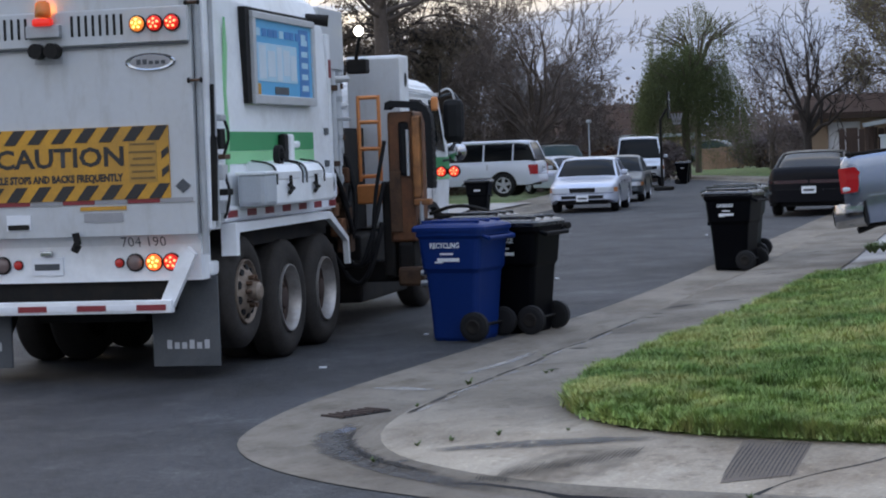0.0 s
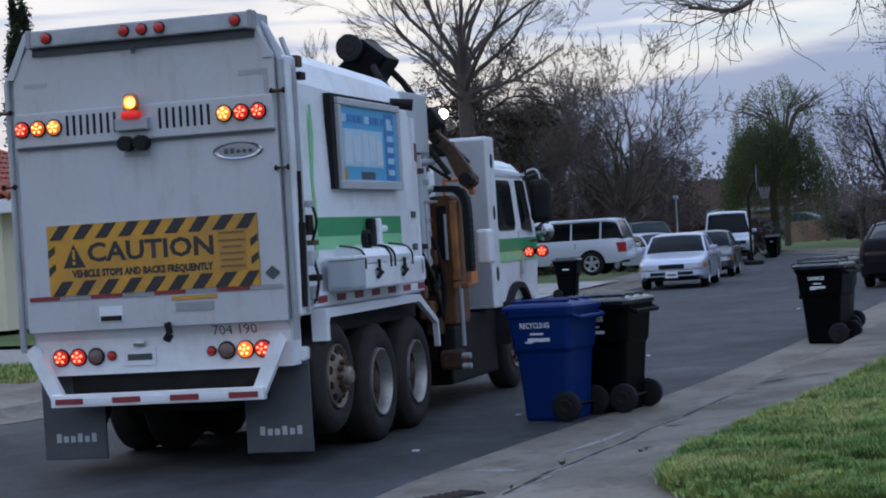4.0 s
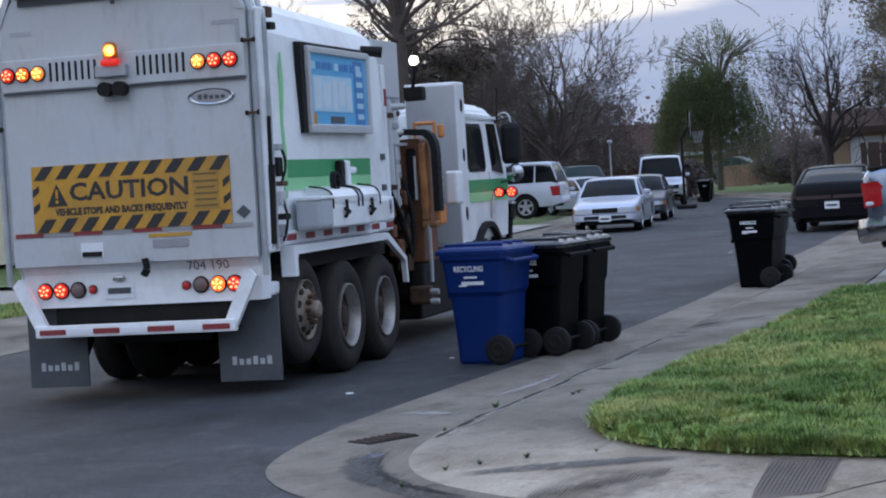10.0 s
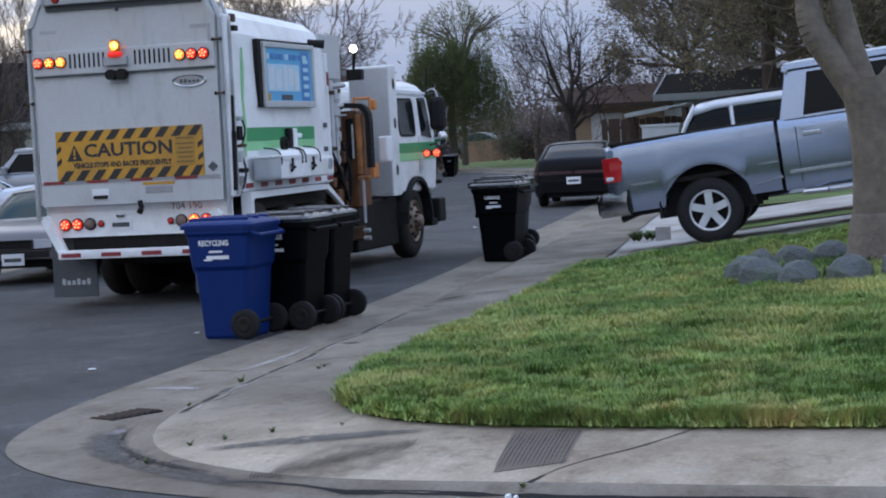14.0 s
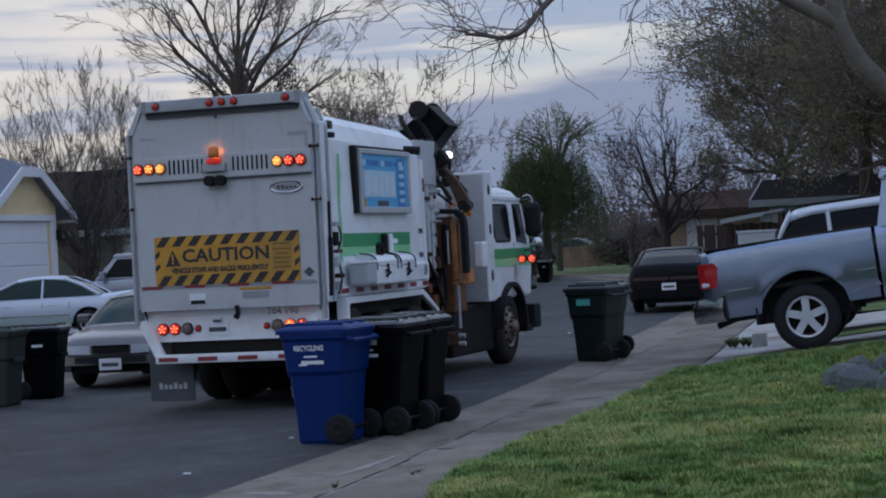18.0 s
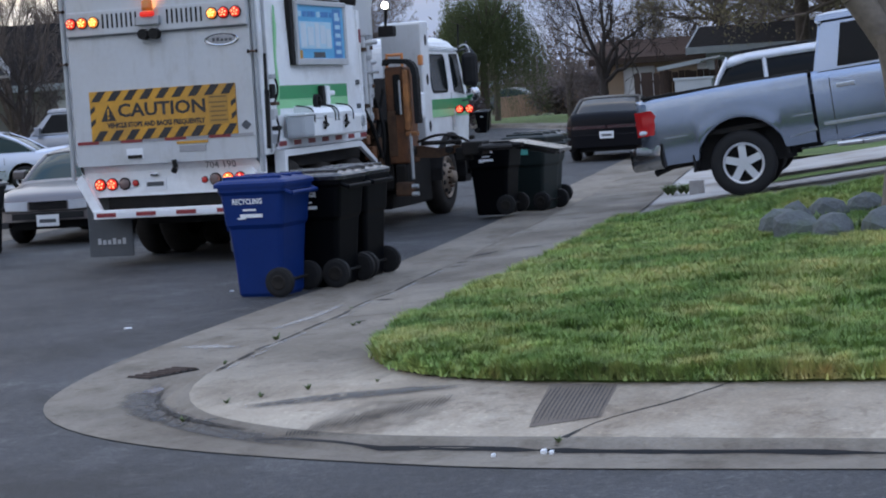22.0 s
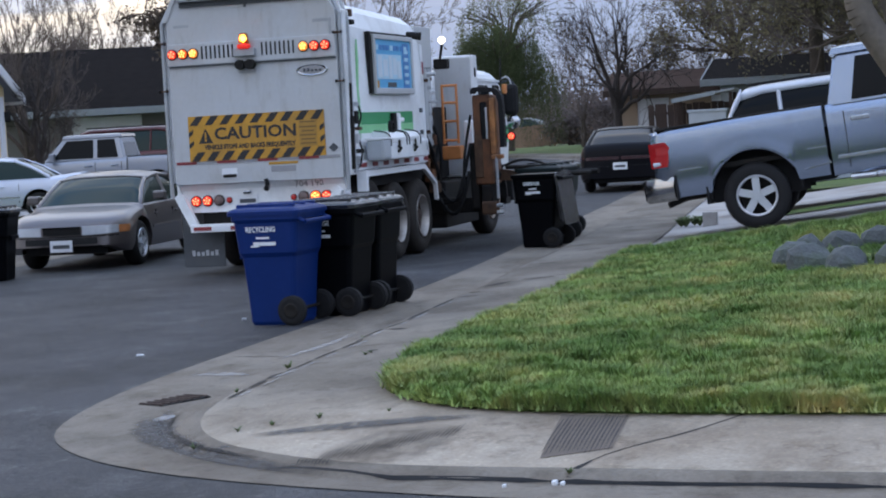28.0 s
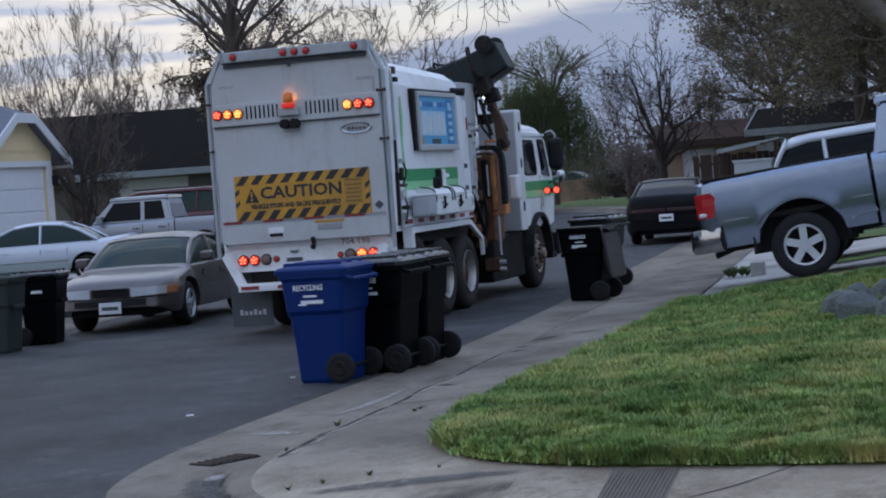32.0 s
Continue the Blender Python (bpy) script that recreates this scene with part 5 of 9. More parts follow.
    path_tube(bm, smooth_line([(0.1, -0.1, 0.12), (0.4, -0.16, 0.22), (0.7, -0.14, 0.16), (0.85, -0.1, 0.05)], 2), 0.018)
    for s in (-1, 1):
        path_tube(bm, [(1.0, s * 0.30, 0.0), (1.08, s * 0.40, 0.0), (1.28, s * 0.40, 0.0), (1.42, s * 0.30, 0.0)], 0.035)
    gr = part("gripper", bm, DARK, car, "dark gripper arms")
    return car, boom, gr


ARM, BOOM, GRIP = build_arm()


# ---- wheeled bins: the front to -x, wheels and handle to +x ----
def bin_body(bm, h=1.0):
    rings = []
    for z, w, d, r in ((0.0, 0.235, 0.255, 0.05), (0.03, 0.25, 0.27, 0.05), (0.30, 0.262, 0.29, 0.05), (0.62, 0.28, 0.325, 0.055), (0.66, 0.305, 0.35, 0.06), (0.93, 0.315, 0.385, 0.06), (0.96, 0.335, 0.41, 0.06), (1.0, 0.335, 0.41, 0.06)):
        rings.append([(x, y, z * h) for x, y in rrect(d, w, r, 3)])
    loft(bm, rings)


def make_bin(name, label, body_mat, lid_mat, marks, sticker=None, lid_label="", slim=0.82, shift=-0.074):
    """marks: rows of bars or words on both flanks."""
    root = thing(name, label, "bin", "wheeled bins along the kerb")
    bm = bmesh.new()
    bin_body(bm)
    body = part("body", bm, body_mat, root)
    # lid, hinged at the handle side
    bm = bmesh.new()
    rings = []
    for z, d, w in ((0.0, 0.44, 0.345), (0.035, 0.44, 0.345), (0.055, 0.415, 0.32), (0.075, 0.33, 0.25), (0.088, 0.2, 0.16), (0.092, 0.08, 0.07)):
        rings.append([(x - 0.42, y, z) for x, y in rrect(d, w, min(0.06, w * 0.4), 3)])
    loft(bm, rings)
    lid_mat = LID_BLACK if lid_mat is BIN_BLACK else lid_mat
    lid = part("lid", bm, lid_mat, root, lid_label)
    lid.matrix_basis = pose(0.41, 0, 1.0)
    for y in (-0.22, 0.0, 0.22):
        part("lid_rib", boxm(-0.78, -0.08, y - 0.025, y + 0.025, 0.055, 0.098, 0.01), lid_mat, lid)
    bm = bmesh.new()
    rod(bm, (0.475, -0.27, 0.93), (0.475, 0.27, 0.93), 0.022, n=10)
    for y in (-0.27, 0.27):
        rod(bm, (0.36, y, 0.97), (0.475, y, 0.93), 0.02, n=8)
    part("handle", bm, body_mat, root)
    for y in (-0.305, 0.305):
        bm = bmesh.new()
        wheel_ring(bm, [(-0.035, 0.0), (-0.035, 0.105), (-0.025, 0.135), (0.025, 0.135), (0.035, 0.105), (0.035, 0.0)], 22, axis="y", centre=(0.285, y, 0.135))
        w = part("wheel", bm, BLACK, root)
        bm = bmesh.new()
        s = 1 if y > 0 else -1
        wheel_ring(bm, [(s * 0.036, 0.07), (s * 0.043, 0.06), (s * 0.043, 0.05), (s * 0.036, 0.0)], 16, axis="y", centre=(0.285, y, 0.135))
        part("hub", bm, DARK, w)
    bm = bmesh.new()
    rod(bm, (0.285, -0.3, 0.135), (0.285, 0.3, 0.135), 0.015)
    part("axle", bm, DARK, root)
    part("wheel_well", boxm(0.16, 0.27, -0.255, 0.255, 0.06, 0.26, 0.03), body_mat, root)
    part("front_grip_bar", boxm(-0.40, -0.36, -0.18, 0.18, 0.60, 0.66, 0.01), body_mat, root)
    for s in (-1, 1):
        lean = pose(-0.02, s * 0.3175, 0.84) @ (pose(0, 0, 0, 90 + 2) if s < 0 else pose(0, 0, 0, 88, 0, 180) @ pose(0, 0, 0, 0, 0, 0))
        for kind_, val, sx, sz, size in marks:
            if kind_ == "word":
                bm = placed(text_bm(val, size, 0.002), lean @ pose(sx, sz, 0.003))
            else:
                bm = boxm(sx - val / 2, sx + val / 2, sz - size / 2, sz + size / 2, 0.0, 0.004, 0, lean)
            part("writing" if kind_ == "word" else "print_bar", bm, PRINT_WHITE, root)
        if sticker:
            part("sticker", boxm(-0.16, 0.10, -0.04, 0.05, 0.0, 0.004, 0, lean), sticker, root)
    # the bins are slimmer from front to back than they are tall
    for ob in root.children_recursive:
        round_ = ob.name.startswith(("wheel", "hub")) and not ob.name.startswith("wheel_well")
        on_lid = ob.name.startswith("lid")
        for v in ob.data.vertices:
            if round_:
                v.co.x += 0.285 * (slim - 1) + shift
            else:
                v.co.x = v.co.x * slim + (0.0 if on_lid else shift)
    lid.matrix_basis = pose(0.41 * slim + shift, 0, 1.0)
    return root


MARK_R = [("word", "RECYCLING", -0.02, 0.03, 0.068), ("bar", 0.16, 0.0, -0.045, 0.018), ("bar", 0.27, 0.02, -0.098, 0.032), ("bar", 0.1, -0.1, -0.12, 0.014)]
MARK_G = [("word", "GARBAGE", -0.02, 0.03, 0.062), ("bar", 0.13, 0.0, -0.04, 0.016), ("bar", 0.25, 0.0, -0.09, 0.030), ("bar", 0.1, -0.08, -0.112, 0.012)]
TEAL = mat("teal_sticker", (0.10, 0.42, 0.36), 0.5, var=0.3, scale=30)
BLUE_BIN = make_bin("recycling_bin", "blue plastic recycling bin with white lettering beside the kerb", BIN_BLUE, BIN_BLUE, MARK_R)
BIN_A = make_bin("garbage_bin", "black plastic garbage bin standing against the blue bin", BIN_BLACK, BIN_BLACK, MARK_G)
BIN_B = make_bin("garbage_bin", "slim black plastic garbage bin emptied and set back by the truck", BIN_BLACK, BIN_BLACK, [(k, v if k == "word" else v * 0.9, x, z, q * 0.95) for k, v, x, z, q in MARK_G], slim=0.64, shift=-0.01)
BIN_C = make_bin("garbage_bin", "black plastic garbage bin whose lid falls open when emptied", BIN_BLACK, BIN_BLACK, MARK_G)
BIN_D = make_bin("garden_waste_bin", "dark green plastic bin with a teal sticker", BIN_GREEN, BIN_GREEN, [], TEAL)
BIN_E = make_bin("wheeled_bin", "dark grey-green wheeled bin behind two others at the kerb", BIN_GREEN, BIN_BLACK, [])
BIN_E.matrix_basis = pose(-7.12, 28.9, 0.0, 0, 0, -10)
BLUE_BIN.matrix_basis = pose(-6.70, 16.80, 0.0, 0, 0, -4)
BIN_A.matrix_basis = pose(-6.41, 17.48, 0.0, 0, 0, -3)


# ---- cars: x to the right, y ahead, z up, middle of the wheelbase at the origin ----
def car_wheel(parent, x, y, r, spokes=5, rim_mat=None, wide=0.22, q=1.0):
    """q: the size of the rim against the tyre."""
    s = 1 if x > 0 else -1
    bm = bmesh.new()
    wheel_ring(bm, [(x - s * 0.02, r * q * 0.62), (x, r * q * 0.68), (x, r * 0.86), (x - s * 0.03, r * 0.97), (x - s * 0.05, r), (x - s * (wide - 0.05), r), (x - s * wide, r * 0.9), (x - s * wide, r * 0.6)], 32, centre=(0, y, r))
    w = part("wheel", bm, BLACK, parent, smooth=True)
    bm = bmesh.new()
    wheel_ring(bm, [(x - s * 0.005, r * q * 0.665), (x + s * 0.004, r * q * 0.63), (x - s * 0.03, r * q * 0.58), (x - s * 0.12, r * q * 0.55), (x - s * 0.12, 0.0)], 28, centre=(0, y, r))
    part("rim_barrel", bm, DARK, w)
    bm = bmesh.new()
    wheel_ring(bm, [(x - s * 0.004, r * q * 0.67), (x + s * 0.008, r * q * 0.645), (x + s * 0.004, r * q * 0.60), (x - s * 0.03, r * q * 0.58)], 28, centre=(0, y, r))
    for k in range(spokes):
        a = 2 * math.pi * k / spokes + 0.3
        c, e = math.cos(a), math.sin(a)
        u, v = Vector((0, c, e)), Vector((0, -e, c))
        o = Vector((x - s * 0.012, y, r))
        pts = [o + u * r * q * 0.08 + v * r * q * 0.12, o + u * r * q * 0.08 - v * r * q * 0.12, o + u * r * q * 0.62 - v * r * q * 0.12, o + u * r * q * 0.62 + v * r * q * 0.12]
        loft(bm, [pts, [p - Vector((s * 0.04, 0, 0)) for p in pts]])
    rod(bm, (x - s * 0.05, y, r), (x + s * 0.01, y, r), r * q * 0.15, n=14)
    part("rim", bm, rim_mat or RIM, w)
    return w


def blend(x, pts):
    """A smooth line through (x, value) pairs in rising order."""
    if x <= pts[0][0]:
        return pts[0][1]
    for (xa, va), (xb, vb) in zip(pts, pts[1:]):
        if x <= xb:
            f = (x - xa) / (xb - xa)
            return va + (vb - va) * f
    return pts[-1][1]


def stations(y0, y1, wheels, ra, extra=(), step=0.12):
    ys = [y0 + (y1 - y0) * k / int((y1 - y0) / step) for k in range(int((y1 - y0) / step) + 1)]
    for c in wheels:
        ys += [c + ra * math.cos(math.pi * k / 16) * s for k in range(17) for s in (1, 0.998)]
    for d in (0.015, 0.04, 0.08, 0.14, 0.22, 0.3):
        ys += [y0 + d, y1 - d]
    ys += list(extra)
    ys = sorted(y for y in ys if y0 <= y <= y1)
    out = [ys[0]]
    for y in ys[1:]:
        if y - out[-1] > 0.0008:
            out.append(y)
    return out


def arch_z(y, wheels, ra, rz, sill):
    z = sill
    for c in wheels:
        if abs(y - c) < ra:
            z = max(z, rz + math.sqrt(ra * ra - (y - c) ** 2))
    return z


def wheel_wells(c, w, wheels, ra, rz, depth=0.32):
    for s in (-1, 1):
        for yc in wheels:
            bm = bmesh.new()
            arcs = [[(yc + q * math.cos(math.pi * k / 12), rz + q * math.sin(math.pi * k / 12)) for k in range(13)] for q in (ra + 0.004, ra + 0.03)]
            prism(bm, arcs[0] + arcs[1][::-1], "x", s * (w - depth), s * (w - 0.10))
            part("wheel_well", bm, BLACK, c)


def car(name, label, category, paint, at, L=4.6, W=1.78, belt=0.92, roof=1.42, hood=0.86, nose=0.66, tail=0.98, wb=2.7, r=0.32, sill=0.24, front_over=0.92, cab=(-1.45, -0.55, 0.45, 1.15), glass=None, spokes=5, rear="sedan", group="parked cars", roof_rack=False, plate_front=True, rim=None, tail_mat=None, side_line=None, wide_tail=False, head=(0.30, 0.13), chrome_grille=False, bumper=None):
    """cab: y of rear glass foot, roof's rear end, roof's front end, windscreen foot."""
    g = glass or GLASS_C
    c = thing(name, label, category, group, at=at)
    yf = wb / 2
    y1, y0 = yf + front_over, yf + front_over - L
    wheels, ra, w = (-yf, yf), r + 0.065, W / 2
    top = [(y0, tail - 0.16), (y0 + 0.05, tail - 0.05), (y0 + 0.14, tail), (cab[0], belt + 0.03), (cab[3] - 0.02, belt + 0.01), (cab[3] + 0.06, hood + 0.035), (y1 - 0.45, nose + 0.115), (y1 - 0.16, nose + 0.065), (y1 - 0.06, nose + 0.02), (y1, nose - 0.07)]

    def half(y):
        """Half the width along the car: corners round off in plan."""
        v = w
        for d, cut, reach in ((y1 - y, 0.20, 0.5), (y - y0, 0.13, 0.4)):
            if d < reach:
                v = min(v, w - cut * (1 - d / reach) ** 2.2)
        return v

    def end_y(x, front):
        cut, reach = (0.20, 0.5) if front else (0.13, 0.4)
        over = cut - (w - abs(x))
        d = 0.0 if over <= -0.0 and abs(x) < w - cut else reach * (1 - (max(0.0, w - abs(x)) / cut) ** (1 / 2.2))
        return y1 - d if front else y0 + d

    bm = bmesh.new()
    rings = []
    for y in stations(y0, y1, wheels, ra, (cab[3] - 0.02, cab[3] + 0.06, cab[0])):
        zt = blend(y, top)
        low = sill + (0.10 * (1 - (y1 - y) / 0.3) if y1 - y < 0.3 else 0) + (0.08 * (1 - (y - y0) / 0.3) if y - y0 < 0.3 else 0)
        zb = arch_z(y, wheels, ra, r, low)
        hw = half(y)
        crown = 0.05 if cab[0] < y < cab[3] else 0.075
        zs = zt - crown
        side = []
        for f, inn in ((0.0, 0.055), (0.10, 0.028), (0.30, 0.008), (0.52, 0.0), (0.74, 0.006), (0.90, 0.022), (1.0, 0.055)):
            z = zb + (zs - zb) * f
            full = (z - sill) / (zs - sill)
            side.append((hw - (0.06 * max(0.0, 0.25 - full) * 4 * 0.6) - 0.055 * max(0.0, full - 0.6) ** 2 * 6, z))
        side.insert(0, (side[0][0] - 0.12, zb))
        side += [(hw - 0.11, zs + crown * 0.55), (hw - 0.20, zs + crown * 0.85), (hw * 0.5, zt), (0.0, zt + 0.008)]
        rings.append([(x, y, z) for x, z in side] + [(-x, y, z) for x, z in side[-2::-1]])
    loft(bm, rings, closed=False)
    body = shade_by_angle(part("body", bm, paint, c))
    part("underside", boxm(-w + 0.30, w - 0.30, y0 + 0.2, y1 - 0.2, sill - 0.02, min(belt, hood) - 0.16), BLACK, c)
    wheel_wells(c, w, wheels, ra, r)
    # greenhouse of glass, painted roof and pillars
    wi, wr = w - 0.09, w - 0.25
    line = [(cab[0], belt + 0.03), (cab[0] + (cab[1] - cab[0]) * 0.55, belt + (roof - belt) * 0.62), (cab[1], roof - 0.035), (cab[1] + 0.3, roof - 0.005), ((cab[1] + cab[2]) / 2, roof), (cab[2] - 0.3, roof - 0.012), (cab[2], roof - 0.05), (cab[2] + (cab[3] - cab[2]) * 0.5, belt + (roof - belt) * 0.50), (cab[3], belt - 0.02)]

    def shell(ya, yb, off, from_f):
        bm = bmesh.new()
        rings = []
        for k in range(33):
            y = ya + (yb - ya) * k / 32
            zt = blend(y, line)
            hh = max(0.0, (zt - belt) / (roof - belt))
            x1 = wi + (wr - wi) * hh
            pts = [(wi + 0.0, belt - 0.03), (wi + (x1 - wi) * 0.5, belt + (zt - 0.05 - belt) * 0.5), (x1, max(belt - 0.03, zt - 0.055)), (x1 - 0.05, zt - 0.022), (x1 - 0.16, zt - 0.006), (x1 * 0.5, zt + 0.008), (0, zt + 0.012)]
            pts = [(x + (off if x > 0.5 else 0), z + off) for x, z in pts][from_f:]
            rings.append([(x, y, z) for x, z in pts] + [(-x, y, z) for x, z in pts[-2::-1]])
        loft(bm, rings, closed=False)
        return bm
    shade_by_angle(part("greenhouse", shell(cab[0], cab[3], 0.0, 0), g, c, "dark car windows"), 50)
    shade_by_angle(part("roof", shell(cab[1] - 0.03, cab[2] + 0.03, 0.012, 2), paint, c), 40)

    def side_pt(y, f):
        zt = blend(y, line)
        x1 = wi + (wr - wi) * max(0.0, (zt - belt) / (roof - belt))
        return x1 + 0.008, zt - 0.045
    for s in (-1, 1):
        for ya, yb, t in ((cab[0] + 0.03, cab[1], 0.052 if rear == "sedan" else 0.075), (cab[3] - 0.03, cab[2], 0.036)):
            bm = bmesh.new()
            pts = []
            for k in range(7):
                p = [ya + (yb - ya) * (k + q) / 6 for q in (0, 1.02)]
                e = [side_pt(y, 0) for y in p]
                pts.append((s * (e[0][0] - 0.02), p[0], e[0][1]))
            loft(bm, [[(x + t * math.cos(a), y, z + t * math.sin(a)) for a in (math.pi * q / 4 for q in range(8))] for x, y, z in pts])
            part("pillar", bm, paint, c, smooth=True)
        bm = bmesh.new()
        ys_ = [cab[1] - 0.02 + (cab[2] - cab[1] + 0.04) * k / 8 for k in range(9)]
        cr = 0.03 if rear == "sedan" else 0.055
        loft(bm, [[(s * (side_pt(y, 0)[0] - 0.012) + cr * math.cos(a), y, side_pt(y, 0)[1] - cr * 0.5 + cr * math.sin(a)) for a in (math.pi * q / 4 for q in range(8))] for y in ys_])
        part("cant_rail", bm, paint, c, smooth=True)
        ym = (cab[1] + cab[2]) / 2
        posts = (ym - 0.03,) if rear == "sedan" else (ym + 0.1, cab[1] + 0.55)
        for yp in posts:
            e = side_pt(yp, 0)
            bm = bmesh.new()
            rod(bm, (s * (wi + 0.002), yp, belt - 0.02), (s * (e[0] - 0.006), yp - 0.02, e[1]), 0.032, n=6)
            part("door_pillar", bm, paint, c)
        for yd in (ym - 0.05, cab[3] - 0.1 - 0.35, max(cab[0] + 0.45, -yf + ra + 0.06)):
            part("door_seam", boxm(s * (w - 0.035), s * (w - 0.004), yd, yd + 0.010, sill + 0.15, belt - 0.12), BLACK, body)
        for yd in (ym - 0.22, ym + 0.78):
            part("door_handle", boxm(s * (w - 0.03), s * (w + 0.012), yd - 0.1, yd + 0.06, belt - 0.19, belt - 0.155, 0.006), paint, body)
        if side_line:
            part("side_moulding", boxm(s * (w - 0.01), s * (w + 0.008), -yf + ra + 0.05, yf - ra - 0.05, 0.50, 0.54, 0.004), side_line, body)
        mir = part("wing_mirror", boxm(s * (w - 0.02), s * (w + 0.17), cab[3] - 0.46, cab[3] - 0.34, belt + 0.02, belt + 0.15, 0.03), paint, c)
        part("mirror_glass", boxm(s * (w + 0.01), s * (w + 0.155), cab[3] - 0.466, cab[3] - 0.459, belt + 0.035, belt + 0.135), GLASS, mir)

    def patch(xa, xb, za, zb, front, out, n=10, zs=0.0):
        """A thin panel that follows the rounded end of the body."""
        bm = bmesh.new()
        rings = []
        for k in range(n + 1):
            x = xa + (xb - xa) * k / n
            y = end_y(x, front)
            sg = 1 if front else -1
            e = zs * k / n
            rings.append([(x, y - sg * 0.05, za + e), (x, y + sg * out, za + e), (x, y + sg * out * 0.7, zb), (x, y - sg * 0.05, zb)])
        loft(bm, rings)
        return bm
    tm = tail_mat or LENS_TAIL
    hz = nose - 0.055
    for s in (-1, 1):
        x0 = w - (0.40 if rear == "sedan" else 0.17) if not wide_tail else 0.02
        zt = tail - (0.30 if wide_tail else 0.17)
        tall = (0.34 if rear != "sedan" else 0.15) if not wide_tail else 0.075
        shade_by_angle(part("tail_lamp", patch(s * x0, s * (w - 0.012), zt - tall, zt, False, 0.014), tm, c, "red tail lamp" if tm is LENS_TAIL else "thin dark red tail lamp"), 50)
        xh = w * head[0]
        shade_by_angle(part("headlamp", patch(s * xh, s * (w - 0.10), hz - head[1], hz, True, 0.014, zs=0.02), LENS_HEAD, c, "clear headlamp"), 50)
        shade_by_angle(part("turn_lamp", patch(s * (w - 0.095), s * (w - 0.015), hz - head[1] + 0.02, hz - 0.005, True, 0.013), LENS_AMB, c), 50)
        for y in wheels:
            car_wheel(c, s * (w - 0.025), y, r, spokes, rim)
    gx = w * head[0] - 0.03
    gr = part("grille", patch(-gx, gx, hz - head[1] + 0.01, hz - 0.005, True, 0.012), BLACK, c)
    if chrome_grille:
        part("grille_trim", boxm(-gx, gx, y1 + 0.008, y1 + 0.022, hz - 0.018, hz - 0.002), CHROME, gr)
        for k in (1, 2):
            part("grille_slat", boxm(-gx + 0.02, gx - 0.02, y1 + 0.008, y1 + 0.016, hz - head[1] + k * 0.04, hz - head[1] + 0.012 + k * 0.04), CHROME if k > 3 else DARK, gr)
    bz = hz - head[1] - 0.02
    part("bumper_gap", patch(-w + 0.02, w - 0.02, bz - 0.002, bz + 0.014, True, 0.004, 20), BLACK, c)
    shade_by_angle(part("front_bumper", patch(-w + 0.01, w - 0.01, sill + 0.11, bz - 0.004, True, 0.035, 22), bumper or paint, c), 50)
    part("air_intake", patch(-w + 0.36, w - 0.36, sill + 0.13, sill + 0.22, True, 0.04), BLACK, c)
    shade_by_angle(part("rear_bumper", patch(-w + 0.01, w - 0.01, sill + 0.09, sill + 0.36, False, 0.035, 22), paint, c), 50)
    part("boot_seam", patch(-w + 0.16, w - 0.16, sill + 0.365, sill + 0.377, False, 0.004), BLACK, c)
    for front, on in ((True, plate_front), (False, True)):
        if on:
            z = bz - 0.20 if front else tail - (0.60 if wide_tail else 0.37)
            yy = y1 + 0.042 if front else y0 - 0.012
            p = part("number_plate", boxm(-0.16, 0.16, yy - (0.008 if front else 0.05), yy + 0.008, z, z + 0.16), PRINT_WHITE, c)
            part("plate_bar", boxm(-0.12, 0.12, yy - (0.011 if front else 0.053), yy + 0.011, z + 0.05, z + 0.10), FLAP, p)
    if roof_rack:
        for s in (-1, 1):
            part("roof_rail", rods([((s * (wr - 0.05), cab[1] + 0.1, roof + 0.03), (s * (wr - 0.05), cab[2] - 0.1, roof + 0.03))], 0.02), DARK, c)
    return c


car("sedan", "champagne-grey saloon parked at the far kerb, facing the corner", "car", CAR_CHAMP, pose(-13.38, 26.71, 0, 0, 0, 187.5), 4.8, 1.76, 0.87, 1.30, 0.82, 0.67, 0.96, 2.67, 0.315, side_line=CAR_CHAMP, head=(0.34, 0.125), chrome_grille=True)
car("sedan", "pale silver-blue saloon parked across a driveway", "car", CAR_LAV, pose(-23.7, 40.95, 0.12, 0, 0, 108), 4.6, 1.72, 0.93, 1.42, 0.90, 0.66, 1.02, 2.6, 0.31, cab=(-1.6, -0.75, 0.35, 1.25), side_line=CHROME)
car("sedan", "silver saloon parked along the far kerb", "car", CAR_LAV, pose(-17.15, 52.2, 0, 0, 0, 192), 4.85, 1.85, 0.95, 1.46, 0.90, 0.72, 1.02, 2.77, 0.335, head=(0.40, 0.14), chrome_grille=True, glass=GLASS_T)
car("sedan", "dark grey saloon parked behind the silver one", "car", CAR_GREY, pose(-18.95, 60.6, 0, 0, 0, 193), 4.7, 1.8, 0.94, 1.44, 0.9, 0.68, 1.0, 2.7, 0.325, glass=GLASS_T)
car("coupe", "black low car parked at the near kerb", "car", CAR_BLACK, pose(-9.72, 46.8, 0, 0, 0, 7), 5.0, 1.90, 0.98, 1.46, 0.92, 0.68, 1.12, 3.0, 0.36, cab=(-2.1, -0.9, 0.3, 1.15), rim=DARK, tail_mat=LENS_DIM, wide_tail=True, glass=GLASS_T)
car("saloon", "dark grey-blue saloon stopped in the street beside the truck", "car", CAR_GREY, pose(-13.1, 13.3, 0, 0, 0, 189), 4.8, 1.82, 0.95, 1.44, 0.9, 0.68, 1.02, 2.75, 0.335)
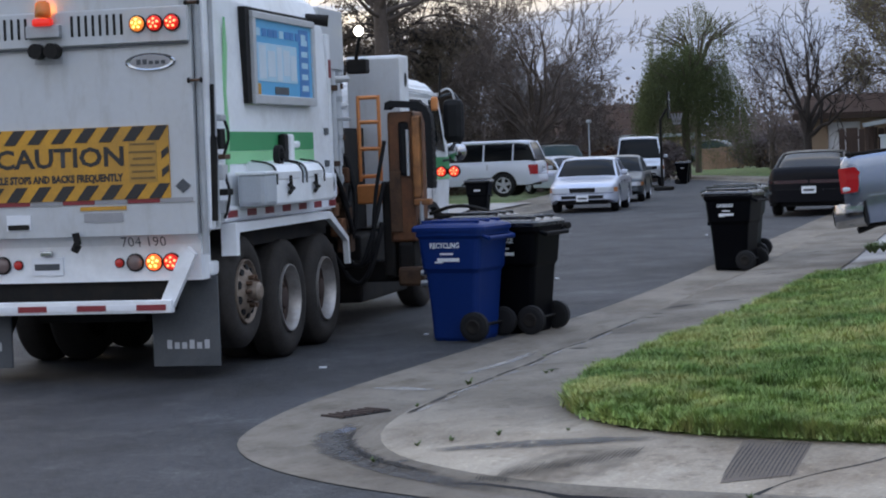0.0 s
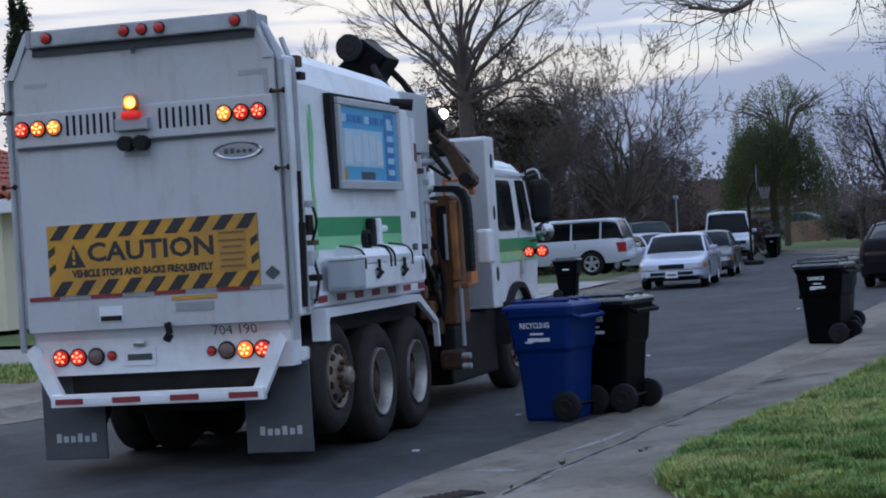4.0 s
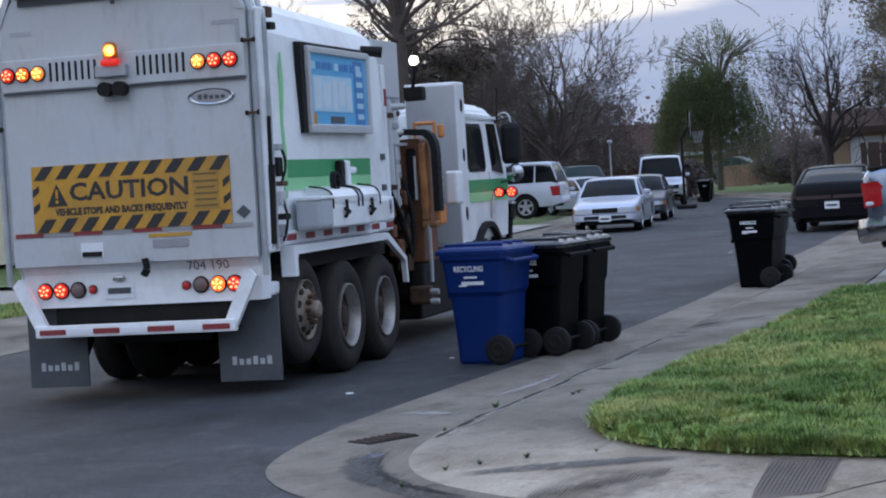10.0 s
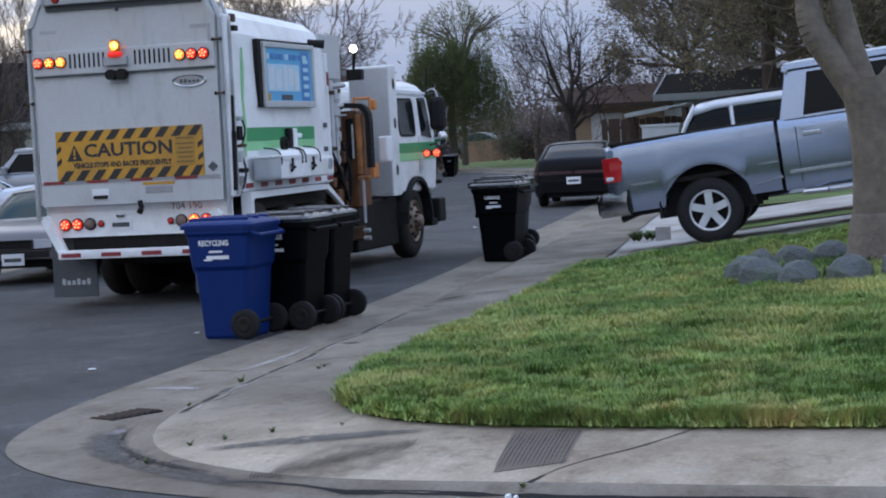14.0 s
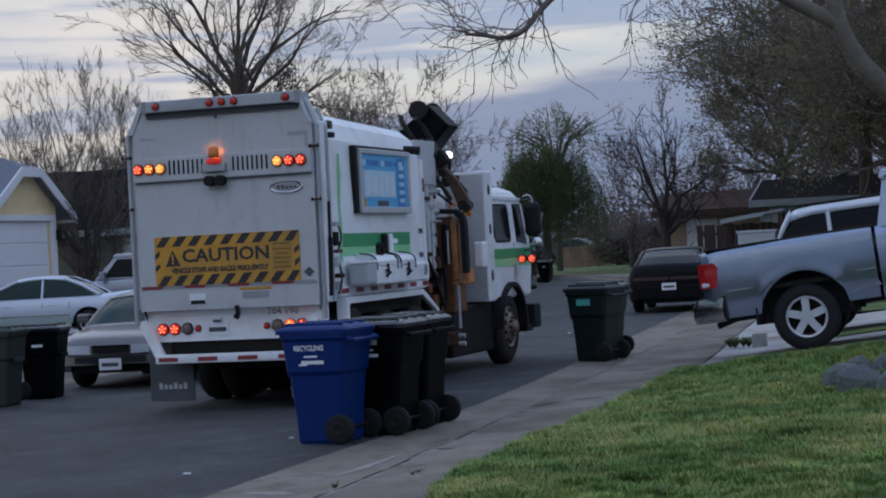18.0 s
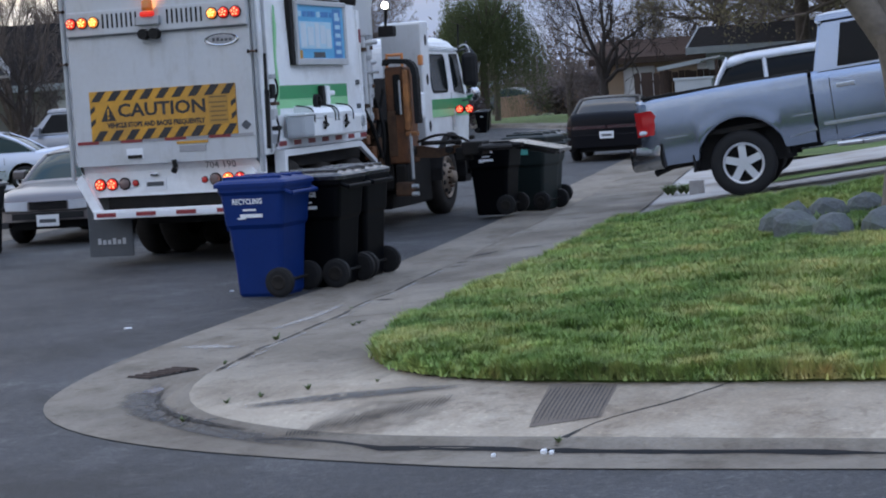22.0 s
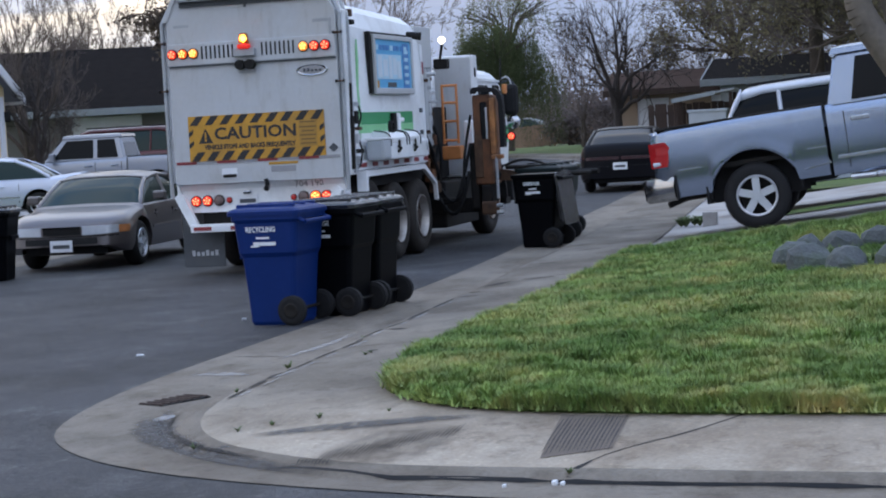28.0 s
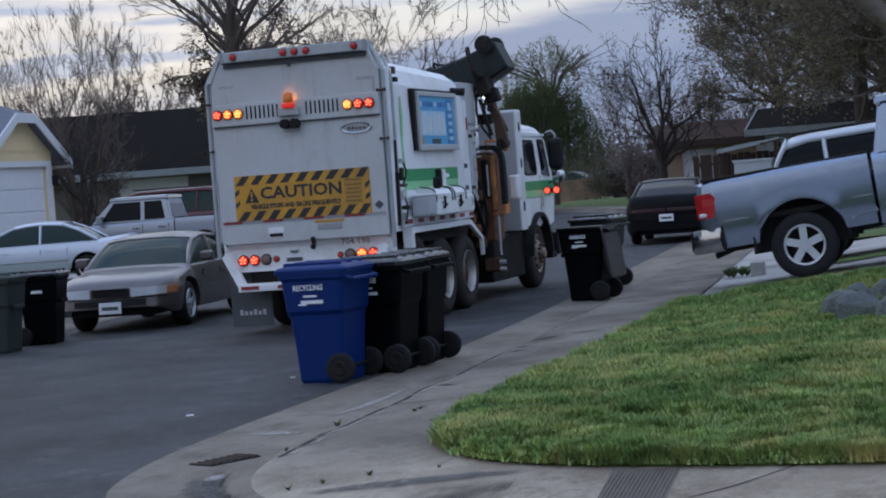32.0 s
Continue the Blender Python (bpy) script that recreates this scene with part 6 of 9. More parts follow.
car("suv", "white estate off-roader on a driveway across the street", "car", CAR_WHITE, pose(-26.3, 65.9, 0.1, 0, 0, 98), 5.2, 2.0, 1.27, 1.99, 1.18, 0.98, 1.29, 3.05, 0.42, 0.42, cab=(-2.70, -2.42, 0.6, 1.2), rear="suv", roof_rack=True, glass=GLASS_T)
car("suv", "dark green off-roader parked behind the white one", "car", CAR_GREEN, pose(-26.2, 75.4, 0.1, 0, 0, 215), 4.8, 1.9, 1.12, 1.80, 1.05, 0.9, 1.2, 2.8, 0.38, 0.36, cab=(-2.40, -2.05, 0.55, 1.2), rear="suv", roof_rack=True)
car("hatchback", "small white car with its nose to the street", "car", CAR_WHITE, pose(-24.3, 70.6, 0.05, 0, 0, 228), 4.2, 1.7, 0.92, 1.40, 0.86, 0.70, 1.0, 2.5, 0.33, cab=(-1.9, -1.4, 0.3, 1.1), glass=GLASS_T)
car("van", "white panel van with a dark grille parked up the street", "van", CAR_WHITE, pose(-24.5, 81.2, 0, 0, 0, 197), 5.4, 2.05, 1.20, 2.12, 1.1, 0.95, 1.5, 3.4, 0.36, 0.4, cab=(-2.9, -2.75, 1.15, 1.85), rear="suv", glass=GLASS_T, bumper=GREY_P, head=(0.72, 0.16))
car("suv", "maroon off-roader with a roof rack behind a grey pickup", "car", CAR_RED, pose(-26.9, 53.6, 0.38, 0, 0, 100), 5.1, 1.9, 1.12, 1.82, 1.05, 0.9, 1.2, 2.8, 0.38, 0.36, cab=(-2.40, -2.05, 0.55, 1.2), rear="suv", roof_rack=True)
car("parked_car", "dark car behind the plank fence", "car", CAR_GREY, pose(-31.0, 118.5, 0.5, 0, 0, 80), 4.6, 1.8, 0.95, 1.46, 0.9, 0.68, 1.0, 2.7, 0.32)


def pickup(label, paint, at, crew, L=5.9, W=2.0, detail=True, group="parked cars"):
    """A pickup truck: cab ahead, open bed behind."""
    c = thing("pickup_truck", label, "pickup", group, at=at)
    w, wb, r, sill = W / 2, 3.6, 0.405, 0.50
    yf, yr = wb / 2, -wb / 2
    y0, y1 = yr - 1.22, yf + 0.95
    bedz = 1.36
    cab0 = yr + 0.95 if not crew else yr + 0.85
    # bed: two sides, floor, tailgate
    ra, rz = r + 0.135, 0.43
    for s in (-1, 1):
        bm = bmesh.new()
        rings = []
        for y in stations(y0 + 0.02, cab0 - 0.03, (yr,), ra):
            zt = bedz + 0.02 * (y - y0) / 2 - (0.07 * (1 - (y - y0 - 0.02) / 0.1) ** 2 if y - y0 < 0.12 else 0)
            zb = arch_z(y, (yr,), ra, rz, 0.52)
            near = max(0.0, 1 - abs(y - yr) / 0.95)
            inn = 0.10 * (1 - (y - y0 - 0.02) / 0.22) ** 2 if y - y0 < 0.24 else 0.0
            row = []
            for f, off in ((0.0, -0.16), (0.0, -0.004), (0.05, 0.014), (0.12, 0.014), (0.25, 0.004), (0.42, 0.0), (0.62, 0.0), (0.8, -0.006), (0.93, -0.018), (0.98, -0.035), (1.0, -0.065), (1.0, -0.13)):
                z = zb + (zt - zb) * f
                lip = off if zb > 0.56 or off < 0 else 0.0
                hip = 0.03 * near if 0.2 < f < 0.8 else 0.02 * near
                tuck = 0.06 * max(0.0, (0.80 - z) / 0.25)
                row.append((s * (w + lip + hip - inn - tuck), y, z))
            rings.append(row)
        loft(bm, rings, closed=False, cap0=False, cap1=False)
        shade_by_angle(part("bed_side", bm, paint, c), 40)
        part("bed_rail", boxm(s * (w - 0.15), s * (w - 0.03), y0 + 0.1, cab0 - 0.03, bedz + 0.0, bedz + 0.032, 0.01), DARK, c)
        bm = bmesh.new()
        rings = []
        for k in range(9):
            z = 0.915 + 0.30 * k / 8
            back = 0.20 + 0.03 * math.sin(k / 8 * math.pi)
            rings.append([(s * (w - 0.16), y0 - 0.008, z), (s * (w - 0.115), y0 - 0.012, z), (s * (w - 0.02), y0 + 0.08, z), (s * (w + 0.008), y0 + back + (0.05 if k > 5 else 0) * (8 - k) / 3, z), (s * (w - 0.16), y0 + back, z)])
        loft(bm, rings)
        lamp = shade_by_angle(part("tail_lamp", bm, LENS_TAIL, c, "large red tail lamp"), 35)
        part("reversing_lens", boxm(s * (w - 0.12), s * (w - 0.01), y0 + 0.02, y0 + 0.13, 0.93, 0.985, 0.02), LENS_HEAD, lamp)
        # rear chrome strip stands for light caught on the lower body edge
        part("crease", boxm(s * (w - 0.01), s * (w + 0.008), y0 + 0.32, yr - ra - 0.03, 0.845, 0.86), CHROME, c)
        part("crease", boxm(s * (w - 0.01), s * (w + 0.008), yr + ra + 0.04, cab0 - 0.05, 0.865, 0.88), CHROME, c)
        # chrome wedge shaped as the highlight along the sill
        bm = bmesh.new()
        prism(bm, [(yr + ra + 0.06, 0.62), (cab0 - 0.04, 0.66), (cab0 - 0.04, 0.72), (yr + ra + 0.4, 0.665)], "x", s * (w - 0.03), s * (w + 0.012))
        part("sill_highlight", bm, CHROME, c)
        bm = bmesh.new()
        rod(bm, (s * (w - 0.05), cab0 + 0.2, 0.46), (s * (w + 0.07), cab0 + 0.5, 0.45), 0.035, n=8)
        rod(bm, (s * (w + 0.07), cab0 + 0.5, 0.45), (s * (w + 0.07), yf - 0.6, 0.45), 0.04, n=10)
        part("side_step", bm, CHROME, c)
        part("mudguard", boxm(s * (w - 0.28), s * (w - 0.04), yr - ra - 0.06, yr - ra - 0.035, 0.40, 0.6), BLACK, c)
    wheel_wells(c, w, (yr,), ra, rz, 0.4)
    for s in (-1, 1):
        bm = bmesh.new()
        prism(bm, [(yr + (ra + 0.10) * math.cos(math.pi * k / 16), rz - 0.05 + (ra + 0.10) * math.sin(math.pi * k / 16)) for k in range(17)], "x", s * (w - 0.32), s * (w - 0.29))
        part("inner_well", bm, BLACK, c)
    part("wheel_box", boxm(-w + 0.36, w - 0.36, y0 + 0.3, cab0, 0.46, 1.1), BLACK, c)
    part("bed_floor", boxm(-w + 0.1, w - 0.1, y0 + 0.1, cab0, 0.80, 0.86), DARK, c)
    part("tailgate", boxm(-w + 0.12, w - 0.12, y0 + 0.02, y0 + 0.12, 0.80, bedz - 0.01, 0.02), paint, c)
    part("tailgate_handle", boxm(-0.15, 0.15, y0 - 0.005, y0 + 0.03, 1.1, 1.18, 0.01), CHROME, c)
    bm = bmesh.new()
    rings = []
    for k in range(25):
        x = -1 + k / 12
        edge = max(0.0, abs(x) - 0.72) / 0.28
        yb_ = y0 - 0.15 + 0.40 * edge ** 2.2
        rings.append([(x * (w + 0.005), yb_ + 0.02, 0.49), (x * (w + 0.012), yb_ - 0.01, 0.54), (x * (w + 0.012), yb_ - 0.015, 0.69), (x * (w + 0.005), yb_ + 0.015, 0.78), (x * (w - 0.03), y0 + 0.26, 0.78), (x * (w - 0.03), y0 + 0.26, 0.50)])
    loft(bm, rings)
    b = shade_by_angle(part("rear_bumper", bm, CHROME, c, "chrome rear step bumper"), 40)
    for s in (-1, 1):
        part("bumper_end", boxm(s * (w - 0.10), s * (w + 0.016), y0 + 0.255, y0 + 0.285, 0.50, 0.80, 0.005), BLACK, b)
    part("bumper_step", boxm(-w + 0.25, w - 0.25, y0 - 0.17, y0 + 0.1, 0.735, 0.765, 0.01), BLACK, b)
    bm = bmesh.new()
    path_tube(bm, [(w - 0.35, y0 + 0.9, 0.52), (w - 0.3, y0 + 0.35, 0.50), (w - 0.22, y0 + 0.12, 0.44)], 0.04)
    part("exhaust", bm, DARK, c)
    part("frame", boxm(-0.45, 0.45, y0 + 0.3, y1 - 0.3, 0.50, 0.8), BLACK, c)
    # cab and bonnet
    bm = bmesh.new()
    rings = []
    for y in stations(cab0, y1, (yf,), ra):
        zt = blend(y, [(cab0, 1.36), (yf - 0.42, 1.33), (yf - 0.3, 1.26), (y1 - 0.2, 1.17), (y1 - 0.04, 1.08), (y1, 0.98)])
        zb = arch_z(y, (yf,), ra, rz, 0.50)
        cut = 0.2 * (1 - (y1 - y) / 0.4) ** 2 if y1 - y < 0.4 else 0.0
        row = []
        for f, off in ((0.0, -0.16), (0.0, -0.03), (0.06, -0.01), (0.4, 0.004), (0.65, 0.0), (0.85, -0.015), (0.95, -0.04), (1.0, -0.09), (1.0, -0.4)):
            row.append((w + off - cut, y, zb + (zt - zb) * f))
        rings.append(row + [(-x, q, z) for x, q, z in row[::-1]])
    loft(bm, rings, closed=False)
    body = shade_by_angle(part("cab_body", bm, paint, c), 40)
    wheel_wells(c, w, (yf,), ra, rz, 0.4)
    wi, wr, ro = w - 0.05, w - 0.22, 2.05
    ys = (cab0 + 0.02, cab0 + 0.18, yf - 0.95, yf - 0.35)
    bm = bmesh.new()
    loft(bm, [[(sx * wi, y, 1.30) for sx, y in ((-1, ys[0]), (1, ys[0]), (1, ys[3]), (-1, ys[3]))], [(sx * wr, y, ro - 0.08) for sx, y in ((-1, ys[1]), (1, ys[1]), (1, ys[2]), (-1, ys[2]))]])
    bmesh.ops.bevel(bm, geom=bm.edges[:], offset=0.05, segments=3, affect="EDGES")
    shade_by_angle(part("cab_shell", bm, paint, c), 40)
    bm = bmesh.new()
    loft(bm, [[(sx * (wr + d), y, z) for sx, y in ((-1, ys[1] - e), (1, ys[1] - e), (1, ys[2] + e), (-1, ys[2] + e))] for d, e, z in ((0.02, 0.05, ro - 0.10), (0.0, 0.02, ro - 0.03), (-0.15, -0.12, ro))])
    part("roof", bm, paint, c)

    def pane(s, ya, yb, yc, yd, z0, z1):
        f0, f1 = (z0 - 1.30) / (ro - 0.08 - 1.30), (z1 - 1.30) / (ro - 0.08 - 1.30)
        x0, x1 = wi + (wr - wi) * f0, wi + (wr - wi) * f1
        bm = bmesh.new()
        loft(bm, [[(s * (x0 + d), ya, z0), (s * (x0 + d), yb, z0), (s * (x1 + d), yc, z1), (s * (x1 + d), yd, z1)] for d in (-0.01, 0.008)])
        return bm
    for s in (-1, 1):
        ym = (ys[1] + ys[2]) / 2 - 0.1
        if crew:
            part("side_window", pane(s, ys[0] + 0.22, ym - 0.05, ym - 0.05, ys[1] + 0.17, 1.38, 1.89), GLASS_T, c)
        part("side_window", pane(s, ym + 0.06 if crew else ys[0] + 0.3, ys[3] - 0.3, ys[2] - 0.08, ym + 0.06 if crew else ys[1] + 0.25, 1.38, 1.89), GLASS_T, c)
        for yd in ((ym, ys[0] + 0.12) if crew else (ys[0] + 0.18,)):
            part("door_seam", boxm(s * (w - 0.03), s * (w + 0.004), yd, yd + 0.010, 0.58, 1.26), DARK, body)
            part("door_handle", boxm(s * (w - 0.01), s * (w + 0.03), yd + 0.08, yd + 0.30, 1.13, 1.18, 0.01), CHROME, body)
        part("body_line", boxm(s * (w - 0.005), s * (w + 0.01), ys[0] + 0.05, yf - 0.65, 0.70, 0.74, 0.003), CHROME, body)
        part("wing_mirror", boxm(s * (w - 0.02), s * (w + 0.22), yf - 0.75, yf - 0.60, 1.32, 1.56, 0.03), paint, c)
        part("headlamp", boxm(s * (w - 0.42), s * (w - 0.02), y1 - 0.2, y1 + 0.0, 0.92, 1.10, 0.02), LENS_HEAD, c)
        for y in (yr, yf):
            car_wheel(c, s * (w - 0.02), y, r, 5, RIM, 0.26, 0.94)
    bm = bmesh.new()
    loft(bm, [[(-wi + 0.15, ys[0] + 0.03, 1.40), (wi - 0.15, ys[0] + 0.03, 1.40), (wr - 0.1, ys[1] - 0.02, 1.80), (-wr + 0.1, ys[1] - 0.02, 1.80)], [(-wi + 0.15, ys[0] + 0.01, 1.40), (wi - 0.15, ys[0] + 0.01, 1.40), (wr - 0.1, ys[1] - 0.04, 1.80), (-wr + 0.1, ys[1] - 0.04, 1.80)]])
    part("rear_window", bm, GLASS, c)
    bm = bmesh.new()
    loft(bm, [[(-wi + 0.1, ys[3] - 0.02, 1.36), (wi - 0.1, ys[3] - 0.02, 1.36), (wr - 0.06, ys[2] + 0.05, 1.82), (-wr + 0.06, ys[2] + 0.05, 1.82)], [(-wi + 0.1, ys[3] + 0.0, 1.36), (wi - 0.1, ys[3] + 0.0, 1.36), (wr - 0.06, ys[2] + 0.07, 1.82), (-wr + 0.06, ys[2] + 0.07, 1.82)]])
    part("windscreen", bm, GLASS, c)
    part("front_bumper", boxm(-w + 0.02, w - 0.02, y1 - 0.1, y1 + 0.1, 0.5, 0.75, 0.04), CHROME, c)
    part("grille", boxm(-0.55, 0.55, y1 - 0.05, y1 + 0.02, 0.78, 1.08, 0.02), DARK, c)
    p = part("number_plate", boxm(-0.16, 0.16, y0 - 0.175, y0 - 0.16, 0.60, 0.75), PRINT_WHITE, c)
    part("plate_bar", boxm(-0.12, 0.12, y0 - 0.179, y0 - 0.174, 0.65, 0.70), FLAP, p)
    return c


pickup("steel-blue pickup truck parked nose-up on a sloping driveway", CAR_PICKUP, pose(-1.68, 25.15, 0.44, 0, -6, 0) @ pose(0, 0, 0, 0, 0, -86), False)
pickup("silver crew-cab pickup truck on a driveway across the street", CAR_SILVER, pose(-23.5, 46.4, 0.15, 0, 0, 102) @ Matrix.Scale(0.91, 4), True)
car("suv", "white estate car with roof rails beyond the steel-blue pickup", "car", CAR_WHITE, pose(-2.2, 29.6, 0.36, 0, -5, 0) @ pose(0, 0, 0, 0, 0, -87), 4.9, 1.9, 1.12, 1.84, 1.05, 0.9, 1.2, 3.3, 0.36, 0.36, cab=(-2.32, -1.98, 0.55, 1.2), rear="suv", roof_rack=True, glass=GLASS_T)


# ---- houses ----
def wall_with(bm, x0, x1, z0, z1, thick, holes):
    """A wall along x from y = 0 inwards, with rectangular openings (x0, x1, z0, z1) through it."""
    xs = sorted({x0, x1, *(h[0] for h in holes), *(h[1] for h in holes)})
    zs = sorted({z0, z1, *(h[2] for h in holes), *(h[3] for h in holes)})
    for a, b in zip(xs, xs[1:]):
        for c, d in zip(zs, zs[1:]):
            mx, mz = (a + b) / 2, (c + d) / 2
            if not any(h[0] < mx < h[1] and h[2] < mz < h[3] for h in holes):
                box(bm, a, b, 0, thick, c, d)


def gable_roof(root, w, d, z, rise, over, material, gables=None, trim=None, axis="y", thick=0.14):
    """A ridge along the axis over a plan of half sizes w, d."""
    for s in (-1, 1):
        bm = bmesh.new()
        if axis == "y":
            e = w + over
            slope = rise / w
            pts = [(s * e, z - over * slope), (0, z + rise), (0, z + rise + thick), (s * e, z - over * slope + thick)]
            prism(bm, pts, "y", -d - over, d + over)
        else:
            e = d + over
            slope = rise / d
            pts = [(s * e, z - over * slope), (0, z + rise), (0, z + rise + thick), (s * e, z - over * slope + thick)]
            prism(bm, pts, "x", -w - over, w + over)
        part("roof_slope", bm, material, root)
        if trim:
            bm = bmesh.new()
            zz = z - over * slope
            if axis == "y":
                box(bm, s * (e - 0.0), s * (e + 0.05), -d - over, d + over, zz - 0.08, zz + 0.16, 0.01)
            else:
                box(bm, -w - over, w + over, s * e, s * (e + 0.05), zz - 0.08, zz + 0.16, 0.01)
            part("fascia", bm, trim, root)
            for f in (-1, 1):
                bm = bmesh.new()
                o = 0.02
                if axis == "y":
                    pts = [(s * e, zz - 0.10), (0, z + rise - 0.10), (0, z + rise + thick + 0.02), (s * e, zz + thick + 0.02)]
                    prism(bm, pts, "y", f * (d + over), f * (d + over + 0.05))
                else:
                    pts = [(s * e, zz - 0.10), (0, z + rise - 0.10), (0, z + rise + thick + 0.02), (s * e, zz + thick + 0.02)]
                    prism(bm, pts, "x", f * (w + over), f * (w + over + 0.05))
                part("bargeboard", bm, trim, root)
    if gables:
        for f in (-1, 1):
            bm = bmesh.new()
            if axis == "y":
                prism(bm, [(-w, z - 0.02), (w, z - 0.02), (0, z + rise - 0.02)], "y", f * d, f * (d - 0.15))
            else:
                prism(bm, [(-d, z - 0.02), (d, z - 0.02), (0, z + rise - 0.02)], "x", f * w, f * (w - 0.15))
            part("gable", bm, gables, root)


def clipped_roof(root, w, d, z, rise, over, material, wall, trim, axis, thick=0.14):
    """A gable roof along y whose front end is cut back to a small hip."""
    cx, back = 0.55, 0.9
    slope = rise / w
    e, yf, yb = w + over, -d - 0.3, d + over
    ze, zr, zc = z - over * slope, z + rise, z + rise - cx * slope
    for s in (-1, 1):
        bm = bmesh.new()
        top = [(s * e, yf, ze), (s * e, yb, ze), (0, yb, zr), (0, yf + back, zr), (s * cx, yf, zc)]
        loft(bm, [top, [(x, y, q + thick) for x, y, q in top]])
        part("roof_slope", bm, material, root)
        part("fascia", boxm(s * e, s * (e + 0.05), yf, yb, ze - 0.08, ze + 0.16, 0.01), trim, root)
        bm = bmesh.new()
        prism(bm, [(s * e, ze - 0.12), (s * cx, zc - 0.12), (s * cx, zc + thick + 0.02), (s * e, ze + thick + 0.02)], "y", yf, yf - 0.05)
        part("bargeboard", bm, trim, root)
    bm = bmesh.new()
    hip = [(-cx, yf, zc), (cx, yf, zc), (0, yf + back, zr)]
    loft(bm, [hip, [(x, y, q + thick) for x, y, q in hip]])
    part("hip_slope", bm, material, root)
    part("hip_fascia", boxm(-cx, cx, yf - 0.055, yf - 0.004, zc - 0.10, zc + thick + 0.03, 0.005), trim, root)
    for f in (-1, 1):
        bm = bmesh.new()
        prism(bm, [(-w, z - 0.02), (w, z - 0.02), (cx, zc - 0.02), (-cx, zc - 0.02)], "y", f * d, f * (d - 0.15))
        part("gable", bm, wall, root)


def window_at(root, x, z, w, h, y=-0.02, trim=None):
    wi = part("window", boxm(x - w / 2 - 0.06, x + w / 2 + 0.06, y - 0.02, y + 0.05, z - h / 2 - 0.06, z + h / 2 + 0.06), trim or TRIM, root)
    part("pane", boxm(x - w / 2, x + w / 2, y - 0.03, y - 0.015, z - h / 2, z + h / 2), GLASS, wi)
    part("glazing_bar", boxm(x - 0.025, x + 0.025, y - 0.04, y - 0.02, z - h / 2, z + h / 2), trim or TRIM, wi)


def garage_door(root, x, z0, w, h, y=0.04, rows=4, material=None):
    d = part("garage_door", boxm(x - w / 2, x + w / 2, y, y + 0.05, z0, z0 + h), material or TRIM, root, "white panelled garage door")
    for k in range(rows):
        a = z0 + k * h / rows + 0.02
        part("panel", boxm(x - w / 2 + 0.03, x + w / 2 - 0.03, y - 0.02, y + 0.01, a, a + h / rows - 0.04, 0.01), material or TRIM, d)
    return d


def house(label, at, w, d, h, wall, roof, trim, rise, over, axis, holes=(), doors=(), windows=(), base=0.0, clip=False):
    """Walls from -w to w and -d to d; the front is at -d."""
    root = thing("house", label, "house", "houses along the street", at=at)
    bm = bmesh.new()
    wall_with(bm, -w, w, -base, h, 0.2, list(holes))
    bmesh.ops.remove_doubles(bm, verts=bm.verts, dist=0.001)
    bmesh.ops.transform(bm, matrix=pose(0, -d, 0), verts=bm.verts)
    part("front_wall", bm, wall, root)
    part("back_wall", boxm(-w, w, d - 0.2, d, -base, h), wall, root)
    for s in (-1, 1):
        part("side_wall", boxm(s * w, s * (w - 0.2), -d + 0.2, d - 0.2, -base, h), wall, root)
    (clipped_roof if clip else gable_roof)(root, w, d, h, rise, over, roof, wall, trim, axis)
    for x, z, a, b in windows:
        window_at(root, x, z, a, b, -d)
    for x, z0, a, b in doors:
        garage_door(root, x, z0, a, b, -d + 0.08)
    return root


def downpipe(root, x, y, z1):
    bm = bmesh.new()
    box(bm, x - 0.06, x + 0.06, y - 0.06, y + 0.06, 0.0, z1 - 0.3, 0.01)
    path_tube(bm, [(x, y, z1 - 0.3), (x - 0.2, y - 0.15, z1 - 0.1), (x - 0.25, y - 0.3, z1)], 0.05)
    part("downpipe", bm, TRIM, root, "white downpipe")


# yellow garage house across the street: its front looks at the street
yh = house("yellow stucco house with a gabled garage and blue-grey roof", pose(-34.08, 47.7, 0.57, 0, 0, 92), 1.9, 6.0, 2.92, YELLOW_S, SHINGLE, TRIM, 1.22, 0.62, "y", holes=[(-1.5, 1.5, 0.0, 2.5)], doors=[(0.0, 0.0, 3.0, 2.5)], clip=True, base=0.45)
downpipe(yh, -1.95, -6.05, 2.6)
for x in (-1.62, 1.62):
    part("door_trim", boxm(x - 0.12, x + 0.12, -6.06, -6.0, 0, 2.5), TRIM, yh)
part("door_head", boxm(-1.74, 1.74, -6.065, -6.0, 2.5, 2.66), TRIM, yh)
for x in (-1.8, 1.8):
    part("wall_lantern", boxm(x - 0.07, x + 0.07, -6.2, -6.0, 1.95, 2.25, 0.03), DARK, yh)


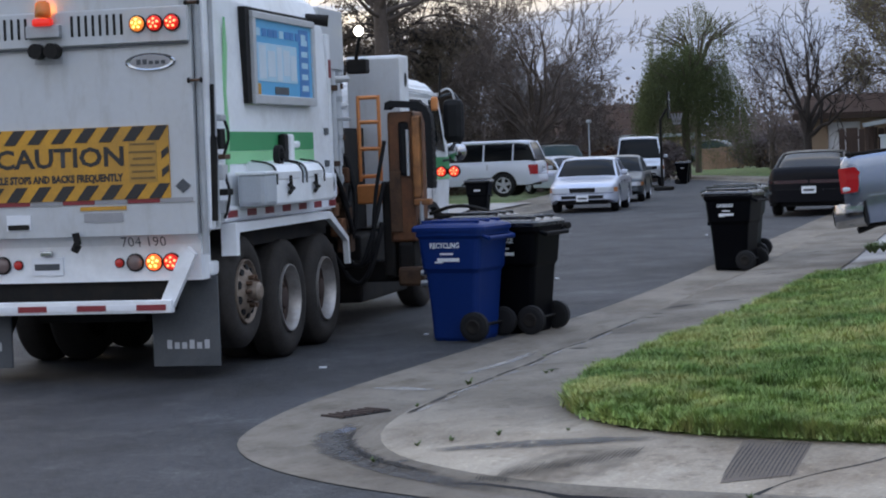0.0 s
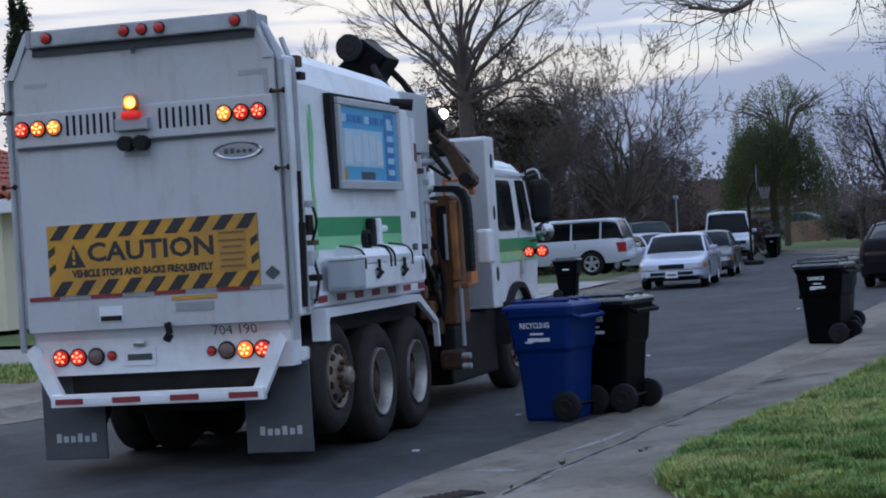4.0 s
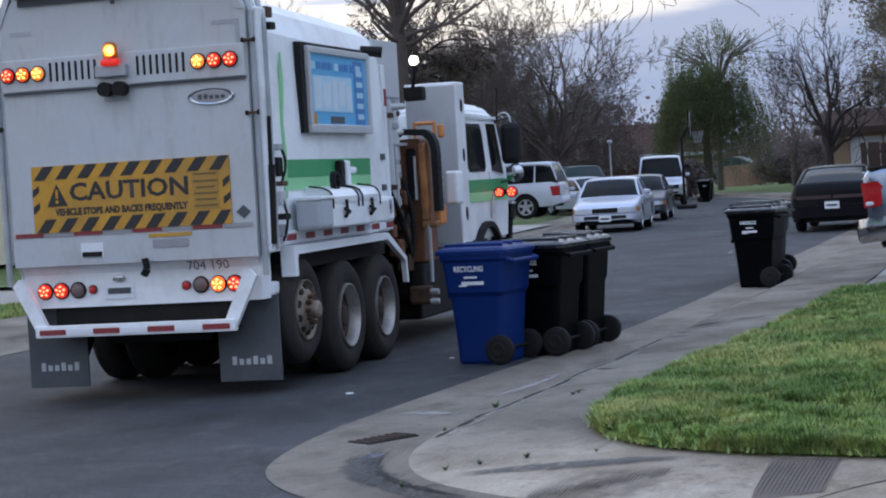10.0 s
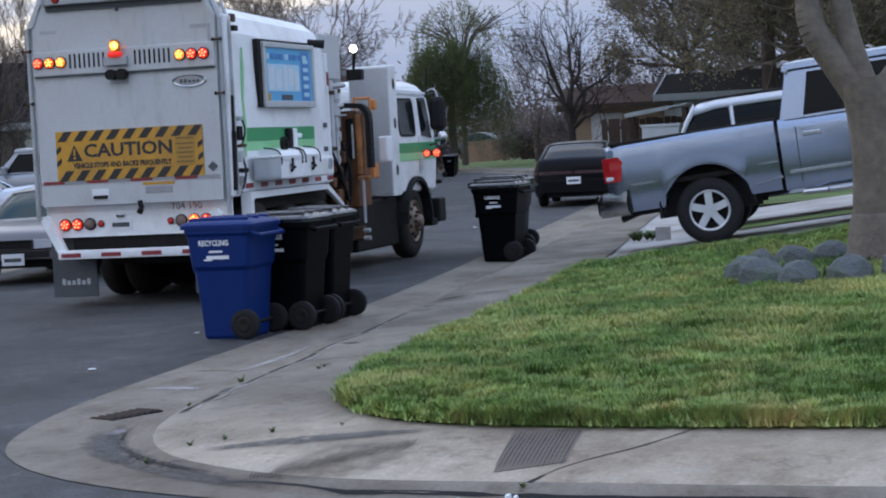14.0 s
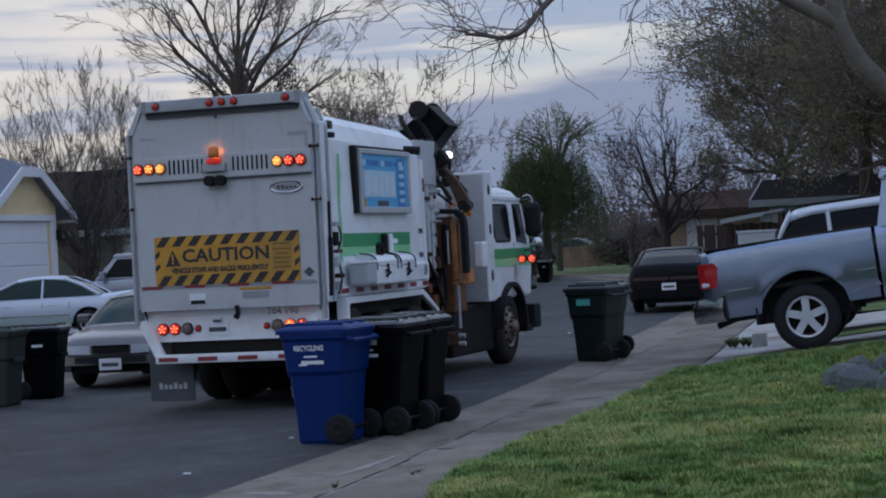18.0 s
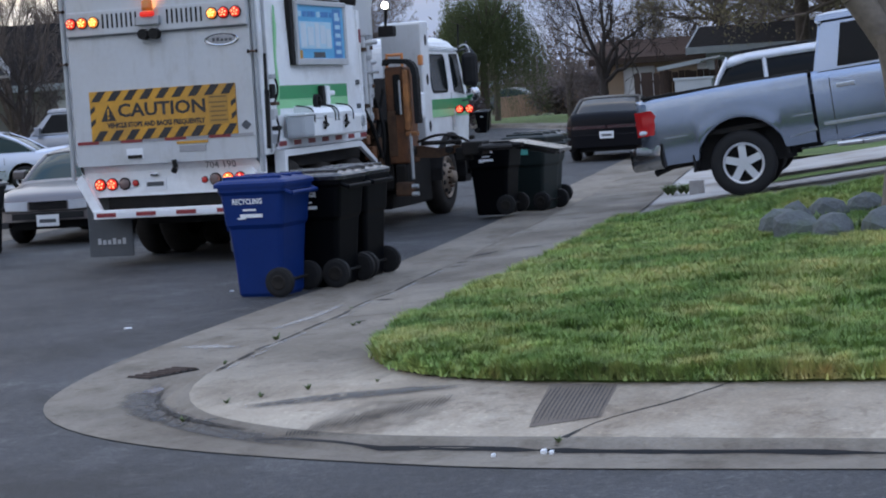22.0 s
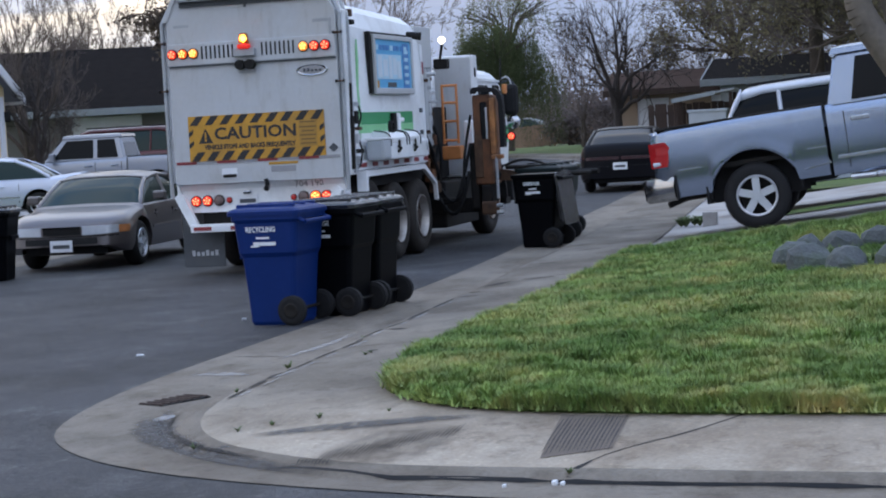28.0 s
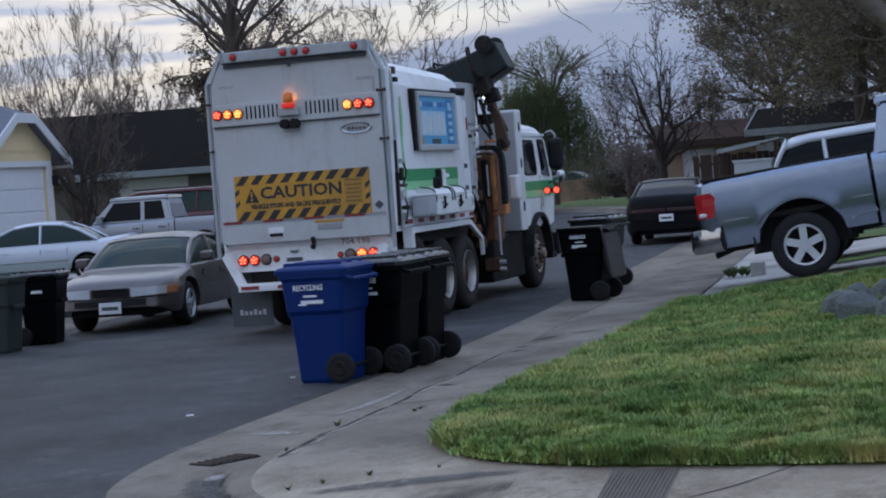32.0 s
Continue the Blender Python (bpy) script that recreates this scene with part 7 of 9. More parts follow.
def tiled_roof(root, x0, x1, y0, y1, z, rise, over, material):
    """A hip roof laid with rows of half-round clay tiles on its south and east slopes."""
    xa, xb, ya, yb = x0 - over, x1 + over, y0 - over, y1 + over
    ry = (ya + yb) / 2
    rx1, rx0 = xb - (yb - ya) / 2, xa + (yb - ya) / 2
    bm = bmesh.new()
    v = [bm.verts.new(p) for p in ((xa, ya, z), (xb, ya, z), (xb, yb, z), (xa, yb, z), (rx0, ry, z + rise), (rx1, ry, z + rise))]
    for f in ((0, 1, 5, 4), (1, 2, 5), (2, 3, 4, 5), (3, 0, 4), (3, 2, 1, 0)):
        bm.faces.new([v[k] for k in f])
    deck = part("roof_deck", bm, SHINGLE_B, root)
    me = None
    rows, step = 11, 0.30
    run = math.hypot(ry - ya, rise)
    ang = math.atan2(rise, ry - ya)
    tile = bmesh.new()
    n = 6
    ringa = [(0.13 * math.cos(math.pi * k / n), 0.0, 0.075 * math.sin(math.pi * k / n) + 0.02) for k in range(n + 1)]
    ringb = [(0.115 * math.cos(math.pi * k / n), 0.46, 0.06 * math.sin(math.pi * k / n)) for k in range(n + 1)]
    loft(tile, [ringa, ringb], False, False, closed=False)
    me = mesh_of(tile, "tile", material)
    count = 0
    for r_ in range(int(run / 0.42)):
        s = r_ * 0.42
        yy, zz = ya + s * math.cos(ang), z + s * math.sin(ang) + 0.02
        x = xb - 0.15 - s * math.cos(ang)
        while x > xb - 5.2 and count < 290:
            o = new("tile", me)
            o.parent = root
            o.matrix_basis = pose(x, yy, zz, math.degrees(ang), random.uniform(-2, 2), random.uniform(-2, 2))
            x -= 0.27
            count += 1
    # east slope, joined
    bm = bmesh.new()
    for r_ in range(int(run / 0.42)):
        s = r_ * 0.42
        xx, zz = xb - s * math.cos(ang), z + s * math.sin(ang) + 0.02
        y = ya + 0.15 + s * math.cos(ang)
        while y < yb - 0.1 - s * math.cos(ang):
            m = pose(xx, y, zz, 0, 0, 90) @ pose(0, 0, 0, math.degrees(ang))
            loft(bm, [[m @ Vector(p) for p in ringa], [m @ Vector(p) for p in ringb]], False, False, closed=False)
            y += 0.27
    tagged(part("tiles", bm, material, root), kind="stuff")
    bm = bmesh.new()
    for k in range(12):
        a, b = Vector((xb, ya, z + 0.06)), Vector((rx1, ry, z + rise + 0.06))
        p, q = a.lerp(b, k / 12), a.lerp(b, (k + 1.1) / 12)
        rod(bm, p, q, 0.12, 0.1, n=8)
    part("hip_tiles", bm, material, root)


th = thing("house", "cream stucco house with a red clay-tile hip roof", "house", "houses along the street", at=pose(-28.1, 36.6, 0.25, 0, 0, 12))
part("south_wall", boxm(-12, 0, 0, 0.25, 0, 2.75), CREAM, th)
part("east_wall", boxm(-0.25, 0, 0.25, 9, 0, 2.75), CREAM, th)
part("north_wall", boxm(-12, 0, 8.75, 9.0, 0, 2.75), CREAM, th)
part("west_wall", boxm(-12, -11.75, 0.25, 8.75, 0, 2.75), CREAM, th)
part("eave_south", boxm(-12.5, 0.55, -0.6, -0.5, 2.66, 2.98, 0.03), TRIM, th, "white gutter board under the tiles")
part("eave_east", boxm(0.5, 0.6, -0.6, 9.5, 2.66, 2.98, 0.03), TRIM, th)
part("soffit", boxm(-12.4, 0.5, -0.5, 9.4, 2.74, 2.80), CREAM, th)
part("garage_door", boxm(-6.2, -1.2, -0.03, 0.02, 0.0, 2.2), CREAM, th)
downpipe(th, -0.35, -0.1, 2.75)
tiled_roof(th, -12, 0, 0, 9, 2.96, 2.2, 0.58, TILE)

house("low grey house under a long dark roof behind parked cars", pose(-37.6, 67.0, 0.65, 0, 0, 24), 6.0, 4.5, 2.5, GREY_S, SHINGLE_D, TRIM_G, 2.1, 0.6, "x", base=0.6, holes=[(-3, -1.4, 0.9, 2.1), (2.5, 5.0, 0.0, 2.1)], windows=[(-2.2, 1.5, 1.5, 1.1)], doors=[(3.75, 0.0, 2.5, 2.1)])
house("brown-roofed bungalow beyond a hedge", pose(-41.0, 131.0, 0.1, 0, 0, 20), 4.6, 4.5, 2.5, TAN_S, SHINGLE_B, TRIM_G, 1.9, 0.6, "x", holes=[(-3, -1.2, 0.9, 2.0)], windows=[(-2.1, 1.45, 1.7, 1.0)])
ra = house("tan stucco bungalow with white garage doors", pose(-10.3, 79.5, 0.3, 0, 0, 8), 6.0, 4.5, 2.35, TAN_S, SHINGLE_B, WOOD_D, 0.7, 0.6, "x", holes=[(-5.4, -4.2, 0.0, 2.05), (-2.6, -0.4, 0.0, 2.05)], doors=[(-4.8, 0.0, 1.2, 2.05), (-1.5, 0.0, 2.2, 2.05)])
rb_ = house("white bungalow with a stepped dark roof", pose(-6.3, 75.0, 0.35, 0, 0, 4), 5.2, 4.5, 2.45, GREY_W, SHINGLE_D, TRIM_G, 0.75, 0.6, "x", holes=[(-1.5, 0.5, 1.3, 2.3)], windows=[(-0.5, 1.8, 1.9, 0.9)])
house("tan house behind the near trees", pose(14.0, 62.0, 0.5, 0, 0, -4), 9, 5, 2.6, TAN_S, SHINGLE_D, TRIM_G, 1.8, 0.7, "x", windows=[(-3.0, 1.5, 1.8, 1.1)], holes=[(-3.9, -2.1, 0.95, 2.05)])
# carport with a light roof and a white board
cp = thing("carport", "small open carport with a pale sloping roof", "carport", at=pose(-10.4, 61.4, 0.35, 0, 0, 4))
part("carport_roof", boxm(-0.85, 1.1, -0.5, 1.2, 0, 0.06, 0.01, pose(0, 0, 1.86, 0, -8)), GREY_P, cp)
part("carport_edge", boxm(-0.87, 0.5, -0.56, -0.5, -0.05, 0.08, 0.01, pose(0, 0, 1.86, 0, -8)), TRIM_G, cp)
for x, y, h in ((-0.75, -0.4, 1.74), (0.95, -0.4, 1.95), (-0.75, 1.1, 1.74), (0.95, 1.1, 1.95)):
    part("post", boxm(x - 0.05, x + 0.05, y - 0.05, y + 0.05, -0.4, h), WOOD_D, cp)
wb_ = thing("white_trailer", "plain white trailer side beside the carport", "trailer", at=pose(-9.8, 58.9, 0.3, 0, 0, 3))
part("panel", boxm(-0.56, 0.56, -0.04, 0.6, 0.95, 1.46, 0.02), GREY_W, wb_)
part("lid", boxm(-0.6, 0.6, -0.07, 0.63, 1.42, 1.50, 0.01), GREY_W, wb_)
part("foot", boxm(-0.5, 0.5, 0.05, 0.5, -0.2, 0.95), DARK, wb_)
pf = thing("porch_frame", "open grey porch frame before the dark roof", "porch", at=pose(-8.9, 73.0, 0.35, 0, 0, 4))
for x0, x1, z0, z1 in ((-1.0, 0.9, 2.5, 2.62), (-0.95, -0.83, 0, 2.5), (0.3, 0.42, 0, 2.5), (-0.9, 0.4, 2.1, 2.18)):
    part("beam", boxm(x0, x1, -0.06, 0.06, z0, z1), TRIM_G, pf)


def plank_fence(label, a, b, h, z, material, step=0.17, gap=0.012, slope=0.0):
    a, b = Vector((*a, z)), Vector((*b, z))
    root = thing("fence", label, "fence", at=Matrix.Translation(a) @ pose(0, 0, 0, 0, 0, math.degrees(math.atan2(b.y - a.y, b.x - a.x))) @ pose(0, 0, 0, 0, -slope))
    n = int((b - a).length / step)
    me = mesh_of(boxm(0, step - gap, -0.012, 0.012, -0.3, h), "plank", material)
    me2 = mesh_of(boxm(0, step - gap, -0.012, 0.012, -0.3, h - 0.04), "plank", material)
    for k in range(n):
        o = new("plank", me if k % 3 else me2)
        o.parent = root
        o.matrix_basis = pose(k * step, random.uniform(-0.01, 0.01), 0, 0, random.uniform(-0.6, 0.6))
    for zz in (0.3, h - 0.35):
        part("rail", boxm(0, n * step, 0.014, 0.06, zz, zz + 0.09), material, root)
    for k in range(0, n, 14):
        part("post", boxm(k * step, k * step + 0.1, 0.06, 0.16, -0.4, h), material, root)
    return root


plank_fence("weathered brown plank fence round the bend", (-30.6, 113.9), (-22.5, 115.8), 0.98, 0.44, FENCE, slope=4.0)
plank_fence("dark brown board fence beside the carport", (-12.3, 62.6), (-3.2, 63.6), 1.85, 0.2, WOOD_D, 0.2)
plank_fence("dark plank fence end by the gravel bed", (-19.1, 27.1), (-17.85, 27.75), 1.35, 0.45, WOOD_D)


# ---- street furniture and far bins ----
def plain_bin(label, body_mat, at):
    b = make_bin("wheeled_bin", label, body_mat, body_mat, [])
    b.matrix_basis = at
    return b


plain_bin("grey-green wheeled bin at the far kerb", BIN_GREY, pose(-13.44, 22.0, 0, 0, 0, 188) @ Matrix.Scale(0.92, 4))
FAR_B = make_bin("garbage_bin", "black wheeled bin at the far kerb", BIN_BLACK, BIN_BLACK, [("bar", 0.2, 0.0, -0.06, 0.04)])
FAR_B.matrix_basis = pose(-13.48, 23.2, 0, 0, 0, 192) @ Matrix.Scale(0.9, 4)
copy_thing(FAR_B, pose(-23.6, 84.5, 0, 0, 0, 190))["label"] = "black wheeled bin beside the basketball hoop"
copy_thing(FAR_B, pose(-24.6, 88.5, 0, 0, 0, 190))["label"] = "black wheeled bin up the street"
copy_thing(FAR_B, pose(-17.35, 44.0, 0.1, 0, 0, 190))["label"] = "black wheeled bin on the far verge"
copy_thing(FAR_B, pose(-21.6, 70.0, 0.1, 0, 0, 150))["label"] = "black wheeled bin near the hoop"
copy_thing(FAR_B, pose(-13.6, 73.0, 0.1, 0, 0, 10))["label"] = "dark wheeled bin by the far verge"
for k, p in enumerate(((-27.9, 45.4), (-27.0, 45.8))):
    q = plain_bin("blue wheeled bin against the yellow house", BIN_BLUE, pose(*p, 0.15, 0, 0, 90 + 10 * k))

hp = thing("basketball_hoop", "portable basketball hoop with a clear board and net", "basketball hoop", at=pose(-21.2, 73.2, 0.0, 0, 0, 12))
part("base", boxm(-0.3, 0.45, -0.3, 0.3, 0, 0.16, 0.05), DARK, hp)
bm = bmesh.new()
path_tube(bm, [(0, 0, 0.2), (0, 0, 2.7), (0.25, 0, 3.1)], 0.05)
part("pole", bm, DARK, hp)
part("backboard", boxm(0.32, 0.35, -0.62, 0.62, 2.75, 3.75, 0.01), mat("clear_board", (0.5, 0.55, 0.6), 0.15, var=0.0, trans=0.85), hp, "scratched clear backboard")
part("board_frame", rods([((0.34, -0.62, 2.75), (0.34, 0.62, 2.75)), ((0.34, -0.62, 3.75), (0.34, 0.62, 3.75)), ((0.34, -0.62, 2.75), (0.34, -0.62, 3.75)), ((0.34, 0.62, 2.75), (0.34, 0.62, 3.75))], 0.025), DARK, hp)
bm = bmesh.new()
for k in range(16):
    a, b = 2 * math.pi * k / 16, 2 * math.pi * (k + 1) / 16
    rod(bm, (0.62 + 0.23 * math.cos(a), 0.23 * math.sin(a), 2.95), (0.62 + 0.23 * math.cos(b), 0.23 * math.sin(b), 2.95), 0.02, n=6)
part("rim", bm, RUST, hp)
bm = bmesh.new()
for k in range(10):
    a = 2 * math.pi * k / 10
    rod(bm, (0.62 + 0.23 * math.cos(a), 0.23 * math.sin(a), 2.95), (0.62 + 0.13 * math.cos(a + 0.5), 0.13 * math.sin(a + 0.5), 2.5), 0.012, n=5)
    rod(bm, (0.62 + 0.23 * math.cos(a), 0.23 * math.sin(a), 2.95), (0.62 + 0.13 * math.cos(a - 0.5), 0.13 * math.sin(a - 0.5), 2.5), 0.012, n=5)
part("net", bm, PRINT_GREY, hp)
pl_ = thing("lamp_post", "thin pale street lamp post", "lamp post", at=pose(-25.0, 76.0, 0))
bm = bmesh.new()
rod(bm, (0, 0, 0), (0, 0, 2.75), 0.038, 0.028, n=10)
part("pole", bm, GREY_W, pl_)
part("lantern", boxm(-0.09, 0.09, -0.09, 0.09, 2.72, 2.86, 0.03), GREY_P, pl_)

# wooden stakes and gravel bed before the cream house
for k, (x, y) in enumerate(((-26.9, 34.2), (-26.1, 34.5), (-25.4, 34.8), (-24.5, 35.3))):
    s_ = thing("garden_stake", "short dark wooden stake in a gravel bed", "stake", "stakes in the gravel", at=pose(x, y, 0.1, random.uniform(-3, 3), random.uniform(-3, 3), random.uniform(0, 60)))
    part("stake", boxm(-0.06, 0.06, -0.06, 0.06, -0.1, 0.62, 0.01), WOOD_D, s_)
flat("gravel_bed", [(-40, 26.5), (-20.5, 26.3), (-17.2, 29.5), (-18.6, 33.5), (-24.5, 36.8), (-27.5, 37.0), (-40, 34)], 0.06, GRAVEL, "pale river-stone bed before the cream house", "gravel")
flat("verge", [(-40, 22.0), (-18.5, 22.3), (-16.6, 25.0), (-17.2, 29.3), (-20.5, 26.3), (-40, 26.5)], 0.05, LAWN, "strip of lawn along the far pavement", "lawn")


# ---- the near side: driveway, lawns, kerb details ----
def drive_z(x, y):
    return 0.10 + 0.105 * max(0.0, x + 4.7)


def patch_sheet(name, x0f, x1, y0, y1, nx, ny, zf, material, label, category, lift=0.0):
    """A grid whose near edge follows the pavement."""
    verts, faces = [], []
    for j in range(ny + 1):
        y = y0 + (y1 - y0) * j / ny
        xa = x0f(y)
        for i in range(nx + 1):
            f = (i / nx) ** 1.6
            x = xa + (x1 - xa) * f
            verts.append((x, y, zf(x, y) + lift))
    for j in range(ny):
        for i in range(nx):
            a = j * (nx + 1) + i
            faces.append((a, a + 1, a + nx + 2, a + nx + 1))
    me = bpy.data.meshes.new(name)
    me.from_pydata(verts, [], faces)
    me.materials.append(material)
    me.update()
    me.polygons.foreach_set("use_smooth", [True] * len(me.polygons))
    return tagged(new(name, me), label, category, kind="structure")


def walk_edge(y):
    return float(np.interp(y, WALK_R[120:, 1], WALK_R[120:, 0]))


patch_sheet("driveway", lambda y: walk_edge(y) - 0.02, 26, 22.0, 36.0, 14, 9, drive_z, DRIVE, "pale concrete driveway rising from the pavement", "driveway", 0.012)
patch_sheet("lawn_beyond", walk_edge, 60, 36.0, 60.0, 14, 12, lambda x, y: 0.12 + 0.05 * min(6.0, max(0.0, x - walk_edge(y))), LAWN, "lawn beyond the driveway", "lawn")
patch_sheet("lawn_strip", lambda y: walk_edge(y) + 1.3, 26, 27.1, 28.4, 8, 2, drive_z, LAWN, "narrow grass strip between two driveways", "lawn", 0.03)
patch_sheet("lawn_far_right", walk_edge, 40, 60.0, 108.0, 10, 14, lambda x, y: 0.12 + 0.03 * min(6.0, max(0.0, x - walk_edge(y))), LAWN, "green verge before the plank fence", "lawn")
# far side lawn beside the silver saloon
far_b = resample([tuple(p) for p in offset_line(EDGE_L, -1.9)], 200)
i_a, i_b = int(np.argmin(np.abs(far_b[:, 1] - 30))), int(np.argmin(np.abs(far_b[:, 1] - 62)))
seg = far_b[max(i_a, 60):i_b]
sheet("lawn_across", [seg, seg + np.array([-12.0, 3.0])], [0.13, 0.14], LAWN, "lawn across the street behind parked cars", "lawn")
flat("driveway_across", [(-16.6, 36.5), (-30.0, 46.5), (-30.5, 58.0), (-20.3, 56.0), (-17.9, 43.0)], 0.15, DRIVE, "pale concrete driveways across the street", "driveway")

# joints and tooled grooves in the pavement, drain, weeds
pv = bpy.data.objects["pavement"]


from mathutils.bvhtree import BVHTree

tree_of = {k: BVHTree.FromPolygons([v.co for v in bpy.data.objects[k].data.vertices], [p.vertices[:] for p in bpy.data.objects[k].data.polygons]) for k in ("gutter", "pavement", "road")}


def ground_z(x, y):
    """The height of the paving under a point."""
    z = [t.ray_cast(Vector((x, y, 5)), Vector((0, 0, -1)))[0] for t in tree_of.values()]
    return max((p.z for p in z if p is not None), default=0.125)


def line_on(name, pts, w, material, parent, lift=0.002, h=0.002):
    """A thin strip laid along the paving."""
    p = resample(pts, max(3, int(sum(math.dist(a, b) for a, b in zip(pts, pts[1:])) / 0.12)))
    bm = bmesh.new()
    rows = []
    for k in range(len(p)):
        d = Vector((p[min(k + 1, len(p) - 1)] - p[max(k - 1, 0)]).tolist()).normalized()
        e = w * (0.5 if k not in (0, len(p) - 1) else 0.15) * random.uniform(0.6, 1.2)
        n = Vector((-d.y, d.x)) * e
        rows.append([bm.verts.new((p[k][0] + s * n.x, p[k][1] + s * n.y, ground_z(p[k][0] + s * n.x, p[k][1] + s * n.y) + lift)) for s in (-1, 1)])
    for u, v in zip(rows, rows[1:]):
        bm.faces.new((u[0], v[0], v[1], u[1]))
    return part(name, bm, material, parent)


def stain_on(name, outline, material, parent, lift=0.003):
    """A stain draped over the paving, thinning out at its rim."""
    pts = [tuple(q) for q in smooth_line(list(outline) + [outline[0]], 2)]
    cx, cy = sum(p[0] for p in pts) / len(pts), sum(p[1] for p in pts) / len(pts)
    bm = bmesh.new()
    fade = bm.verts.layers.float.new("fade")
    rings = []
    for q in (0.02, 0.3, 0.55, 0.75, 0.9, 1.08):
        ring = []
        for x, y in pts:
            v = bm.verts.new((cx + (x - cx) * q, cy + (y - cy) * q, ground_z(cx + (x - cx) * q, cy + (y - cy) * q) + lift))
            v[fade] = max(0.0, min(1.0, (1.08 - q) / 0.33))
            ring.append(v)
        rings.append(ring)
    for u, v in zip(rings, rings[1:]):
        for k in range(len(pts) - 1):
            bm.faces.new((u[k], u[k + 1], v[k + 1], v[k]))
    return part(name, bm, material, parent)


def band_on(name, pts, w, material, parent, lift=0.005, soft=True):
    """A streak draped along a line on the paving; w: its width at the ends and the middle."""
    p = resample(smooth_line(list(pts), 1), max(4, int(sum(math.dist(a, b) for a, b in zip(pts, pts[1:])) / 0.05)))
    bm = bmesh.new()
    fade = bm.verts.layers.float.new("fade")
    rows, n = [], len(p)
    for k in range(n):
        d = Vector((p[min(k + 1, n - 1)] - p[max(k - 1, 0)]).tolist()).normalized()
        f = k / (n - 1)
        e = (w[0] + (w[1] - w[0]) * (1 - abs(2 * f - 1)) ** 0.7) * random.uniform(0.75, 1.2) / 2
        row = []
        for s, a in ((-1, 0.0), (-0.5, 0.9), (0, 1.0), (0.5, 0.9), (1, 0.0)):
            x, y = p[k][0] - d.y * e * s, p[k][1] + d.x * e * s
            v = bm.verts.new((x, y, ground_z(x, y) + lift))
            v[fade] = (a if soft else 0.5 + a / 2) * min(1.0, f * 6, (1 - f) * 6)
            row.append(v)
        rows.append(row)
    for u, v in zip(rows, rows[1:]):
        for k in range(4):
            bm.faces.new((u[k], v[k], v[k + 1], u[k + 1]))
    return part(name, bm, material, parent)


def stain_mat(name, col, rough, cover, scale=14.0):
    """A stain that lets the paving show through where it is thin."""
    m = mat(name, col, rough, var=0.25, scale=6)
    n, l = m.node_tree.nodes, m.node_tree.links
    b, o = n["Principled BSDF"], n["Material Output"]
    at, no, co, rr, mu, tr, mx = (n.new("ShaderNode" + k) for k in ("Attribute", "TexNoise", "TexCoord", "MapRange", "Math", "BsdfTransparent", "MixShader"))
    at.attribute_name = "fade"
    no.inputs["Scale"].default_value, no.inputs["Detail"].default_value = scale, 6
    rr.inputs["From Min"].default_value, rr.inputs["From Max"].default_value = 0.32, 0.55
    rr.inputs["To Min"].default_value, rr.inputs["To Max"].default_value = cover * 0.35, cover
    mu.operation = "MULTIPLY"
    l.new(co.outputs["Object"], no.inputs["Vector"])
    l.new(no.outputs["Fac"], rr.inputs["Value"])
    l.new(at.outputs["Fac"], mu.inputs[0])
    l.new(rr.outputs[0], mu.inputs[1])
    l.new(mu.outputs[0], mx.inputs[0])
    l.new(tr.outputs[0], mx.inputs[1])
    l.new(b.outputs[0], mx.inputs[2])
    l.new(mx.outputs[0], o.inputs["Surface"])
    return m


STAIN = stain_mat("damp_stain", (0.055, 0.052, 0.052), 0.6, 0.8)
CRACK = stain_mat("dirt_in_crack", (0.012, 0.011, 0.011), 0.9, 1.0, 22)
PALE = stain_mat("pale_wear", (0.42, 0.40, 0.38), 0.8, 0.6, 20)
RUBBED = stain_mat("rubbed_dirt", (0.095, 0.08, 0.066), 0.9, 0.32, 9)
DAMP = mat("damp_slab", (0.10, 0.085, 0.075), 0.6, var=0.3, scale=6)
WET = mat("wet_slab", (0.22, 0.23, 0.26), 0.12, var=0.2, scale=6)
GROOVE = mat("groove_dirt", (0.035, 0.03, 0.027), 0.9, var=0.3, scale=12)
TOOLED = mat("tooled_concrete", (0.14, 0.112, 0.09), 0.9, var=0.12, scale=5, fine=60)
gt = bpy.data.objects["gutter"]
for pts in ([(-1.51, 10.27), (-1.83, 9.74), (-2.117, 9.44), (-2.20, 9.27)], [(-4.5, 19.2), (-5.55, 19.1)], [(-4.7, 22.4), (-5.8, 22.2)], [(-4.4, 16.3), (-5.2, 16.2)], [(-4.4, 13.9), (-5.1, 13.8)]):
    line_on("joint", pts, 0.014, BLACK, pv)
line_on("joint", [(-2.19, 9.29), (-2.235, 9.18), (-2.24, 9.10), (-2.25, 9.04)], 0.05, BLACK, pv)
for x, y, s in ((-2.30, 8.985, 0.018), (-2.26, 8.975, 0.014), (-2.52, 8.88, 0.012)):
    chip = thing("concrete_chip", "small broken chip of pale concrete in the joint", "chip", "chips in the joint", at=pose(x, y, ground_z(x, y) + 0.004, 8, 5, 40 * x))
    part("chip", boxm(-s, s, -s * 0.7, s * 0.7, -0.006, s, 0.004), PRINT_WHITE, chip)
for b in (14.2, 16.4, 19.6):
    line_on("joint", [(float(np.interp(b, KERB_R[120:, 1], KERB_R[120:, 0])), b), (float(np.interp(b, EDGE_R[120:, 1], EDGE_R[120:, 0])) + 0.03, b)], 0.014, DAMP, gt)
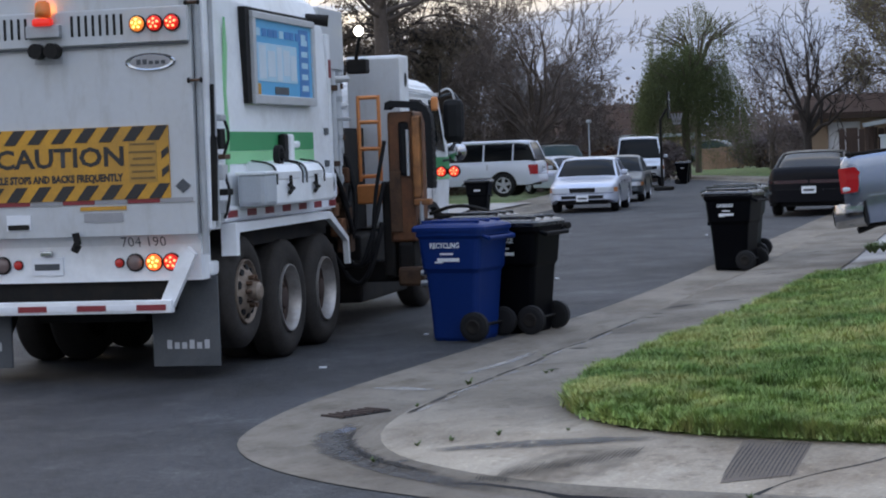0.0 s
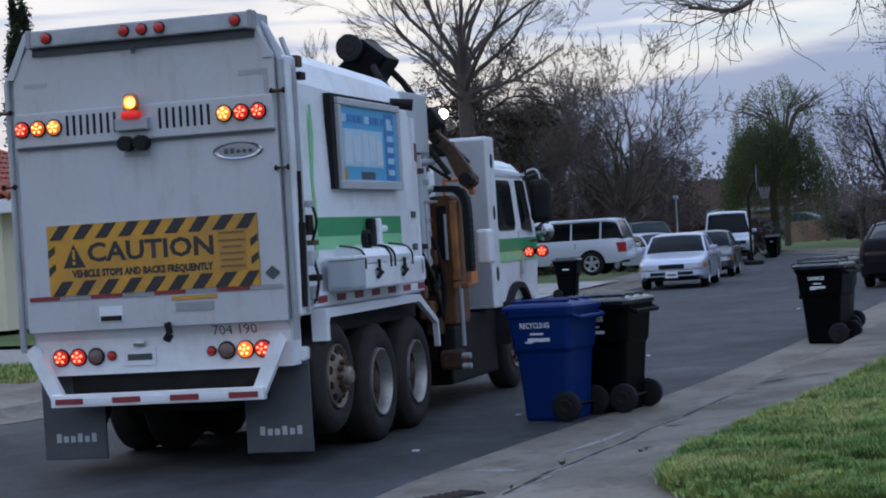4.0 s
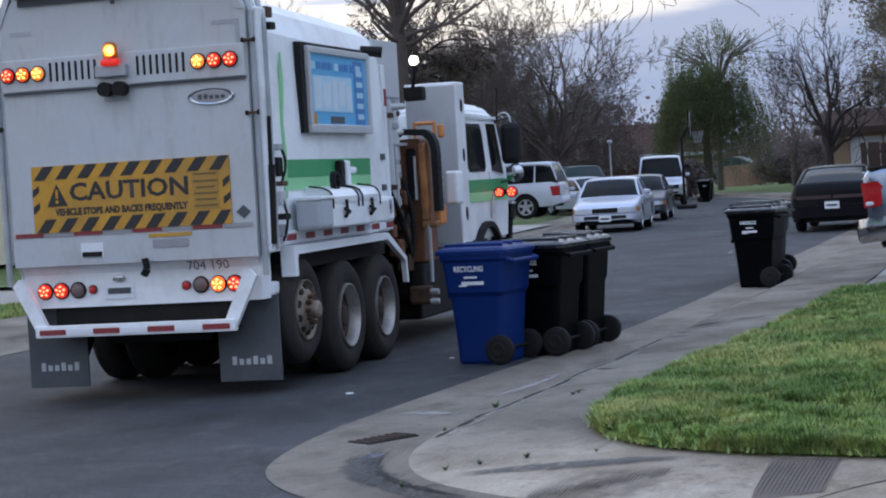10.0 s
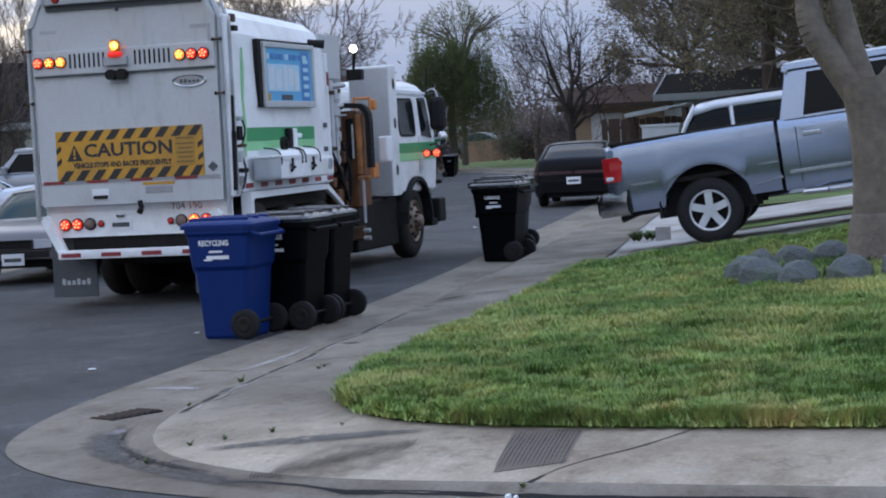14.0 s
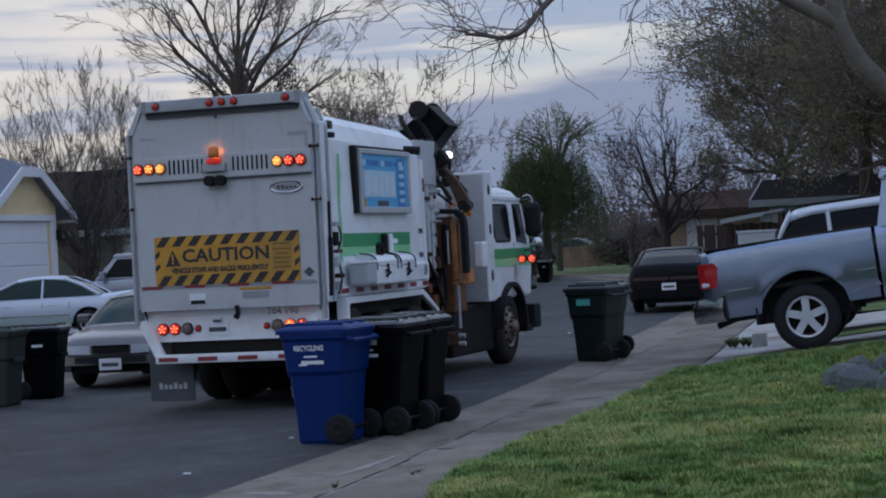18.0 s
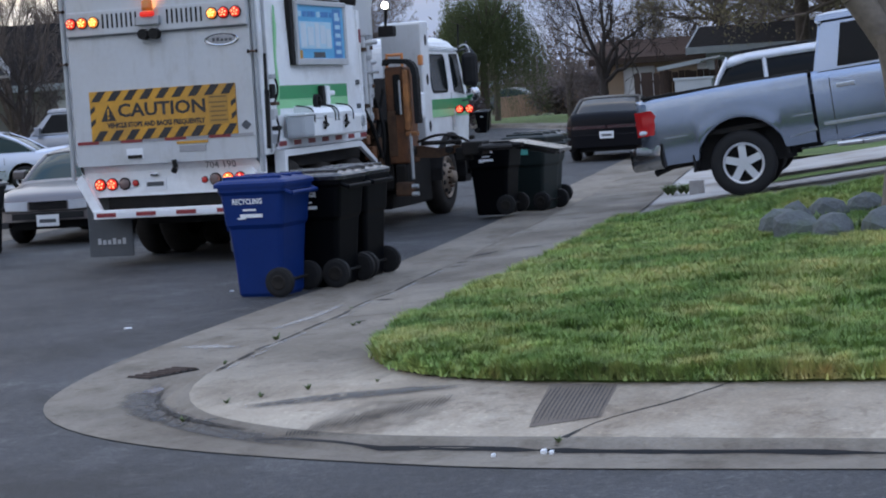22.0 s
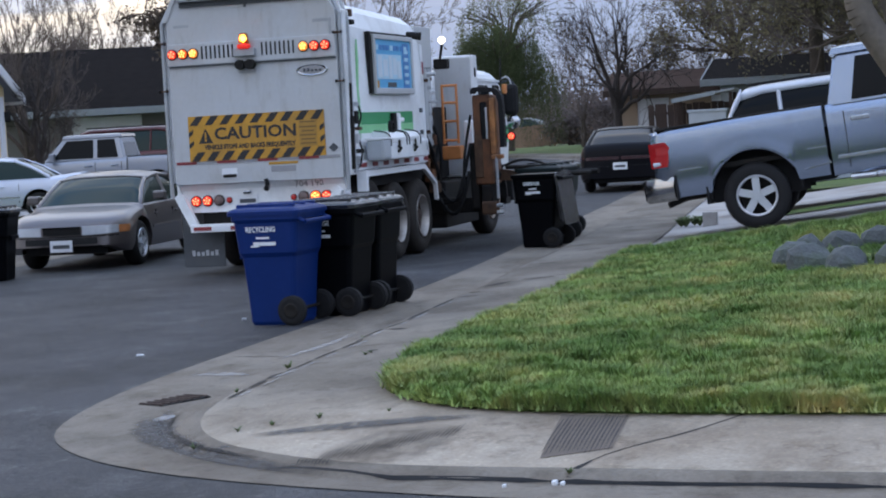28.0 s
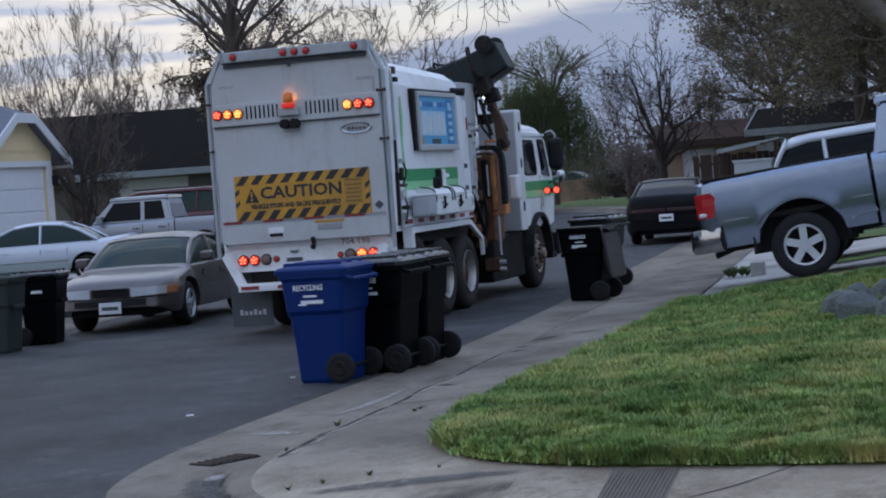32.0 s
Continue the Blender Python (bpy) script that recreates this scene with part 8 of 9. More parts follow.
# broken crack along the back of the kerb, with worn pale lips
crack_ = [(-4.97, 11.28), (-4.97, 11.63), (-5.01, 12.05), (-5.02, 12.4), (-5.06, 13.06), (-5.09, 13.68), (-5.16, 14.4), (-5.22, 15.1), (-5.2, 15.6), (-5.3, 16.6), (-5.38, 17.6)]
for k, (a, b) in enumerate(zip(crack_, crack_[1:])):
    c_ = ((a[0] + b[0]) / 2 + random.uniform(-0.03, 0.03), (a[1] + b[1]) / 2)
    band_on("crack", [a, c_, b], (0.03, random.uniform(0.04, 0.075)), CRACK, pv)
    q = random.uniform(0.02, 0.05)
    band_on("pale_wear", [(a[0] + q, a[1] + 0.05), (c_[0] + q + 0.02, c_[1]), (c_[0] + q, c_[1] + random.uniform(0.15, 0.4))], (0.02, random.uniform(0.03, 0.06)), PALE, pv)
for a, b in (((-5.42, 18.75), (-5.25, 19.18)), ((-5.19, 19.31), (-4.86, 19.52)), ((-5.38, 17.70), (-5.14, 17.72)), ((-5.40, 18.1), (-5.28, 18.17)), ((-4.80, 13.4), (-4.70, 13.47)), ((-5.18, 15.01), (-4.95, 14.9)), ((-6.0, 27.88), (-5.8, 28.06)), ((-4.53, 20.98), (-4.42, 21.51)), ((-5.6, 21.5), (-5.35, 21.6)), ((-5.6, 23.4), (-5.25, 23.55))):
    band_on("crack", [a, ((a[0] + b[0]) / 2 + 0.01, (a[1] + b[1]) / 2), b], (0.04, 0.11), CRACK, pv)
band_on("pale_wear", [(-6.06, 13.1), (-5.8, 13.16), (-5.56, 13.12)], (0.08, 0.22), PALE, gt)
band_on("pale_wear", [(-5.0, 12.05), (-4.98, 12.3), (-4.97, 12.56)], (0.03, 0.07), PALE, pv)
band_on("pale_wear", [(-5.72, 14.0), (-5.66, 14.8), (-5.72, 15.8)], (0.05, 0.12), PALE, gt)
for x, y in ((-4.57, 9.9), (-4.37, 9.83)):
    stain_on("spot", [(x - 0.06, y), (x, y - 0.045), (x + 0.06, y + 0.01), (x, y + 0.05)], STAIN, pv)
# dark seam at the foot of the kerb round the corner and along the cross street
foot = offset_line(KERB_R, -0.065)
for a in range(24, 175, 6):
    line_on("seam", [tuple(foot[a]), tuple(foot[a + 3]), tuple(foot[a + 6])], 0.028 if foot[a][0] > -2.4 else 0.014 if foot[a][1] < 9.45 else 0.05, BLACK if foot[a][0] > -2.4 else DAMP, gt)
stain_on("wet_patch", [(-5.33, 10.98), (-5.27, 11.05), (-5.28, 11.2), (-5.34, 11.26), (-5.38, 11.1)], WET, gt, 0.006)
band_on("damp_streak", [(-5.44, 11.55), (-5.36, 11.2), (-5.2, 10.78), (-4.98, 10.38), (-4.68, 9.98), (-4.34, 9.66), (-3.95, 9.40), (-3.5, 9.2)], (0.06, 0.20), STAIN, gt)
band_on("damp_streak", [(-5.42, 11.15), (-5.27, 10.80), (-5.02, 10.35), (-4.72, 9.95)], (0.10, 0.30), STAIN, gt, 0.007)
band_on("damp_streak", [(-5.30, 11.35), (-5.22, 11.0), (-5.08, 10.65), (-4.88, 10.30), (-4.58, 9.94), (-4.28, 9.68), (-3.92, 9.45)], (0.02, 0.045), CRACK, gt, 0.009)
band_on("damp_band", [(-4.34, 10.09), (-3.94, 10.16), (-3.6, 10.18), (-3.34, 10.23), (-3.02, 10.25)], (0.10, 0.26), STAIN, pv)
stain_on("rubbed_patch", [(-3.78, 9.34), (-3.61, 9.9), (-3.37, 10.1), (-3.0, 10.0), (-2.96, 9.68), (-3.09, 9.34), (-3.3, 9.24)], RUBBED, pv, 0.002)
bm = bmesh.new()
ca, cb, cc, cd = (Vector(p) for p in ((-2.56, 10.22), (-2.18, 10.17), (-2.13, 9.50), (-2.46, 9.34)))
grid_ = [[bm.verts.new((*q, ground_z(*q) + 0.003)) for q in (ca.lerp(cb, i / 5).lerp(cd.lerp(cc, i / 5), j / 8) for i in range(6))] for j in range(9)]
for u, v in zip(grid_, grid_[1:]):
    for i in range(5):
        bm.faces.new((u[i], u[i + 1], v[i + 1], v[i]))
part("tooled_patch", bm, TOOLED, pv)


def grooves(a, b, n, length, ang):
    """Tooled grooves side by side."""
    for k in range(n):
        f = k / (n - 1)
        x, y = a[0] + (b[0] - a[0]) * f, a[1] + (b[1] - a[1]) * f
        q = length * random.uniform(0.85, 1.1)
        dx, dy = q * math.cos(radians(ang)) / 2, q * math.sin(radians(ang)) / 2
        line_on("groove", [(x - dx, y - dy), (x + dx, y + dy)], 0.0075, GROOVE, pv, 0.0055)


grooves((-2.50, 9.78), (-2.17, 9.83), 16, 0.74, 94)
grooves((-3.66, 9.44), (-3.05, 9.92), 30, 0.30, 92)
grooves((-3.76, 9.40), (-3.58, 9.34), 9, 0.10, 100)
dr = thing("drain_grate", "rusty cast-iron drain grate set in the gutter", "drain grate", at=pose(-5.6, 11.86, -0.004, 0, 0, -20))
part("frame", boxm(-0.115, 0.115, -0.23, 0.23, -0.012, 0.004), BLACK, dr)
for k in range(7):
    part("bar", boxm(-0.105, 0.105, -0.215 + k * 0.068, -0.19 + k * 0.068, 0.0, 0.014, 0.003), IRON, dr)
# scraps of litter and grit on the asphalt
rl = random.Random(14)
for k, (x, y) in enumerate(((-7.05, 14.36), (-8.6, 24.6), (-7.9, 19.5), (-10.9, 12.0), (-7.4, 30.2), (-9.6, 36.0), (-7.3, 17.1))):
    lt = thing("litter", "small pale scrap of litter on the asphalt", "litter", "scraps on the road", at=pose(x, y, 0.004, 0, 0, rl.uniform(0, 180)))
    s = rl.uniform(0.018, 0.035)
    part("scrap", boxm(-s, s, -s * 0.6, s * 0.6, 0, 0.012, 0.004), PRINT_WHITE, lt)


def tuft(x, y, z, s, n, seed):
    rnd = random.Random(seed)
    root = thing("weed", "small green weed in a kerb crack", "weed", "weeds in the kerb", at=pose(x, y, z))
    bm = bmesh.new()
    for k in range(n):
        a, l = rnd.uniform(0, 2 * math.pi), s * rnd.uniform(0.5, 1.0)
        tip = Vector((math.cos(a) * l * 0.8, math.sin(a) * l * 0.8, l * rnd.uniform(0.5, 1.0)))
        wv = Vector((-math.sin(a), math.cos(a), 0)) * min(s * 0.09, 0.009)
        mid = tip * 0.55 + Vector((0, 0, l * 0.15))
        bm.faces.new([bm.verts.new(p) for p in (-wv * 0.4, mid - wv, tip, mid + wv, wv * 0.4)])
    part("leaves", bm, LEAF_V, root)


for k, (x, y, z, s) in enumerate(((-5.18, 12.88, 0.09, 0.10), (-4.46, 10.26, 0.112, 0.06), (-4.29, 10.36, 0.115, 0.05), (-4.04, 10.46, 0.118, 0.06), (-3.65, 10.55, 0.125, 0.04), (-5.01, 11.54, 0.1, 0.05), (-4.58, 9.92, 0.1, 0.06), (-2.25, 9.08, 0.1, 0.06), (-4.72, 13.32, 0.122, 0.05), (-5.0, 27.4, 0.12, 0.24), (-4.85, 27.6, 0.12, 0.21), (-4.92, 27.3, 0.12, 0.24), (-4.76, 27.5, 0.12, 0.22), (-5.05, 27.9, 0.12, 0.22), (-4.9, 28.2, 0.12, 0.21), (-5.3, 14.8, 0.1, 0.06), (-4.72, 13.2, 0.125, 0.06))):
    tuft(x, y, ground_z(x, y) - 0.005, s * 0.75, 26 if s < 0.2 else 120, k)
sl = thing("cover_block", "pale block beside the driveway under the pickup", "block", at=pose(-4.58, 27.35, 0.13))
part("block", boxm(-0.10, 0.10, -0.06, 0.06, -0.02, 0.19, 0.012), DRIVE, sl)

# ring of stones with plants round the near tree
for k in range(17):
    a = 2 * math.pi * k / 17 + 0.2
    x, y = -1.15 + 1.15 * math.cos(a) * random.uniform(0.9, 1.1), 18.35 + 1.55 * math.sin(a) * random.uniform(0.94, 1.06)
    rock = thing("garden_stone", "rough mossy grey stone in a ring round the tree", "stone", "stones round the tree", at=pose(x, y, 0.13 + float(lawn_z(x, y)) + 0.09, random.uniform(-20, 20), random.uniform(-20, 20), random.uniform(0, 360)))
    bm = bmesh.new()
    bmesh.ops.create_icosphere(bm, subdivisions=2, radius=random.uniform(0.17, 0.23))
    for v in bm.verts:
        q = v.co.copy()
        v.co *= 1 + 0.28 * noise.noise(q * 5 + Vector((k * 7.0, 0, 0)))
        v.co.z *= 0.95
        v.co.x *= 1.15
    part("stone", bm, STONE_G, rock)
rs = random.Random(31)
for k in range(14):
    a, q = rs.uniform(0, 6.283), rs.uniform(0.3, 0.85)
    x, y = -1.15 + 1.1 * q * math.cos(a), 18.2 + 1.4 * q * math.sin(a)
    root = thing("ground_plant", "low dark green plant among the stones", "plant", "plants round the tree", at=pose(x, y, 0.13 + float(lawn_z(x, y))))
    bm = bmesh.new()
    for j in range(70):
        b, l = rs.uniform(0, 6.283), rs.uniform(0.06, 0.22)
        tip = Vector((math.cos(b) * l, math.sin(b) * l, rs.uniform(0.05, 0.19)))
        wv = Vector((-math.sin(b), math.cos(b), 0)) * 0.014
        bm.faces.new([bm.verts.new(p) for p in (tip * 0.3, tip * 0.7 - wv, tip, tip * 0.7 + wv)])
    part("leaves", bm, LEAF_V, root)


# grass blades, lusher in tufts and thin in hollows
def tufts(p):
    rng = np.random.default_rng(3)
    s = np.zeros(len(p))
    for lam in (0.16, 0.19, 0.23, 0.28, 0.36, 0.5, 0.7, 1.1, 1.6):
        for _ in range(2):
            a = rng.uniform(0, np.pi)
            s += np.sin((p[:, 0] * np.cos(a) + p[:, 1] * np.sin(a)) * 2 * np.pi / lam + rng.uniform(0, 6.28))
    return np.clip(0.5 + s / 9.0, 0, 1)


def blades(name, label, pts, hmin, hmax, seed, lean=0.6, wide=0.010):
    rng = np.random.default_rng(seed)
    n = len(pts)
    a = rng.uniform(0, 2 * np.pi, n)
    h = rng.uniform(hmin, hmax, n) * (0.65 + 0.6 * tufts(pts))
    w = wide * rng.uniform(0.7, 1.5, n)
    d = np.stack([np.cos(a), np.sin(a), 0 * a], 1)
    side = np.stack([-np.sin(a), np.cos(a), 0 * a], 1) * w[:, None]
    tip = pts + d * (h * lean * rng.uniform(0.2, 1.2, n))[:, None] + np.stack([0 * h, 0 * h, h], 1)
    verts = np.stack([pts - side, pts + side, tip], 1).reshape(-1, 3)
    me = bpy.data.meshes.new(name)
    me.vertices.add(3 * n)
    me.vertices.foreach_set("co", verts.ravel())
    me.loops.add(3 * n)
    me.loops.foreach_set("vertex_index", np.arange(3 * n, dtype=np.int32))
    me.polygons.add(n)
    me.polygons.foreach_set("loop_start", np.arange(0, 3 * n, 3, dtype=np.int32))
    me.update(calc_edges=True)
    me.materials.append(GRASS)
    return tagged(new(name, me), label, "grass", kind="stuff")


def lawn_points(n, seed):
    rng = np.random.default_rng(seed)
    out = []
    ex = np.interp
    while sum(len(o) for o in out) < n:
        x = rng.uniform(-4.6, 0.0, 60000)
        y = 10.1 + 11.9 * rng.uniform(0, 1, 60000) ** 1.5
        left = np.interp(y, WALK_R[120:, 1], WALK_R[120:, 0])
        low = np.interp(-x, -WALK_R[:180, 0], WALK_R[:180, 1])
        ok = (x > left - 0.03) & (y > np.where(x > -3.3, low - 0.04, 0)) & (x < -0.1)
        x, y = x[ok], y[ok]
        z = 0.168 + lawn_z(x, y)
        p = np.stack([x, y, z], 1)
        p = p[rng.uniform(0, 1, len(p)) < 0.08 + 1.3 * tufts(p) ** 1.5]
        out.append(p)
    return np.concatenate(out)[:n]


blades("grass", "thick green grass with dry straw patches", lawn_points(560000, 5), 0.03, 0.08, 6, 0.9, 0.0068)
rng_ = np.random.default_rng(9)
k_ = rng_.integers(12, i1, 38000)
edge_p = WALK_R[k_] + (WALK_R[np.minimum(k_ + 1, 779)] - WALK_R[k_]) * rng_.uniform(0, 1, (38000, 1)) + rng_.normal(0, 0.025, (38000, 2))
edge_p = edge_p[(edge_p[:, 1] < 21.9) & (edge_p[:, 0] < 3)]
blades("grass_fringe", "ragged grass hanging over the pavement edge", np.column_stack([edge_p, np.full(len(edge_p), 0.145)]), 0.03, 0.075, 11, 1.3, 0.006)
g2 = np.column_stack([rng_.uniform(-20.5, -16.8, 9000), rng_.uniform(22.2, 26.3, 9000), np.full(9000, 0.05)])
blades("verge_grass", "green grass of the far verge", g2, 0.05, 0.12, 12, 0.6, 0.02)


# ---- trees ----
def tubes(segs, sides):
    """Many tapered tubes as arrays of vertices and faces."""
    s = np.array(segs, float)
    p0, p1, r0, r1 = s[:, 0:3], s[:, 3:6], s[:, 6], s[:, 7]
    d = p1 - p0
    d /= np.linalg.norm(d, axis=1, keepdims=True) + 1e-9
    up = np.where(np.abs(d[:, 2:3]) > 0.9, np.array([[1.0, 0, 0]]), np.array([[0, 0, 1.0]]))
    u = np.cross(d, up)
    u /= np.linalg.norm(u, axis=1, keepdims=True) + 1e-9
    v = np.cross(d, u)
    n = len(s)
    verts = np.zeros((n, 2 * sides, 3))
    for k in range(sides):
        a = 2 * np.pi * k / sides
        o = u * np.cos(a) + v * np.sin(a)
        verts[:, k] = p0 + o * r0[:, None]
        verts[:, sides + k] = p1 + o * r1[:, None]
    base = (np.arange(n) * 2 * sides)[:, None]
    quads = np.concatenate([base + np.array([[k, (k + 1) % sides, sides + (k + 1) % sides, sides + k]]) for k in range(sides)])
    return verts.reshape(-1, 3), quads


def quad_mesh(name, verts, quads, material):
    me = bpy.data.meshes.new(name)
    n = len(quads)
    me.vertices.add(len(verts))
    me.vertices.foreach_set("co", np.asarray(verts, np.float32).ravel())
    me.loops.add(4 * n)
    me.loops.foreach_set("vertex_index", np.asarray(quads, np.int32).ravel())
    me.polygons.add(n)
    me.polygons.foreach_set("loop_start", np.arange(0, 4 * n, 4, dtype=np.int32))
    me.update(calc_edges=True)
    me.materials.append(material)
    return me


def leaf_quads(centres, size, rng, flatten=1.0):
    n = len(centres)
    a = rng.normal(size=(n, 3))
    a[:, 2] *= flatten
    a /= np.linalg.norm(a, axis=1, keepdims=True)
    b = np.cross(a, rng.normal(size=(n, 3)))
    b /= np.linalg.norm(b, axis=1, keepdims=True) + 1e-9
    s = (size * rng.uniform(0.6, 1.4, n))[:, None]
    a, b = a * s, b * s * 0.55
    v = np.stack([centres - a, centres - b * 0.9, centres + a, centres + b], 1).reshape(-1, 3)
    return v, np.arange(4 * n).reshape(-1, 4)


def grow(rng, p, d, length, r, depth, segs, tips, spread, up, kids, curl):
    """A long bent limb that thins out, with side limbs along its outer part."""
    steps = 6 if depth > 2 else (4 if depth else 3)
    p = np.array(p, float)
    nodes = []
    for k in range(steps):
        d = d + rng.normal(size=3) * curl * (1.0 if depth > 1 else 0.6) + np.array([0, 0, up])
        d /= np.linalg.norm(d)
        q = p + d * length / steps
        ra, rb = r * (1 - 0.72 * k / steps), r * (1 - 0.72 * (k + 1) / steps)
        segs.append((*p, *q, ra, rb))
        p = q
        nodes.append((p.copy(), d.copy(), rb, (k + 1) / steps))
    if depth == 0:
        tips.append(p)
        return
    n = kids + int(rng.integers(0, 2))
    for k in range(n):
        f = 0.22 + 0.78 * (k + rng.uniform(0, 0.8)) / n
        b, bd, br, bf = nodes[min(steps - 1, int(f * steps))]
        side = rng.normal(size=3)
        side -= bd * (side @ bd)
        side /= np.linalg.norm(side) + 1e-9
        nd = bd + side * spread * rng.uniform(0.55, 1.2)
        nd /= np.linalg.norm(nd)
        grow(rng, b, nd, length * rng.uniform(0.42, 0.68) * (1.1 - 0.3 * bf), br * rng.uniform(0.55, 0.8), depth - 1, segs, tips, spread, up, kids, curl)


def tree(name, label, at, height, seed, depth=4, kids=4, spread=0.8, up=0.03, curl=0.12, trunk=0.22, fork=0.3, limbs=7, fan=(12, 80), limb_r=0.36, leaf=None, leaf_size=0.09, leaf_n=2, leaf_spread=0.25, bark=None, twig=None, lean=(0, 0), minr=0.005, wide=None, category="tree"):
    """A trunk that forks into a fan of limbs; fan: the least and the greatest rise in degrees."""
    rng = np.random.default_rng(seed)
    segs, tips = [], []
    d0 = np.array([lean[0], lean[1], 1.0])
    first = height * fork
    segs.append((0, 0, -0.2, *(d0 * first * 0.12), trunk * 1.3, trunk * 1.05))
    p = d0 * first * 0.12
    mid = d0 * first * 0.55 + np.array([rng.normal() * 0.05, rng.normal() * 0.05, 0])
    segs.append((*p, *mid, trunk * 1.05, trunk * 0.95))
    segs.append((*mid, *(d0 * first), trunk * 0.95, trunk * 0.82))
    for k in range(limbs):
        a = 2 * np.pi * (k * 0.382 + rng.uniform(-0.05, 0.05))
        e = np.radians(fan[0] + (fan[1] - fan[0]) * (k + 0.5) / limbs)
        d = np.array([np.cos(a) * np.cos(e), np.sin(a) * np.cos(e), np.sin(e)])
        ln = (height - first) * (0.5 + 0.5 * np.sin(e)) * rng.uniform(0.85, 1.05)
        grow(rng, d0 * first * (0.86 + 0.14 * k / limbs), d, ln, trunk * limb_r * rng.uniform(0.8, 1.2), depth - 1, segs, tips, spread, up, kids, curl)
    s = np.array(segs)
    tips = np.array(tips)
    # bring the crown to its true height and spread
    kz = (height - first) / (np.percentile(tips[:, 2], 99) - first)
    kr = wide / np.percentile(np.hypot(tips[:, 0], tips[:, 1]), 95) if wide else 1.0
    for arr, cols in ((s, (0, 3)), (tips, (0,))):
        for c in cols:
            above = arr[:, c + 2] > first
            arr[:, c:c + 2] *= kr
            arr[above, c + 2] = first + (arr[above, c + 2] - first) * kz
    s[:, 6:8] = np.maximum(s[:, 6:8], minr)
    root = thing(name, label, category, "trees along the street", at=at)
    thick = s[:, 6] > 0.045
    v, q = tubes(s[thick], 7)
    o = new("trunk", quad_mesh("trunk", v, q, bark or BARK))
    o.data.polygons.foreach_set("use_smooth", [True] * len(o.data.polygons))
    o.parent = root
    v, q = tubes(s[~thick], 3)
    o = new("crown", quad_mesh("crown", v, q, twig or TWIG))
    o.parent = root
    if leaf:
        c = np.repeat(np.array(tips), leaf_n, 0)
        c = c + rng.normal(size=c.shape) * leaf_spread
        v, q = leaf_quads(c, leaf_size, rng)
        o = new("foliage", quad_mesh("foliage", v, q, leaf))
        o.parent = root
    return root


def leafy(name, label, at, blobs, n, size, material, seed, trunk=None, category="tree", group="trees along the street"):
    """A crown of many small leaves in uneven clumps. blobs: (x, y, z, rx, ry, rz)."""
    rng = np.random.default_rng(seed)
    root = thing(name, label, category, group, at=at)
    pts = []
    vol = np.array([b[3] * b[4] * b[5] for b in blobs]) ** 0.75
    for b, m in zip(blobs, (n * vol / vol.sum()).astype(int)):
        sub = rng.normal(size=(max(6, m // 90), 3))
        sub /= np.linalg.norm(sub, axis=1, keepdims=True)
        sub *= rng.uniform(0.45, 1.0, (len(sub), 1)) ** 0.5
        idx = rng.integers(0, len(sub), m)
        g = sub[idx] * 0.86 + rng.normal(size=(m, 3)) * 0.17
        pts.append(g * np.array(b[3:6]) + np.array(b[0:3]))
    v, q = leaf_quads(np.concatenate(pts), size, rng, 0.6)
    o = new("crown", quad_mesh("crown", v, q, material))
    o.parent = root
    if trunk:
        segs = [(0, 0, -0.2, 0, 0, trunk[0], trunk[1], trunk[1] * 0.7)]
        for b in blobs[:4]:
            segs.append((0, 0, trunk[0] * 0.8, b[0] * 0.8, b[1] * 0.8, b[2], trunk[1] * 0.5, 0.03))
        v, q = tubes(segs, 7)
        o = new("trunk", quad_mesh("trunk", v, q, BARK))
        o.parent = root
    return root


def az(deg, d, z=0.0, turn=0):
    """A place d metres off, deg degrees to the left of straight ahead."""
    return pose(-d * math.sin(radians(deg)), d * math.cos(radians(deg)), z, 0, 0, turn)


tree("bare_tree", "large bare spreading tree behind the truck", az(24.1, 62), 13.2, 11, 5, 4, 0.66, 0.04, 0.13, 0.26, 0.52, 15, (4, 84), minr=0.0058, limb_r=0.34, wide=5.0)
LEFT = tree("bare_tree", "wispy bare winter tree above the house roofs", az(28.9, 65), 8.5, 12, 5, 4, 0.7, 0.05, 0.15, 0.20, 0.18, 10, (15, 82), minr=0.0055, wide=2.8)
copy_thing(LEFT, az(27.0, 86, 0, 100) @ Matrix.Scale(1.1, 4))
copy_thing(LEFT, az(30.6, 90, 0, 220))
MID = tree("bare_tree", "fine-twigged bare tree beyond the truck", az(19.75, 84), 9.7, 13, 5, 4, 0.8, 0.0, 0.20, 0.24, 0.24, 19, (-8, 82), minr=0.0085, wide=4.2, limb_r=0.36, bark=BARK, twig=TWIG)
copy_thing(MID, az(22.2, 92, 0, 80) @ Matrix.Scale(1.1, 4))
THICK = tree("thicket_tree", "dense brown tree thick with bare twigs behind the parked cars", az(21.4, 90), 7.6, 29, 5, 5, 0.9, 0.03, 0.16, 0.15, 0.12, 10, (2, 84), minr=0.010, leaf=LEAF_O, leaf_size=0.06, leaf_n=1, leaf_spread=0.3, wide=3.1, twig=TWIG)
copy_thing(THICK, az(20.0, 90, 0, 70) @ Matrix.Scale(0.7, 4))
copy_thing(THICK, az(18.7, 94, 0, 150) @ Matrix.Scale(0.78, 4))
copy_thing(THICK, az(22.9, 86, 0, 230) @ Matrix.Scale(1.02, 4))
copy_thing(THICK, az(25.2, 90, 0, 310) @ Matrix.Scale(0.85, 4))
copy_thing(THICK, az(27.6, 95, 0, 20) @ Matrix.Scale(0.95, 4))
